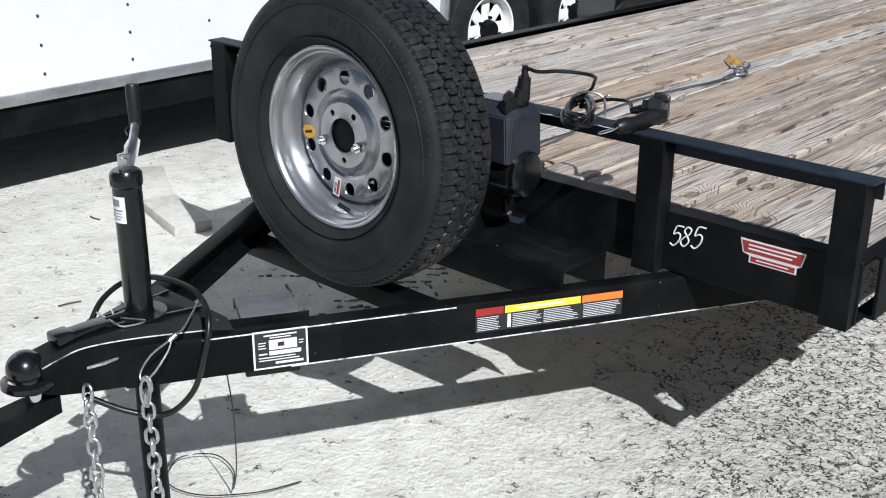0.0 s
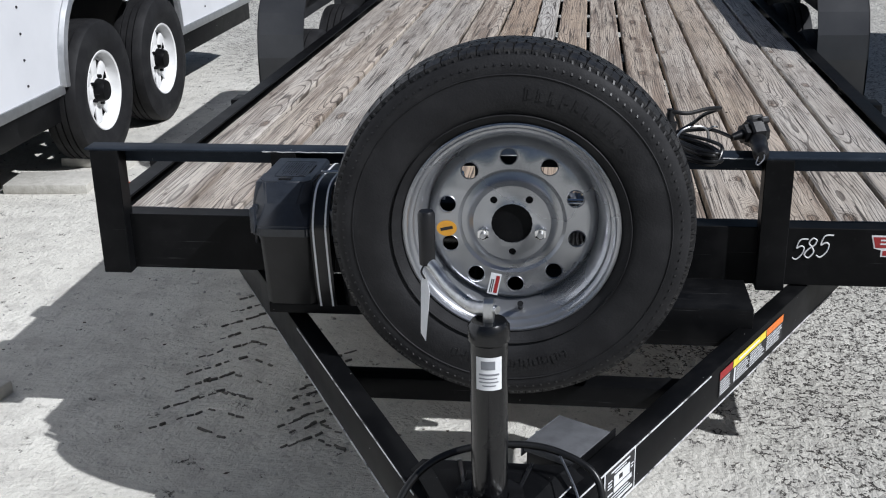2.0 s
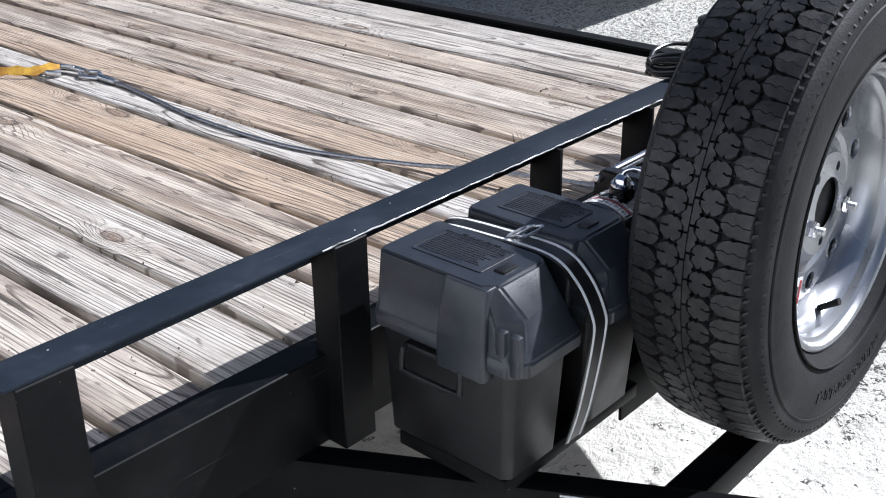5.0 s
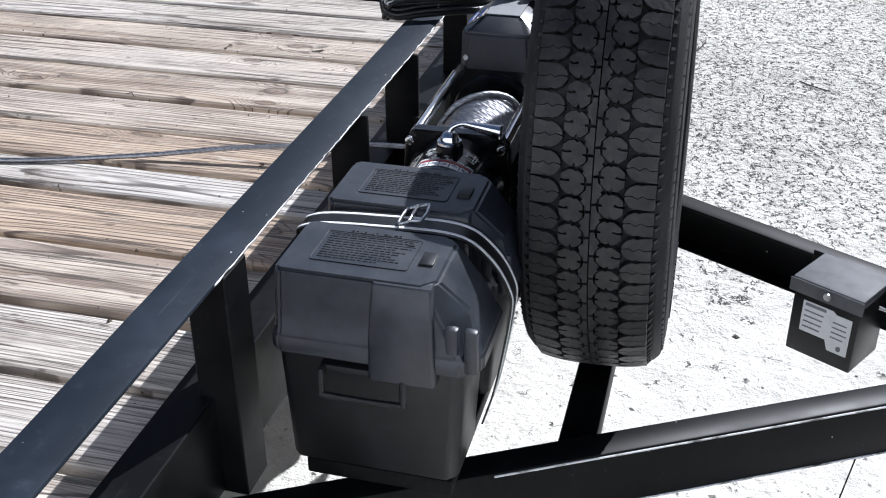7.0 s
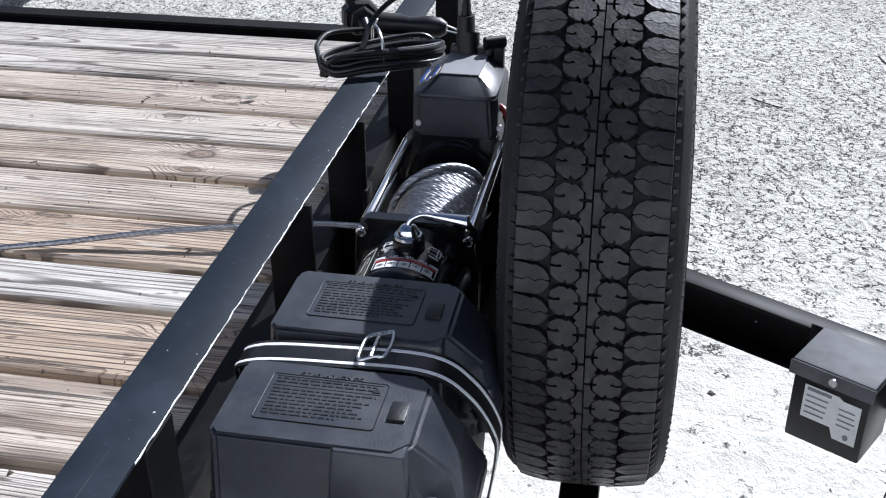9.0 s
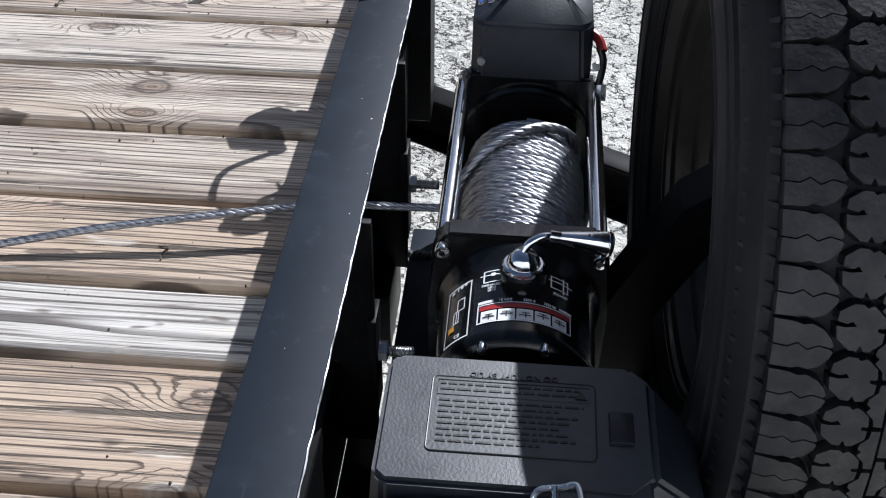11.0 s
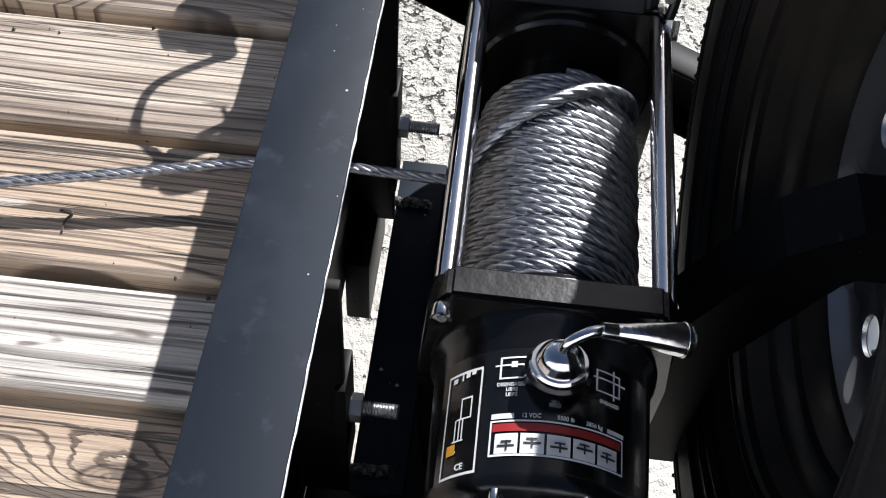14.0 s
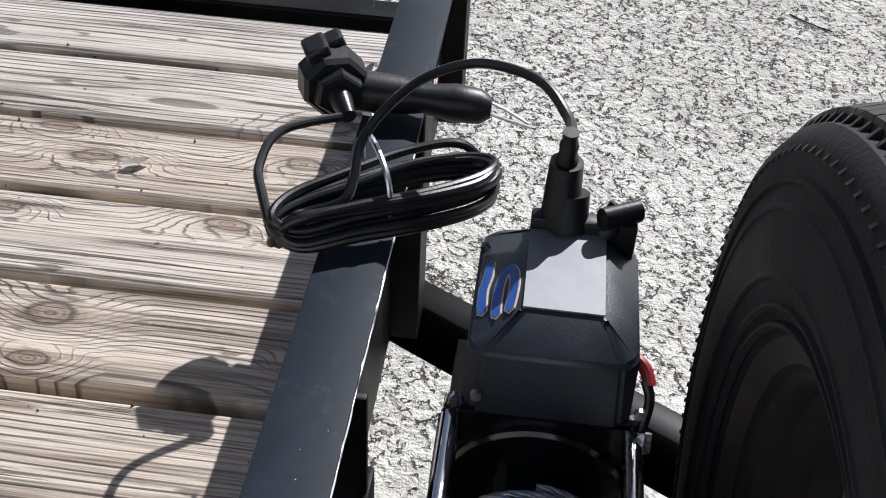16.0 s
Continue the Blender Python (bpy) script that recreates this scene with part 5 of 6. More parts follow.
sp = TC + Vector((0.133 * math.sin(sa), -0.0248, 0.133 * math.cos(sa)))
lm = facing(sp, (0, -1, 0)) @ Matrix.Rotation(radians(-12), 4, 'Z')
bm = bmesh.new()
plate(bm, rect(-0.0105, 0.0105, -0.022, 0.022), 0.0010, lm)
st = part("load_sticker", bm, M_WHITE, spare, "small white and red load sticker")
bm = bmesh.new()
plate(bm, rect(0.001, 0.008, -0.018, 0.018), 0.0016, lm)
part("red_band", bm, M_RED, st)
bm = bmesh.new()
bars(bm, lm @ Matrix.Rotation(radians(90), 4, 'Z'), 2, -0.018, 0.018, 0.001, 0.008, 0.5, random.Random(2), 0.0016)
part("print", bm, M_INK, st)


def regauge(ob, f):
    """Maps every vertex of a part and of the pieces under it."""
    if ob.type == 'MESH':
        for v in ob.data.vertices:
            v.co = f(v.co)
    for c in ob.children:
        regauge(c, f)


for ob in [rim] + [c for c in spare.children if c.name.startswith(("oval", "load"))] + [c for c in carrier.children if c.name.startswith(("plate", "stud"))]:
    regauge(ob, lambda p: TC + Vector(((p.x - TC.x) * 1.036, (p.y - TC.y) * 0.84, (p.z - TC.z) * 1.036)))
# the wheel hangs a little askew on its carrier
ASKEW = Matrix.Rotation(0.02, 3, 'Z') @ Matrix.Rotation(-0.02, 3, 'X')
for ob in [spare] + [c for c in carrier.children if c.name.startswith(("plate", "stud"))]:
    regauge(ob, lambda p: TC + ASKEW @ (p - TC))


# the coupler, jack and what hangs on them, set to their place on the tongue
for ob in (coupler, mount, pig, lan, wire):
    regauge(ob, lambda p: Vector((p.x, p.y + 0.026, p.z - 0.010 * min(1.0, max(0.0, (p.z - 0.05) / 0.3)))))
regauge(jack, lambda p: Vector((p.x + 0.001, p.y + 0.026, p.z * 0.980)))


# ---- battery boxes ----
def loft(bm, rings, cap=True):
    R = [[bm.verts.new(p) for p in ring] for ring in rings]
    n = len(R[0])
    for a, b in zip(R, R[1:]):
        for i in range(n):
            bm.faces.new((a[i], a[(i + 1) % n], b[(i + 1) % n], b[i]))
    if cap:
        bm.faces.new(R[0][::-1])
        bm.faces.new(R[-1])
    return bm


def oct_ring(x0, x1, y0, y1, z, c0, c1):
    """Rectangle whose corners on the y0 side are cut by c0 and on the y1 side by c1."""
    return [(x0 + c0, y0, z), (x1 - c0, y0, z), (x1, y0 + c0, z), (x1, y1 - c1, z), (x1 - c1, y1, z), (x0 + c1, y1, z), (x0, y1 - c1, z), (x0, y0 + c0, z)]


def battery_box(x0, label):
    bx = thing("battery_box", (x0 + 0.075, -0.17, 0.556), label, "battery box", "battery boxes")
    x1 = x0 + 0.140
    bm = bmesh.new()
    loft(bm, [oct_ring(x0 + 0.014, x1 - 0.014, -0.268, -0.056, 0.556, 0.012, 0.012), oct_ring(x0 + 0.008, x1 - 0.008, -0.278, -0.050, 0.728, 0.012, 0.012)])
    bmesh.ops.bevel(bm, geom=bm.edges[:], offset=0.003, segments=1, affect='EDGES')
    body = part("body", bm, M_PLASTIC2, bx)
    bm = bmesh.new()
    loft(bm, [oct_ring(x0 - 0.005, x1 + 0.004, -0.300, -0.046, 0.725, 0.022, 0.014), oct_ring(x0 - 0.005, x1 + 0.004, -0.300, -0.046, 0.747, 0.022, 0.014), oct_ring(x0 - 0.002, x1 - 0.001, -0.295, -0.050, 0.752, 0.022, 0.012),
              oct_ring(x0 + 0.002, x1 - 0.008, -0.282, -0.053, 0.794, 0.030, 0.010), oct_ring(x0 + 0.006, x1 - 0.014, -0.246, -0.056, 0.8335, 0.016, 0.008)])
    bmesh.ops.bevel(bm, geom=bm.edges[:], offset=0.0035, segments=2, affect='EDGES')
    lid = part("lid", bm, M_PLASTIC, bx, "grained black lid with sloping front")
    # overlapping latch tab on the end face
    bm = bmesh.new()
    loft(bm, [oct_ring(x0 - 0.013, x0 + 0.02, -0.250, -0.170, 0.711, 0.004, 0.004), oct_ring(x0 - 0.012, x0 + 0.02, -0.248, -0.171, 0.760, 0.004, 0.004), oct_ring(x0 - 0.006, x0 + 0.03, -0.246, -0.172, 0.795, 0.004, 0.004), oct_ring(x0 + 0.002, x0 + 0.03, -0.243, -0.174, 0.8318, 0.003, 0.003)])
    bmesh.ops.bevel(bm, geom=bm.edges[:], offset=0.002, segments=1, affect='EDGES')
    part("latch_tab", bm, M_PLASTIC, lid)
    # ribs on the sloping corner
    for yy in (-0.266, -0.288):
        bm = bmesh.new()
        box(bm, x0 - 0.002, x0 + 0.010, yy - 0.008, yy + 0.008, 0.730, 0.788, 0.004, 2)
        part("rib", bm, M_PLASTIC, lid)
    # moulded instruction panel: a raised border with lines of raised print
    m = facing((x0 + 0.070, -0.148, 0.8336), (0, 0, 1), (1, 0, 0))
    bm = bmesh.new()
    plate(bm, rounded(-0.058, 0.058, -0.036, 0.034, 0.004), 0.0004, m)
    pan = part("print_panel", bm, M_PLASTIC, bx, "moulded instruction panel with raised print")
    bm = bmesh.new()
    tube(bm, [m @ Vector((u, v, 0.0004)) for u, v in rounded(-0.058, 0.058, -0.036, 0.034, 0.004)], 0.0006, 6, True)
    tube(bm, [m @ Vector((u, v, 0.0004)) for u, v in rect(-0.054, 0.054, 0.016, 0.0305)], 0.0005, 6, True)
    part("border", bm, M_PLASTIC2, pan)
    bm = bmesh.new()
    wr = random.Random(4)
    for row in range(11):
        v = 0.0270 - 0.0054 * row
        if row == 2:
            continue
        u, end = -0.052, 0.052 - wr.uniform(0.0, 0.022) - (0.030 if row > 9 else 0.0)
        while u < end:
            w = wr.uniform(0.003, 0.011)
            plate(bm, rect(u, min(u + w, end), v - 0.0008, v + 0.0009), 0.0010, m)
            u += w + 0.0017
    plate(bm, [(0.044, 0.019), (0.052, 0.019), (0.048, 0.027)], 0.0012, m)
    part("print", bm, M_PLASTIC2, pan)
    words = facing((x0 + 0.070 + 0.0375, -0.148, 0.8338), (0, 0, 1), (-1, 0, 0))
    part("raised_words", letters("DO NOT LIFT BY LID", 0.0068, words, 0.0006), M_PLASTIC2, pan)
    bm = bmesh.new()
    box(bm, x0 + 0.050, x0 + 0.078, -0.232, -0.215, 0.829, 0.8365, 0.001)
    part("vent", bm, M_PLASTIC2, lid)
    # bail handle on the end
    bm = bmesh.new()
    y0, y1 = -0.212, -0.114
    tube(bm, smooth_path([(x0 + 0.008, y1, 0.714), (x0 - 0.010, y1, 0.713), (x0 - 0.014, y1, 0.689), (x0 - 0.014, y1 - 0.007, 0.682), (x0 - 0.014, y0 + 0.007, 0.682), (x0 - 0.014, y0, 0.689), (x0 - 0.010, y0, 0.713), (x0 + 0.008, y0, 0.714)], 4), 0.0042, 10)
    box(bm, x0 - 0.006, x0 + 0.010, y0 - 0.004, y1 + 0.004, 0.709, 0.719, 0.003)
    part("handle", bm, M_PLASTIC2, body)
    return bx


battery_box(-0.572, "black plastic battery box, outermost beside the headboard post")
battery_box(-0.396, "black plastic battery box, between its twin and the winch")
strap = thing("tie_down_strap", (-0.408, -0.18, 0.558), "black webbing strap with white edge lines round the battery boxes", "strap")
prof = [(-0.046, 0.600), (-0.040, 0.78), (-0.047, 0.816), (-0.150, 0.826), (-0.236, 0.826), (-0.276, 0.802), (-0.301, 0.762), (-0.304, 0.726), (-0.288, 0.62), (-0.272, 0.558)]
path = smooth_path([(0, y, z) for y, z in prof], 6)


def ribbon(bm, x0, x1, lift):
    rows = []
    for i, p in enumerate(path):
        t = (path[min(i + 1, len(path) - 1)] - path[max(i - 1, 0)]).normalized()
        n = Vector((0, t.z, -t.y))
        if n.dot(p - Vector((0, -0.18, 0.68))) < 0:
            n = -n
        rows.append([bm.verts.new((x, p.y + n.y * l, p.z + n.z * l)) for x, l in ((x0, 0), (x1, 0), (x1, lift), (x0, lift))])
    for a, b in zip(rows, rows[1:]):
        for i in range(4):
            bm.faces.new((a[i], a[(i + 1) % 4], b[(i + 1) % 4], b[i]))
    bm.faces.new(rows[0])
    bm.faces.new(rows[-1][::-1])
    return bm


web = part("webbing", ribbon(bmesh.new(), -0.440, -0.398, 0.0022), M_CABLE, strap)
for x in (-0.435, -0.408):
    part("white_line", ribbon(bmesh.new(), x, x + 0.0042, 0.0030), M_WHITE, web)
bm = bmesh.new()
bk = [(-0.433, -0.166, 0.834), (-0.433, -0.182, 0.840), (-0.433, -0.192, 0.842), (-0.412, -0.195, 0.842), (-0.391, -0.192, 0.842), (-0.391, -0.182, 0.840), (-0.391, -0.166, 0.834), (-0.412, -0.163, 0.833)]
tube(bm, smooth_path(bk, 6, True), 0.0022, 8, True)
tube(bm, [(-0.433, -0.178, 0.839), (-0.391, -0.178, 0.839)], 0.0024, 8)
part("buckle", bm, M_ZINC, strap, "zinc wire buckle")

# ---- winch ----
WY, WZ = -0.147, 0.742
winch = thing("electric_winch", (0.08, WY, 0.5625), "black electric winch with a full drum of steel cable", "winch")
for x0, x1 in ((-0.092, -0.066), (0.206, 0.226)):
    prof = [(-0.222, 0.553), (-0.072, 0.553), (-0.066, 0.64), (-0.064, 0.735), (-0.068, 0.800), (-0.080, 0.822), (-0.214, 0.822), (-0.226, 0.800), (-0.230, 0.735), (-0.228, 0.64)]
    bm = bmesh.new()
    A = [bm.verts.new((x0, y, z)) for y, z in prof]
    B = [bm.verts.new((x1, y, z)) for y, z in prof]
    bm.faces.new(A)
    bm.faces.new(B[::-1])
    for i in range(len(prof)):
        bm.faces.new((A[i], A[(i + 1) % len(prof)], B[(i + 1) % len(prof)], B[i]))
    bmesh.ops.bevel(bm, geom=bm.edges[:], offset=0.003, segments=2, affect='EDGES')
    part("end_frame", bm, M_GLOSS, winch)
bm = bmesh.new()
lathe(bm, [(-0.224, 0.030), (-0.224, 0.064), (-0.220, 0.0685), (-0.214, 0.0725), (-0.209, 0.0725), (-0.206, 0.0695), (-0.200, 0.0685), (-0.105, 0.0705), (-0.100, 0.074), (-0.088, 0.076)], 64, 'x', (0, WY, WZ))
gear = part("gear_housing", bm, M_GLOSS, winch, "gloss black gear housing")
for k in range(8):
    a = radians(20 + 45 * k)
    bm = bmesh.new()
    c = Vector((0, WY + 0.0665 * math.cos(a), WZ + 0.0665 * math.sin(a)))
    cyl(bm, c + Vector((-0.218, 0, 0)), c + Vector((-0.2285, 0, 0)), 0.0038, 12, None, 0.0008)
    part("screw", bm, M_CHROME, gear)


def on_drum(x, ang, r):
    """Pose on the top of the housing: x along it, ang degrees from the top towards the tyre; u runs round it."""
    a = radians(ang)
    n = Vector((0, -math.sin(a), math.cos(a)))
    return Matrix.Translation(Vector((x, WY, WZ)) + n * r) @ Matrix((Vector((0, -math.cos(a), -math.sin(a))), Vector((1, 0, 0)), n)).transposed().to_4x4()


def curved(bm, x0, x1, a0, a1, r, n=14):
    A, B = [], []
    for i in range(n + 1):
        a = radians(a0 + (a1 - a0) * i / n)
        y, z = WY - r * math.sin(a), WZ + r * math.cos(a)
        A.append(bm.verts.new((x0, y, z)))
        B.append(bm.verts.new((x1, y, z)))
    for i in range(n):
        bm.faces.new((A[i], A[i + 1], B[i + 1], B[i]))
    return bm


RL = 0.0713
decal = part("housing_decal", curved(bmesh.new(), -0.1835, -0.112, -62, 60, RL), M_GLOSS, winch, "black printed decal with white diagrams and a red warning band")
part("red_band", curved(bmesh.new(), -0.1617, -0.1572, -27, 36, RL + 0.0005), M_RED, decal)
rnd = random.Random(21)
for k in range(5):
    a0 = -25.5 + 12.1 * k
    part("pictogram", curved(bmesh.new(), -0.1742, -0.1630, a0, a0 + 10.9, RL + 0.0005, 4), M_WHITE, decal)
    bm = bmesh.new()
    xs, am = rnd.uniform(-0.1710, -0.1680), a0 + rnd.uniform(4.0, 6.0)
    curved(bm, xs, xs + 0.0012, a0 + 1.5, a0 + 9.5, RL + 0.0009, 4)
    curved(bm, xs - 0.0022, xs + 0.0036, am, am + 0.9, RL + 0.0010, 1)
    curved(bm, xs + 0.0024, xs + 0.0034, am - 2.2, am + 2.8, RL + 0.0011, 3)
    part("pictogram_drawing", bm, M_INK, decal)
bm = bmesh.new()
for x0, x1, a0, a1 in ((-0.1757, -0.1745, -27.5, 37), (-0.1564, -0.1554, -27.5, 37), (-0.1757, -0.1554, -28.3, -27.4), (-0.1757, -0.1554, 36.6, 37.5),
                       (-0.183, -0.1815, -56, -35), (-0.1225, -0.121, -56, -35), (-0.183, -0.121, -56.6, -55.6), (-0.183, -0.121, -35.4, -34.4),
                       (-0.1310, -0.1300, -25, -12), (-0.1185, -0.1175, -25, -12), (-0.1310, -0.1175, -25.6, -24.6), (-0.1310, -0.1175, -12.6, -11.6), (-0.1230, -0.1220, -28, -9), (-0.1240, -0.1205, -20, -17),
                       (-0.1320, -0.1310, 22, 35), (-0.1195, -0.1185, 22, 35), (-0.1320, -0.1185, 21.4, 22.4), (-0.1320, -0.1185, 34.6, 35.6), (-0.1240, -0.1230, 20, 39), (-0.1345, -0.1165, 31, 32),
                       (-0.1545, -0.1515, -28, -17), (-0.1545, -0.1520, 28, 38), (-0.1265, -0.1235, -53, -50), (-0.1265, -0.1215, -47, -46), (-0.1255, -0.1225, -44.5, -42), (-0.1245, -0.1225, -41, -38.5),
                       (-0.150, -0.138, -46, -45.2), (-0.150, -0.138, -40, -39.2), (-0.1385, -0.1375, -46, -39.2), (-0.1505, -0.1495, -48, -39.2), (-0.162, -0.150, -49, -48.2), (-0.162, -0.150, -46.5, -45.7), (-0.162, -0.150, -44.5, -43.7), (-0.163, -0.162, -50, -43),
                       (-0.1690, -0.1680, -50, -47)):
    curved(bm, x0, x1, a0, a1, RL + 0.0006, max(2, int((a1 - a0) / 4)))
part("print", bm, M_WHITE, decal)
for words, x, a, s in (("12 VDC", -0.1530, -9, 0.0034), ("8500 lb", -0.1530, 7, 0.0034), ("3856 kg", -0.1530, 21, 0.0034), ("DISENGAGED", -0.1345, -19, 0.0030), ("LIBRE", -0.1375, -19, 0.0030),
                       ("LIBRE", -0.1405, -19, 0.0030), ("ENGAGED", -0.1375, 29, 0.0030), ("CE", -0.1780, -44, 0.0050)):
    part("words", letters(words, s, on_drum(x, a, RL + 0.0006), 0.0003), M_WHITE, decal)
part("orange_ring", curved(bmesh.new(), -0.170, -0.164, -53, -47.5, RL + 0.0007, 4), M_GOLD, decal)
regauge(decal, lambda p: Vector((-0.1311 + (p.x + 0.121) * 1.235, p.y, p.z)))
# clutch boss and lever
bm = bmesh.new()
m = Matrix.Translation((-0.141, WY - 0.002, WZ + 0.052))
lathe(bm, [(0.0, 0.024), (0.012, 0.023), (0.016, 0.020), (0.030, 0.020), (0.032, 0.018)], 32, 'z', m.translation)
part("clutch_boss", bm, M_GLOSS, gear)
bm = bmesh.new()
lathe(bm, [(0.0315, 0.0180), (0.036, 0.0180), (0.0375, 0.0165), (0.0375, 0.0145), (0.043, 0.013), (0.049, 0.008), (0.051, 0.001)], 32, 'z', m.translation)
part("clutch_cap", bm, M_CHROME, gear, "chrome clutch cap")
bm = bmesh.new()
lathe(bm, [(-0.0215, 0.001), (-0.0215, 0.0045), (-0.018, 0.0052)], 14, 'x', m.translation + Vector((-0.0005, 0, 0.016)))
part("set_screw", bm, M_ZINC, gear)
lever0 = m.translation + Vector((0, 0, 0.049))
bm = bmesh.new()
lv = smooth_path([lever0, lever0 + Vector((0.003, -0.004, 0.007)), lever0 + Vector((0.008, -0.014, 0.011)), lever0 + Vector((0.011, -0.023, 0.010))], 6)
tube(bm, lv, 0.0036, 12)
end = lv[-1]
ld = Vector((0.14, -0.95, -0.20)).normalized()
cyl(bm, end - ld * 0.003, end + ld * 0.008, 0.0052, 20)
cyl(bm, end + ld * 0.006, end + ld * 0.046, 0.0054, 24, 0.0108)
cyl(bm, end + ld * 0.046, end + ld * 0.051, 0.0116, 24, 0.0108, 0.001)
part("clutch_lever", bm, M_CHROME, gear, "chrome cone-shaped clutch lever")
# tie bars
for y, z in ((-0.0775, 0.806), (-0.2165, 0.804)):
    bm = bmesh.new()
    cyl(bm, (-0.070, y, z), (0.212, y, z), 0.0082, 24)
    tb = part("tie_bar", bm, M_CHROME, winch, "chrome tie bar")
    for x0, x1 in ((-0.101, -0.091), (0.224, 0.234)):
        bm = bmesh.new()
        cyl(bm, (x0, y, z), (x1, y, z), 0.0070, 18, None, 0.0012)
        cyl(bm, (x0 - 0.0004, y, z), (x0 + 0.003, y, z), 0.0035, 6)
        part("cap_screw", bm, M_CHROME, tb)
# drum and cable
bm = bmesh.new()
lathe(bm, [(-0.066, 0.030), (-0.066, 0.072), (-0.060, 0.073), (-0.057, 0.070), (-0.056, 0.036), (0.196, 0.036), (0.197, 0.070), (0.200, 0.073), (0.206, 0.072), (0.206, 0.030)], 56, 'x', (0, WY, WZ))
drum = part("drum", bm, M_GLOSS, winch)
RR, RP = 0.0580, 0.0100
bm = bmesh.new()
turns = 21
seg = 190
helix = []
for i in range(turns * seg + 1):
    w = 2 * math.pi * i / seg
    x = -0.052 + RP * i / seg
    rad = RR - 0.004 * max(0.0, (x - 0.11) / 0.05) ** 1.5 + 0.0008 * math.sin(w * 0.37)
    helix.append(Vector((x, WY + rad * math.sin(w), WZ + rad * math.cos(w))))
tube(bm, helix, 0.0053, 30, False, 6, 92.0, 0.42)
part("wound_wire_rope", bm, M_ROPE, drum, "tightly wound twisted steel cable", 60)
bm = bmesh.new()
over = []
for a, x, rad in smooth_path([(-100, 0.064, 0.0105), (-85, 0.069, 0.0105), (-62, 0.0776, 0.0105), (-40, 0.0895, 0.0105), (-22, 0.0995, 0.0105), (-6, 0.1115, 0.0105), (16, 0.1290, 0.0105), (36, 0.1390, 0.0100), (48, 0.1430, 0.0080), (62, 0.146, 0.0030), (75, 0.148, -0.002)], 10):
    over.append(Vector((x, WY - (RR + rad) * math.sin(radians(a)), WZ + (RR + rad) * math.cos(radians(a)))))
tube(bm, over, 0.0056, 30, False, 6, 92.0, 0.42)
part("crossing_wrap", bm, M_ROPE, drum, "one crossing turn of cable", 60)
# motor with its control cover
bm = bmesh.new()
lathe(bm, [(0.224, 0.058), (0.300, 0.056), (0.352, 0.056), (0.354, 0.050), (0.362, 0.050), (0.364, 0.054), (0.372, 0.054), (0.376, 0.048)], 40, 'x', (0, WY, WZ))
part("motor", bm, M_GLOSS, winch)
bm = bmesh.new()


def cover_ring(x0, x1, y0, y1, z, c):
    return [(x0, y0 + c, z), (x0 + c, y0, z), (x1 - c, y0, z), (x1, y0 + c, z), (x1, y1 - c, z), (x1 - c, y1, z), (x0 + c, y1, z), (x0, y1 - c, z)]


loft(bm, [cover_ring(0.207, 0.364, -0.213, -0.084, 0.775, 0.006), cover_ring(0.2085, 0.364, -0.211, -0.085, 0.872, 0.013), cover_ring(0.2335, 0.3345, -0.182, -0.122, 0.8950, 0.002)])
bmesh.ops.bevel(bm, geom=bm.edges[:], offset=0.003, segments=2, affect='EDGES')
cover = part("control_cover", bm, M_PLASTIC, winch, "faceted black control cover")
for y in (-0.0955, -0.2165):
    bm = bmesh.new()
    cyl(bm, (0.2075, y, 0.836), (0.2030, y, 0.836), 0.0042, 12)
    part("screw", bm, M_ZINC, cover)
bm = bmesh.new()
plate(bm, rect(-0.0295, 0.0295, -0.049, 0.049), 0.0012, facing((0.2840, -0.1520, 0.8948), (0, 0, 1), (1, 0, 0)))
part("top_plate", bm, M_SATIN, cover, "dull silver top plate")
# two-stroke blue mark on the sloping side
m = facing((0.0, -0.0850, 0.8720), Vector((0, 0.0230, 0.0370)), (1, 0, 0.0))
bm = bmesh.new()
bg = bmesh.new()
hook_stroke = [(0.0205, 0.329), (0.0200, 0.314), (0.0165, 0.298), (0.0170, 0.282), (0.0180, 0.272)]
arch_stroke = [(0.0340, 0.262), (0.0335, 0.276), (0.0345, 0.294), (0.0380, 0.308), (0.0435, 0.313), (0.0490, 0.306), (0.0510, 0.292), (0.0500, 0.276), (0.0480, 0.263)]
for c in (hook_stroke, arch_stroke):
    mid = smooth_path([(u * 0.78 - 0.004, 0.271 + (v - 0.296) * 1.02, 0) for u, v in c], 4)
    for q, half, lift in ((bg, 0.0046, 0.0010), (bm, 0.0036, 0.0016)):
        one, two = [], []
        for k, p in enumerate(mid):
            d = (mid[min(k + 1, len(mid) - 1)] - mid[max(k - 1, 0)]).normalized()
            n = Vector((-d.y, d.x, 0)) * half
            one.append((p.x + n.x, p.y + n.y))
            two.append((p.x - n.x, p.y - n.y))
        d = (mid[-1] - mid[-2]).normalized() * half
        e = (mid[0] - mid[1]).normalized() * half
        cap_end = [(mid[-1].x + d.x, mid[-1].y + d.y)]
        cap_start = [(mid[0].x + e.x, mid[0].y + e.y)]
        plate(q, (one + cap_end + two[::-1] + cap_start)[::-1], lift, m)
mk = part("mark_border", bg, M_PALEGOLD, winch, "pale-edged blue maker's mark as plain strokes")
part("mark", bm, M_BLUE, mk)
bm = bmesh.new()
tube(bm, smooth_path([(0.237, -0.220, 0.842), (0.228, -0.225, 0.832), (0.218, -0.223, 0.818), (0.212, -0.219, 0.804)], 5), 0.0040, 10)
lead = part("battery_lead", bm, M_CABLE, winch, "black battery lead with red boot")
bm = bmesh.new()
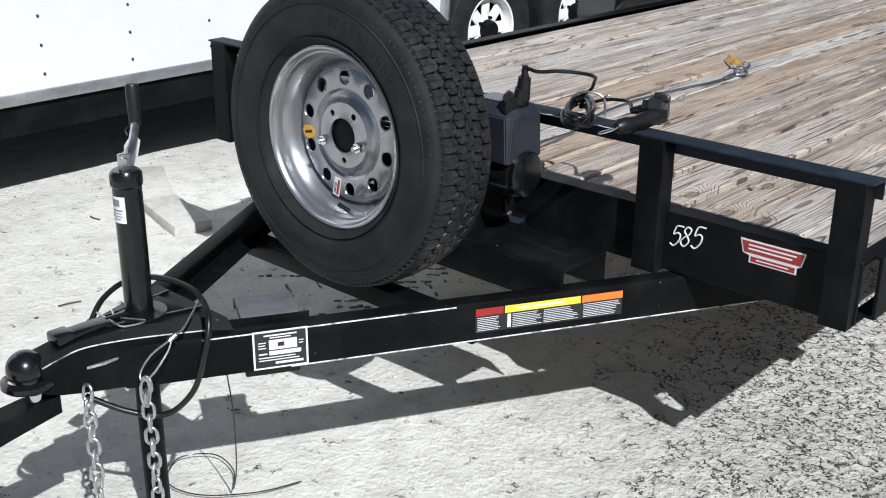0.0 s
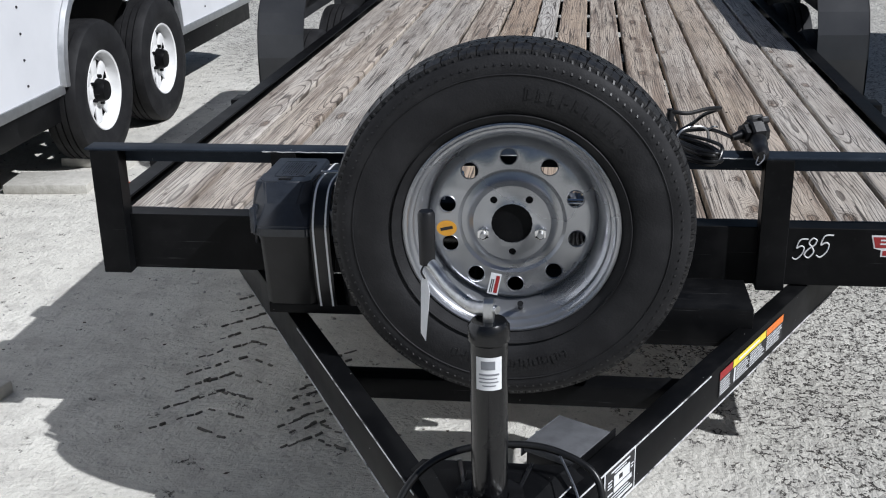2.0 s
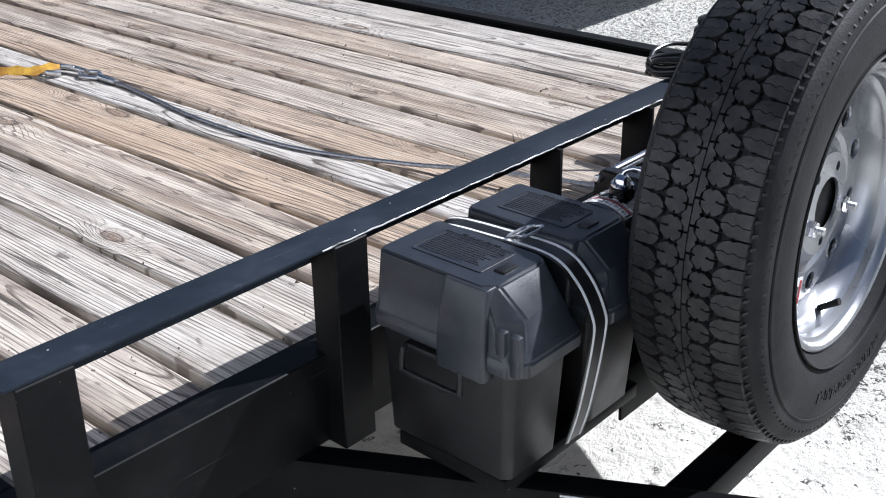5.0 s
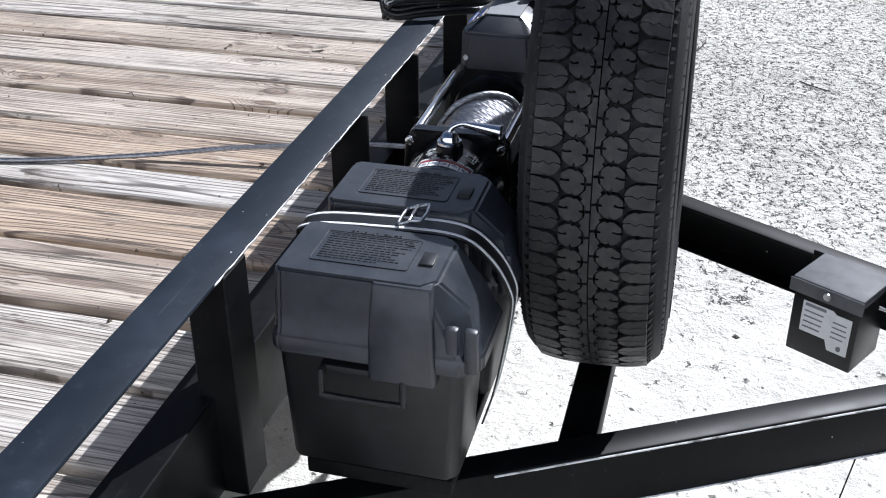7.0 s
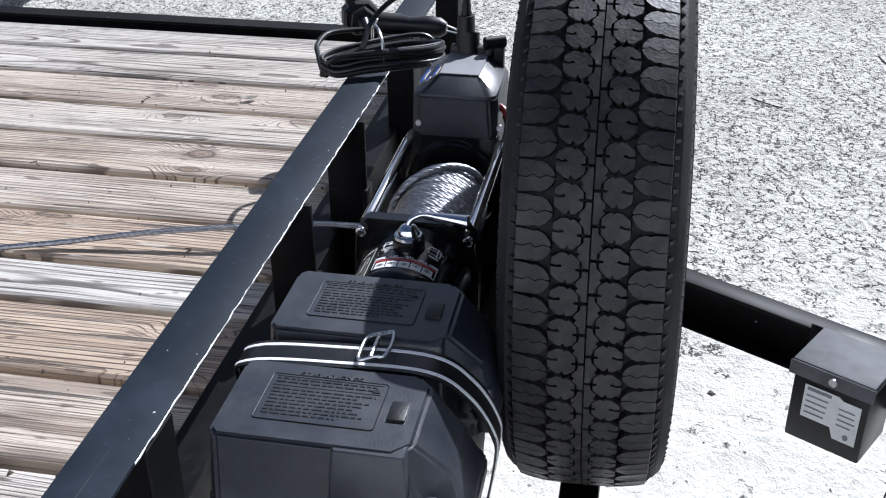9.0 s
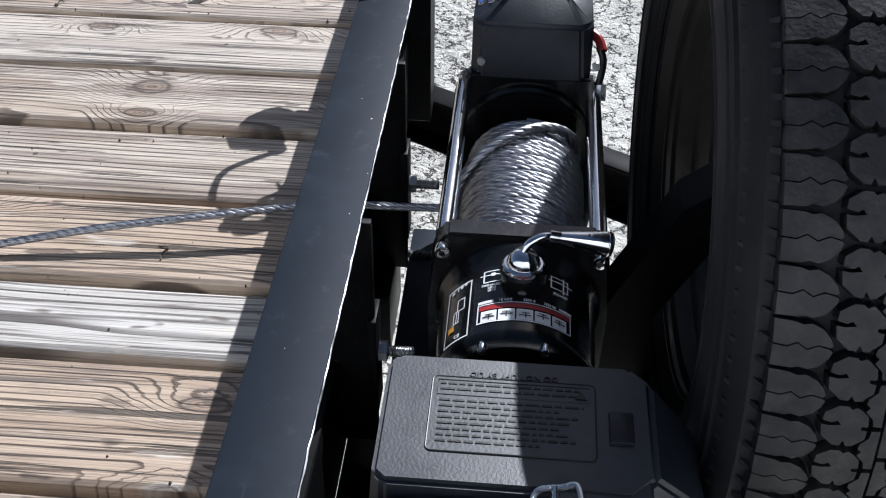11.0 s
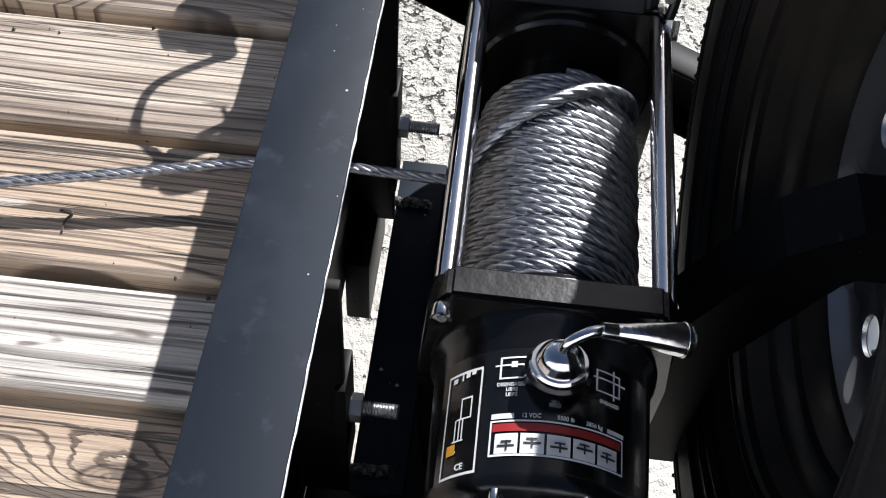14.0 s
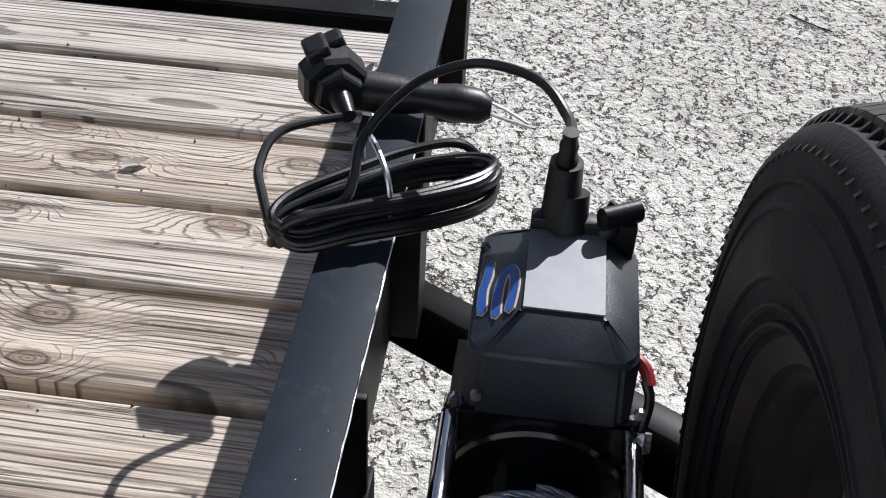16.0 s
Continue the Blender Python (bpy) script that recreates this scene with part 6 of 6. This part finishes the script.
tube(bm, smooth_path([(0.252, -0.210, 0.850), (0.244, -0.219, 0.847), (0.234, -0.224, 0.839)], 5), 0.0050, 10)
part("red_boot", bm, M_RED, lead)
bm = bmesh.new()
cyl(bm, (0.206, -0.224, 0.800), (0.214, -0.224, 0.812), 0.007, 6)
part("lug", bm, M_ZINC, lead)
# socket and plug on the far side of the cover
bm = bmesh.new()
box(bm, 0.3335, 0.350, -0.205, -0.122, 0.872, 0.905, 0.003)
cyl(bm, (0.341, -0.150, 0.893), (0.348, -0.148, 0.920), 0.017, 20)
cyl(bm, (0.338, -0.180, 0.893), (0.346, -0.190, 0.914), 0.010, 16)
cyl(bm, (0.331, -0.176, 0.911), (0.348, -0.204, 0.911), 0.0085, 14)
cyl(bm, (0.328, -0.098, 0.868), (0.334, -0.088, 0.877), 0.0042, 12)
part("socket", bm, M_PLASTIC2, cover)

# seat the winch at its length and height on the tray
def seat_winch(p):
    z = p.z - 0.015 if p.z < 0.80 or p.x < 0.202 else 0.785 + (p.z - 0.80) * 1.16
    return Vector((0.915 * p.x - 0.008, p.y - 0.003, max(0.5625, z)))


regauge(winch, seat_winch)

# handheld remote with its coiled cord
remote = thing("winch_remote", (0.60, 0.0, RAIL), "black handheld winch remote lying on the rail with its coiled cord", "remote control")
bm = bmesh.new()
rz = RAIL + 0.026
loft(bm, [[Vector((0.602 + 0.017 * math.cos(w) * s * kx + sh, y, rz - 0.004 + 0.018 * math.sin(w) * s)) for w in [2 * math.pi * i / 20 for i in range(20)]]
          for y, s, kx, sh in ((0.070, 0.55, 1.2, 0.004), (0.066, 1.05, 1.2, 0.004), (0.020, 1.0, 1.15, 0.002), (0.0, 0.78, 1.1, 0), (-0.030, 1.02, 1.1, -0.002), (-0.055, 0.95, 1.05, -0.004), (-0.066, 0.55, 1.0, -0.005))])
body = part("handle", bm, M_PLASTIC2, remote)
bm = bmesh.new()
m = Matrix.Translation((0.604, 0.090, rz + 0.008)) @ Matrix.Rotation(radians(24), 4, 'Z') @ Matrix.Rotation(radians(-20), 4, 'X')
for prof, n in (([(-0.022, 0.012), (-0.022, 0.029), (-0.017, 0.033), (0.008, 0.034), (0.014, 0.029), (0.024, 0.024), (0.025, 0.010)], 8), ([(-0.036, 0.010), (-0.036, 0.021), (-0.0335, 0.0235), (-0.023, 0.0245)], 6)):
    b2 = bmesh.new()
    lathe(b2, prof, n, 'x')
    bmesh.ops.transform(b2, matrix=m, verts=b2.verts)
    tmp = bpy.data.meshes.new("tmp")
    b2.to_mesh(tmp)
    b2.free()
    bm.from_mesh(tmp)
    bpy.data.meshes.remove(tmp)
box(bm, -0.012, 0.020, -0.010, 0.014, 0.026, 0.041, 0.004, 2, m)
box(bm, 0.004, 0.026, -0.026, 0.004, 0.018, 0.034, 0.004, 2, m)
part("switch_head", bm, M_PLASTIC2, remote, "faceted switch head", 22)
bm = bmesh.new()
cyl(bm, m @ Vector((-0.032, 0, 0)), m @ Vector((-0.062, 0.0, -0.006)), 0.0125, 16, 0.0075)
part("strain_relief", bm, M_CABLE, remote, "rubber strain relief")
bm = bmesh.new()
tube(bm, smooth_path([(0.592, -0.060, rz - 0.006), (0.585, -0.085, rz - 0.008), (0.580, -0.108, rz - 0.010), (0.586, -0.106, rz - 0.012), (0.600, -0.080, rz - 0.006), (0.602, -0.062, rz)], 5), 0.0016, 8)
part("hanging_hook", bm, M_ZINC, remote, "bent steel hanging hook")
cord0 = m @ Vector((-0.060, 0.0, -0.006))
CZ = RAIL + 0.012
bm = bmesh.new()
cyl(bm, (0.372, -0.147, 0.900), (0.376, -0.147, 0.945), 0.0155, 20, 0.013)
lathe(bm, [(0.942 + 0.006 * i, (0.0095 if i % 2 else 0.0080) - 0.0006 * i) for i in range(6)], 16, 'z', (0.376, -0.147, 0))
part("plug", bm, M_PLASTIC2, remote)
bm = bmesh.new()
tube(bm, smooth_path([(0.464, 0.028, CZ), (0.462, 0.027, CZ + 0.036), (0.446, 0.018, CZ + 0.050), (0.418, 0.002, CZ + 0.050), (0.402, -0.007, CZ + 0.034), (0.400, -0.008, CZ)], 6), 0.0026, 8)
tube(bm, smooth_path([(0.460, 0.026, CZ + 0.040), (0.474, 0.022, CZ + 0.050), (0.490, 0.034, CZ + 0.046)], 6), 0.0020, 8)
part("twist_tie", bm, M_ZINC, remote, "pale twist tie")

def along_rail(p):
    """Places the coil beside the winch and the handset further along the rail."""
    near, far = 1.155 * p.x - 0.121, p.x - 0.078
    k = min(1.0, max(0.0, (p.x - 0.47) / 0.06))
    return Vector((near + (far - near) * k, p.y - 0.012 * k, p.z + 0.006 * (1 - k) * (p.z > 0.93)))


regauge(remote, along_rail)
# the cord: out of the strain relief, round the tied coil across the rail, then over in an arch to the plug
rnd = random.Random(17)
MID, ALONG, ACROSS = Vector((0.3640, -0.0020)), Vector((0.0560, -0.0930)), Vector((0.928, 0.372))
cord_pts = [along_rail(cord0), Vector((0.431, 0.104, 0.870)), Vector((0.382, 0.113, 0.866)), Vector((0.349, 0.103, 0.860))]
for k in range(7):
    long, wide, twist = 1.0 - rnd.uniform(0.0, 0.16), 1.0 - rnd.uniform(0.0, 0.42), rnd.uniform(-0.10, 0.10)
    for i in range(10):
        w = math.pi * (1 - 2 * i / 10)
        c = math.cos(w)
        half = (0.030 + 0.024 * max(0.0, c) ** 0.7 + 0.004 * max(0.0, -c)) * wide
        p = MID + ALONG * (c * long) + ACROSS * (math.sin(w) * half + twist * 0.05 * c)
        z = RAIL + 0.010 + 0.0064 * ((k * 3 + i // 5) % 5) + rnd.uniform(0.0, 0.002) - 0.006 * abs(c) ** 3
        cord_pts.append(Vector((p.x, p.y, z)))
cord_pts += [Vector(p) for p in ((0.322, 0.060, 0.866), (0.330, 0.030, 0.876), (0.348, 0.024, 0.886), (0.377, 0.022, 0.905), (0.399, 0.002, 0.930), (0.421, -0.028, 0.948), (0.424, -0.070, 0.963), (0.392, -0.119, 0.972), (0.350, -0.144, 0.968))]
cord_pts += [Vector((0.318, -0.148, 0.972)), Vector((0.3087, -0.147, 0.961))]
bm = bmesh.new()
tube(bm, smooth_path(cord_pts, 7), 0.0043, 10)
part("cord", bm, M_CABLE, remote, "glossy black rubber cord in a tied coil")

# cable run out over the deck to its hook
rope = thing("winch_cable", (0.0, 1.4, DECK), "steel winch cable run over the deck to a yellow-strapped hook", "cable")
line = smooth_path([(0.090, -0.100, 0.698), (0.100, -0.02, 0.688), (0.104, 0.03, 0.684), (0.100, 0.094, 0.680), (0.077, 0.203, 0.675), (0.057, 0.308, 0.667), (0.020, 0.466, DECK + 0.008), (-0.050, 0.705, DECK + 0.005), (-0.060, 1.0, DECK + 0.005), (-0.030, 1.25, DECK + 0.005), (-0.018, 1.36, DECK + 0.006), (-0.02, 1.47, DECK + 0.007)], 60)
bm = bmesh.new()
tube(bm, line, 0.0046, 30, False, 6, 98.0, 0.42)
part("wire_rope", bm, M_ROPE, rope, "", 60)
bm = bmesh.new()
tube(bm, smooth_path([(-0.02, 1.47, DECK + 0.007), (-0.045, 1.51, DECK + 0.008), (-0.022, 1.545, DECK + 0.008), (0.002, 1.51, DECK + 0.008)], 6, True), 0.006, 10, True)
cyl(bm, (-0.018, 1.40, DECK + 0.007), (-0.02, 1.47, DECK + 0.008), 0.0085, 14)
part("thimble", bm, M_ZINC, rope)
bm = bmesh.new()
tube(bm, smooth_path([(-0.022, 1.525, DECK + 0.012), (-0.03, 1.58, DECK + 0.014), (-0.055, 1.63, DECK + 0.014), (-0.085, 1.63, DECK + 0.013), (-0.088, 1.59, DECK + 0.012), (-0.065, 1.575, DECK + 0.012)], 6), 0.0085, 12)
tube(bm, smooth_path([(-0.03, 1.57, DECK + 0.02), (-0.06, 1.60, DECK + 0.022), (-0.085, 1.60, DECK + 0.018)], 6), 0.004, 8)
part("hook", bm, M_ZINC, rope, "zinc clevis hook")
bm = bmesh.new()
strip = smooth_path([(-0.060, 1.585, DECK + 0.020), (-0.085, 1.600, DECK + 0.024), (-0.117, 1.620, DECK + 0.018), (-0.145, 1.655, DECK + 0.020), (-0.172, 1.690, DECK + 0.016)], 6)
rows = []
for i, p in enumerate(strip):
    t = (strip[min(i + 1, len(strip) - 1)] - strip[max(i - 1, 0)]).normalized()
    n = t.cross(Vector((0, 0, 1))).normalized() * 0.0012
    side = t.cross(Vector((0, 0, 1))).normalized()
    u = side * 0.007 + Vector((0, 0, 0.009 - 0.002 * math.sin(i)))
    n = t.cross(u).normalized() * 0.0012
    rows.append([bm.verts.new(p - u - n), bm.verts.new(p + u - n), bm.verts.new(p + u + n), bm.verts.new(p - u + n)])
for a, b in zip(rows, rows[1:]):
    for i in range(4):
        bm.faces.new((a[i], a[(i + 1) % 4], b[(i + 1) % 4], b[i]))
bm.faces.new(rows[0])
bm.faces.new(rows[-1][::-1])
part("hook_strap", bm, M_STRAP, rope, "yellow webbing hook strap")


# ---- enclosed trailers parked on both sides ----
bmr = bmesh.new()
bmesh.ops.create_uvsphere(bmr, u_segments=8, v_segments=5, radius=0.0065)
rivet_mesh = bpy.data.meshes.new("rivet")
bmr.to_mesh(rivet_mesh)
bmr.free()
rivet_mesh.materials.append(M_INK)


def enclosed_trailer(ex, s, y0, y1, w1, w2, zb, top, label, guard):
    """A box trailer whose seen side lies at x = ex and faces s; its wheels at w1 and w2."""
    t = thing("enclosed_trailer", (ex - s, (y0 + y1) / 2, 0), label, "trailer")
    wr = 0.335 if guard else 0.355
    inset = 0.135 if guard else 0.045
    gap, rise = (0.46, 0.34) if guard else (0.37, 0.42)

    def bx(bm, d0, d1, *rest):
        return box(bm, *sorted((ex - s * d0, ex - s * d1)), *rest)

    outl = [(y0, zb), (w1 - gap, zb)]
    for c, a0, a1 in ((w1 - gap + 0.30, 180, 90), (w2 + gap - 0.30, 90, 0)):
        for i in range(9):
            a = radians(a0 + (a1 - a0) * i / 8)
            outl.append((c + 0.30 * math.cos(a), zb + 0.02 + rise * math.sin(a)))
    outl += [(w2 + gap, zb), (y1, zb), (y1, top), (y0, top)]
    bm = bmesh.new()
    A = [bm.verts.new((ex, y, z)) for y, z in outl]
    B = [bm.verts.new((ex - s * 0.03, y, z)) for y, z in outl]
    bm.faces.new(A)
    bm.faces.new(B[::-1])
    for i in range(len(outl)):
        bm.faces.new((A[i], A[(i + 1) % len(outl)], B[(i + 1) % len(outl)], B[i]))
    side = part("side_wall", bm, M_SKIN, t)
    bm = bmesh.new()
    bx(bm, 0.032, 2.05, y0, y0 + 0.05, zb, top)
    part("front_wall", bm, M_SKIN, t)
    bm = bmesh.new()
    bx(bm, 0.032, 2.05, y1 - 0.05, y1, zb, top)
    part("rear_door", bm, M_SKIN, t)
    bm = bmesh.new()
    bx(bm, 2.052, 2.10, y0, y1, zb, top)
    part("side_wall", bm, M_SKIN, t)
    bm = bmesh.new()
    bx(bm, 0.0, 2.10, y0, y1, top + 0.002, top + 0.05, 0.01)
    part("roof", bm, M_SKIN, t)
    bm = bmesh.new()
    bx(bm, 0.37, 1.70, y0 + 0.06, y1 - 0.06, zb + 0.002, zb + 0.05)
    part("floor", bm, M_BLACK, t)
    for a, b in ((y0, w1 - gap - 0.01), (w2 + gap + 0.01, y1)):
        bm = bmesh.new()
        bx(bm, -0.002, -0.016, a, b, zb - 0.035, zb + 0.012, 0.004)
        part("bottom_trim", bm, M_ALU, t, "aluminium bottom trim")
        bm = bmesh.new()
        bx(bm, 0.005, 0.075, a + 0.04, b - 0.04, 0.295, zb - 0.002, 0.004)
        part("frame_rail", bm, M_BLACK, t)
    if guard:
        # unseen overhang, added only to throw shade on the ground beside the flatbed
        bm = bmesh.new()
        bx(bm, 0.0, 2.10, y0 - 1.05, y0 - 0.03, 0.98, top, 0.02)
        part("nose", bm, M_SKIN, t, "unseen white overhang added to shade the ground")
        bm = bmesh.new()
        box(bm, ex + 0.02, ex + 0.62, y0 - 0.012, y0 - 0.004, zb + 0.014, zb + 0.50)
        g = part("stone_guard", bm, M_ALU, t, "diamond-plate aluminium stone guard")
        for x0, x1, z0, z1 in ((ex, ex + 0.64, zb - 0.01, zb + 0.02), (ex, ex + 0.03, zb + 0.021, zb + 0.52), (ex + 0.61, ex + 0.64, zb + 0.021, zb + 0.52)):
            bm = bmesh.new()
            box(bm, x0, x1, y0 - 0.022, y0 - 0.0125, z0, z1, 0.002)
            part("edge_trim", bm, M_WHITE, g)
        bm0 = bmesh.new()
        lathe(bm0, [(-0.022, 0.001), (-0.012, 0.005), (0.012, 0.005), (0.022, 0.001)], 6, 'x')
        tm = bpy.data.meshes.new("tread_bar")
        bm0.to_mesh(tm)
        bm0.free()
        tm.materials.append(M_ALU)
        for j in range(9):
            for i in range(10):
                ob = new("tread_bar", tm)
                ob.parent = g
                ob.matrix_parent_inverse = chain_matrix(g).inverted()
                ob.matrix_basis = Matrix.Translation((ex + 0.06 + i * 0.057, y0 - 0.013, zb + 0.06 + j * 0.05)) @ Matrix.Rotation(radians(45 if (i + j) % 2 else -45), 4, 'Y')
    bm = bmesh.new()
    tube(bm, [Vector((ex + s * 0.008, y, z)) for y, z in outl[1:21]], 0.016 if guard else 0.030, 8)
    part("fender_trim", bm, M_ALU, t, "aluminium wheel-opening trim")
    if not guard:
        mid = (w1 + w2) / 2 + 0.12
        bm = bmesh.new()
        extrude(bm, [(mid - 0.26, zb + rise + 0.03), (mid - 0.11, zb + 0.31), (mid - 0.05, zb + 0.275), (mid + 0.05, zb + 0.275), (mid + 0.11, zb + 0.31), (mid + 0.26, zb + rise + 0.03)], (ex - 0.004, 0, 0), (ex - 0.020, 0, 0), axis=(0, 1, 0))
        part("gusset", bm, M_SKIN, t, "white gusset between the wheels")
    bm = bmesh.new()
    bx(bm, 0.06, 1.9, w1 - 0.40, w2 + 0.40, zb + rise + 0.03, zb + rise + 0.05)
    bx(bm, 0.33, 0.36, w1 - 0.5, w2 + 0.5, 0.30, zb + rise + 0.03)
    part("wheel_well", bm, M_BLACK, t)
    bm = bmesh.new()
    for w in sorted({w1, w2}):
        cyl(bm, (ex - s * 0.1, w, wr), (ex - s * 1.95, w, wr), 0.04, 12)
    part("axles", bm, M_BLACK, t)
    for y in np.arange(y0 + 0.25, y1, 0.405):
        for z in np.arange(zb + 0.07 + (0.3 if guard else 0), 1.45, 0.115):
            if w1 - 0.5 < y < w2 + 0.5 and z < zb + 0.42:
                continue
            rv = new("rivet", rivet_mesh)
            rv.parent = side
            rv.matrix_parent_inverse = chain_matrix(side).inverted()
            rv.matrix_basis = Matrix.Translation((ex + s * 0.001, float(y), float(z)))
    for y in sorted({w1, w2}):
        road_wheel("wheel", (ex - s * inset, y, wr), wr, 0.20, 0.195, M_WHEELWHITE, t, s, 8)
        road_wheel("wheel", (ex - s * 1.93, y, wr), wr, 0.20, 0.195, M_WHEELWHITE, t, -s, 8)
    return t


enclosed_trailer(-2.30, 1, -2.2, 5.55, 2.80, 3.64, 0.455, 2.55, "white enclosed cargo trailer with black frame and white spoke wheels", False)
enclosed_trailer(3.80, -1, 2.92, 5.60, 4.45, 4.45, 0.36, 2.45, "white enclosed cargo trailer with a diamond-plate stone guard", True)

# ---- boards and sticks lying on the ground ----
for name, x, y, rz, sx, sy, label in (("plank_offcut", -2.154, 0.371, -29, 0.34, 0.22, "weathered grey board offcut lying on the dirt"),
                                      ("plank_offcut", -1.72, 0.246, -14, 0.37, 0.15, "weathered grey board offcut lying on the dirt"),
                                      ("paving_slab", -2.35, 2.30, 4, 0.40, 0.22, "thin grey paving slab lying on the dirt"),
                                      ("paving_slab", -2.28, 2.72, -6, 0.36, 0.2, "thin grey paving slab lying on the dirt")):
    bm = bmesh.new()
    box(bm, -sx / 2, sx / 2, -sy / 2, sy / 2, -0.004, 0.042, 0.004, 2)
    for v in bm.verts:
        v.co.x += 0.006 * noise.noise(v.co * 14)
        v.co.z += 0.003 * noise.noise(v.co * 9 + Vector((3, 0, 0)))
    ob = part(name, bm, M_BLOCK)
    ob.matrix_basis = pose(x, y, ground_height(x, y) + 0.004, 0, 0, rz)
    tagged(ob, label, "board" if "slab" not in name else "paving slab")
rnd = random.Random(31)
for k in range(9):
    x, y = ((-1.99, 0.03), (-2.1, 0.9), (2.4, -0.9), (3.0, -1.3), (2.2, 0.1), (1.4, -1.2), (-1.3, -0.5), (2.7, -0.4), (1.9, -1.6))[k]
    a = rnd.uniform(0, 6.3)
    ln = rnd.uniform(0.05, 0.16)
    z = ground_height(x, y) + 0.004
    d = Vector((math.cos(a), math.sin(a), 0))
    s = Vector((-d.y, d.x, 0))
    bm = bmesh.new()
    tube(bm, smooth_path([Vector((x, y, z)), Vector((x, y, z)) + d * ln * 0.5 + s * rnd.uniform(-0.02, 0.02), Vector((x, y, z)) + d * ln], 4), rnd.uniform(0.002, 0.004), 6)
    tagged(part("twig", bm, M_DEBRIS), "dry dark twig lying on the dirt", "twig", "twigs on the ground")

# ---- deck planks ----
CUTS = (-1.034, -0.884, -0.736, -0.586, -0.436, -0.270, -0.111, 0.001, 0.148, 0.296, 0.443, 0.590, 0.738, 0.886, 1.034)
TONES = ((0.50, 0.3), (0.45, 0.5), (0.80, 0.2), (0.55, 0.3), (0.20, 0.6), (0.45, 1.0), (0.95, 0.0), (0.55, 0.95), (0.30, 0.6), (0.22, 0.7), (0.55, 0.5), (0.50, 0.7), (0.85, 0.3), (0.85, 0.2))
rnd = random.Random(41)
for a, b in zip(CUTS, CUTS[1:]):
    gap = rnd.uniform(0.0064, 0.0088)
    w = (b - a) / 2 - gap
    bm = bmesh.new()
    y0, y1 = 0.078 + rnd.uniform(0, 0.004), 5.60
    ny = 28
    prof = [(-w, -0.036), (-w, -0.004), (-w + 0.0045, -0.0004), (-w * 0.4, 0.0004), (w * 0.4, 0.0004), (w - 0.0045, -0.0004), (w, -0.004), (w, -0.036)]
    bend = rnd.uniform(-0.0025, 0.0025)
    lift = rnd.uniform(-0.0022, 0.0012)
    rows = []
    for i in range(ny + 1):
        k = i / ny
        y = (y0 - y1) / 2 + (y1 - y0) * k
        sx = bend * math.sin(math.pi * k * 2.2)
        rows.append([bm.verts.new((x + sx, y, z + lift)) for x, z in prof])
    for r1, r2 in zip(rows, rows[1:]):
        for i in range(8):
            bm.faces.new((r1[i], r1[(i + 1) % 8], r2[(i + 1) % 8], r2[i]))
    bm.faces.new(rows[0])
    bm.faces.new(rows[-1][::-1])
    ob = part("plank", bm, M_WOOD, trailer)
    pale, tan = TONES[CUTS.index(a)]
    ob.color = (pale, tan, 0.0, 1.0)
    ob.matrix_basis = Matrix.Translation(((a + b) / 2, (y0 + y1) / 2, DECK - 0.0004))

# ---- crumbs and leaf bits lying on the deck ----
bm = bmesh.new()
spine = [((-0.017 + 0.034 * i / 8), 0.0075 * math.sin(math.pi * (i + 0.4) / 8.8), 0.002 + 0.004 * (i / 8 - 0.5) ** 2 * 4) for i in range(9)]
left = [bm.verts.new((x, w, z + 0.5 * w)) for x, w, z in spine]
mid = [bm.verts.new((x, 0, z)) for x, w, z in spine]
right = [bm.verts.new((x, -w, z + 0.7 * w)) for x, w, z in spine]
for p, q in ((left, mid), (mid, right)):
    for i in range(8):
        bm.faces.new((p[i], q[i], q[i + 1], p[i + 1]))
bmesh.ops.solidify(bm, geom=bm.faces[:], thickness=0.0006)
leaf = part("dry_leaf", bm, M_BLOCK)
leaf.matrix_basis = pose(0.649, 0.344, DECK + 0.001, 0, 0, -60)
tagged(leaf, "small curled pale dry leaf lying on a plank", "leaf")
rnd = random.Random(77)
verts, faces = [], []
for _ in range(420):
    x, y = rnd.uniform(-1.0, 1.0), 0.09 + 2.6 * rnd.random() ** 1.6
    r, a, k = rnd.uniform(0.0012, 0.0042) * (0.6 + rnd.random() ** 4), rnd.uniform(0, 6.3), len(verts)
    for i in range(5):
        w = a + i * 1.2566
        verts.append((x + r * math.cos(w) * rnd.uniform(0.5, 1.4), y + r * math.sin(w) * rnd.uniform(0.4, 1.0), DECK - 0.003))
    verts.append((x, y, DECK + r * 0.7))
    faces += [(k + i, k + (i + 1) % 5, k + 5) for i in range(5)]
me = bpy.data.meshes.new("leaf_crumbs")
me.from_pydata(verts, [], faces)
me.materials.append(M_DEBRIS)
tagged(new("leaf_crumbs", me), "dark leaf and bark crumbs scattered over the planks", "debris", kind="stuff")
for px, py, rz in ((0.053, 0.235, 20), (0.30, 0.62, 70), (-0.42, 0.80, 130), (0.62, 0.55, 10)):
    bm = bmesh.new()
    tube(bm, smooth_path([(-0.016, 0.004, 0.002), (-0.006, 0.001, 0.003), (0.002, -0.006, 0.003), (0.008, 0.004, 0.002)], 4), 0.0009, 6)
    ob = part("leaf_stem", bm, M_DEBRIS)
    ob.matrix_basis = pose(px, py, DECK, 0, 0, rz)
    tagged(ob, "tiny curled dark leaf stem lying on a plank", "leaf stem", "leaf stems on the deck")
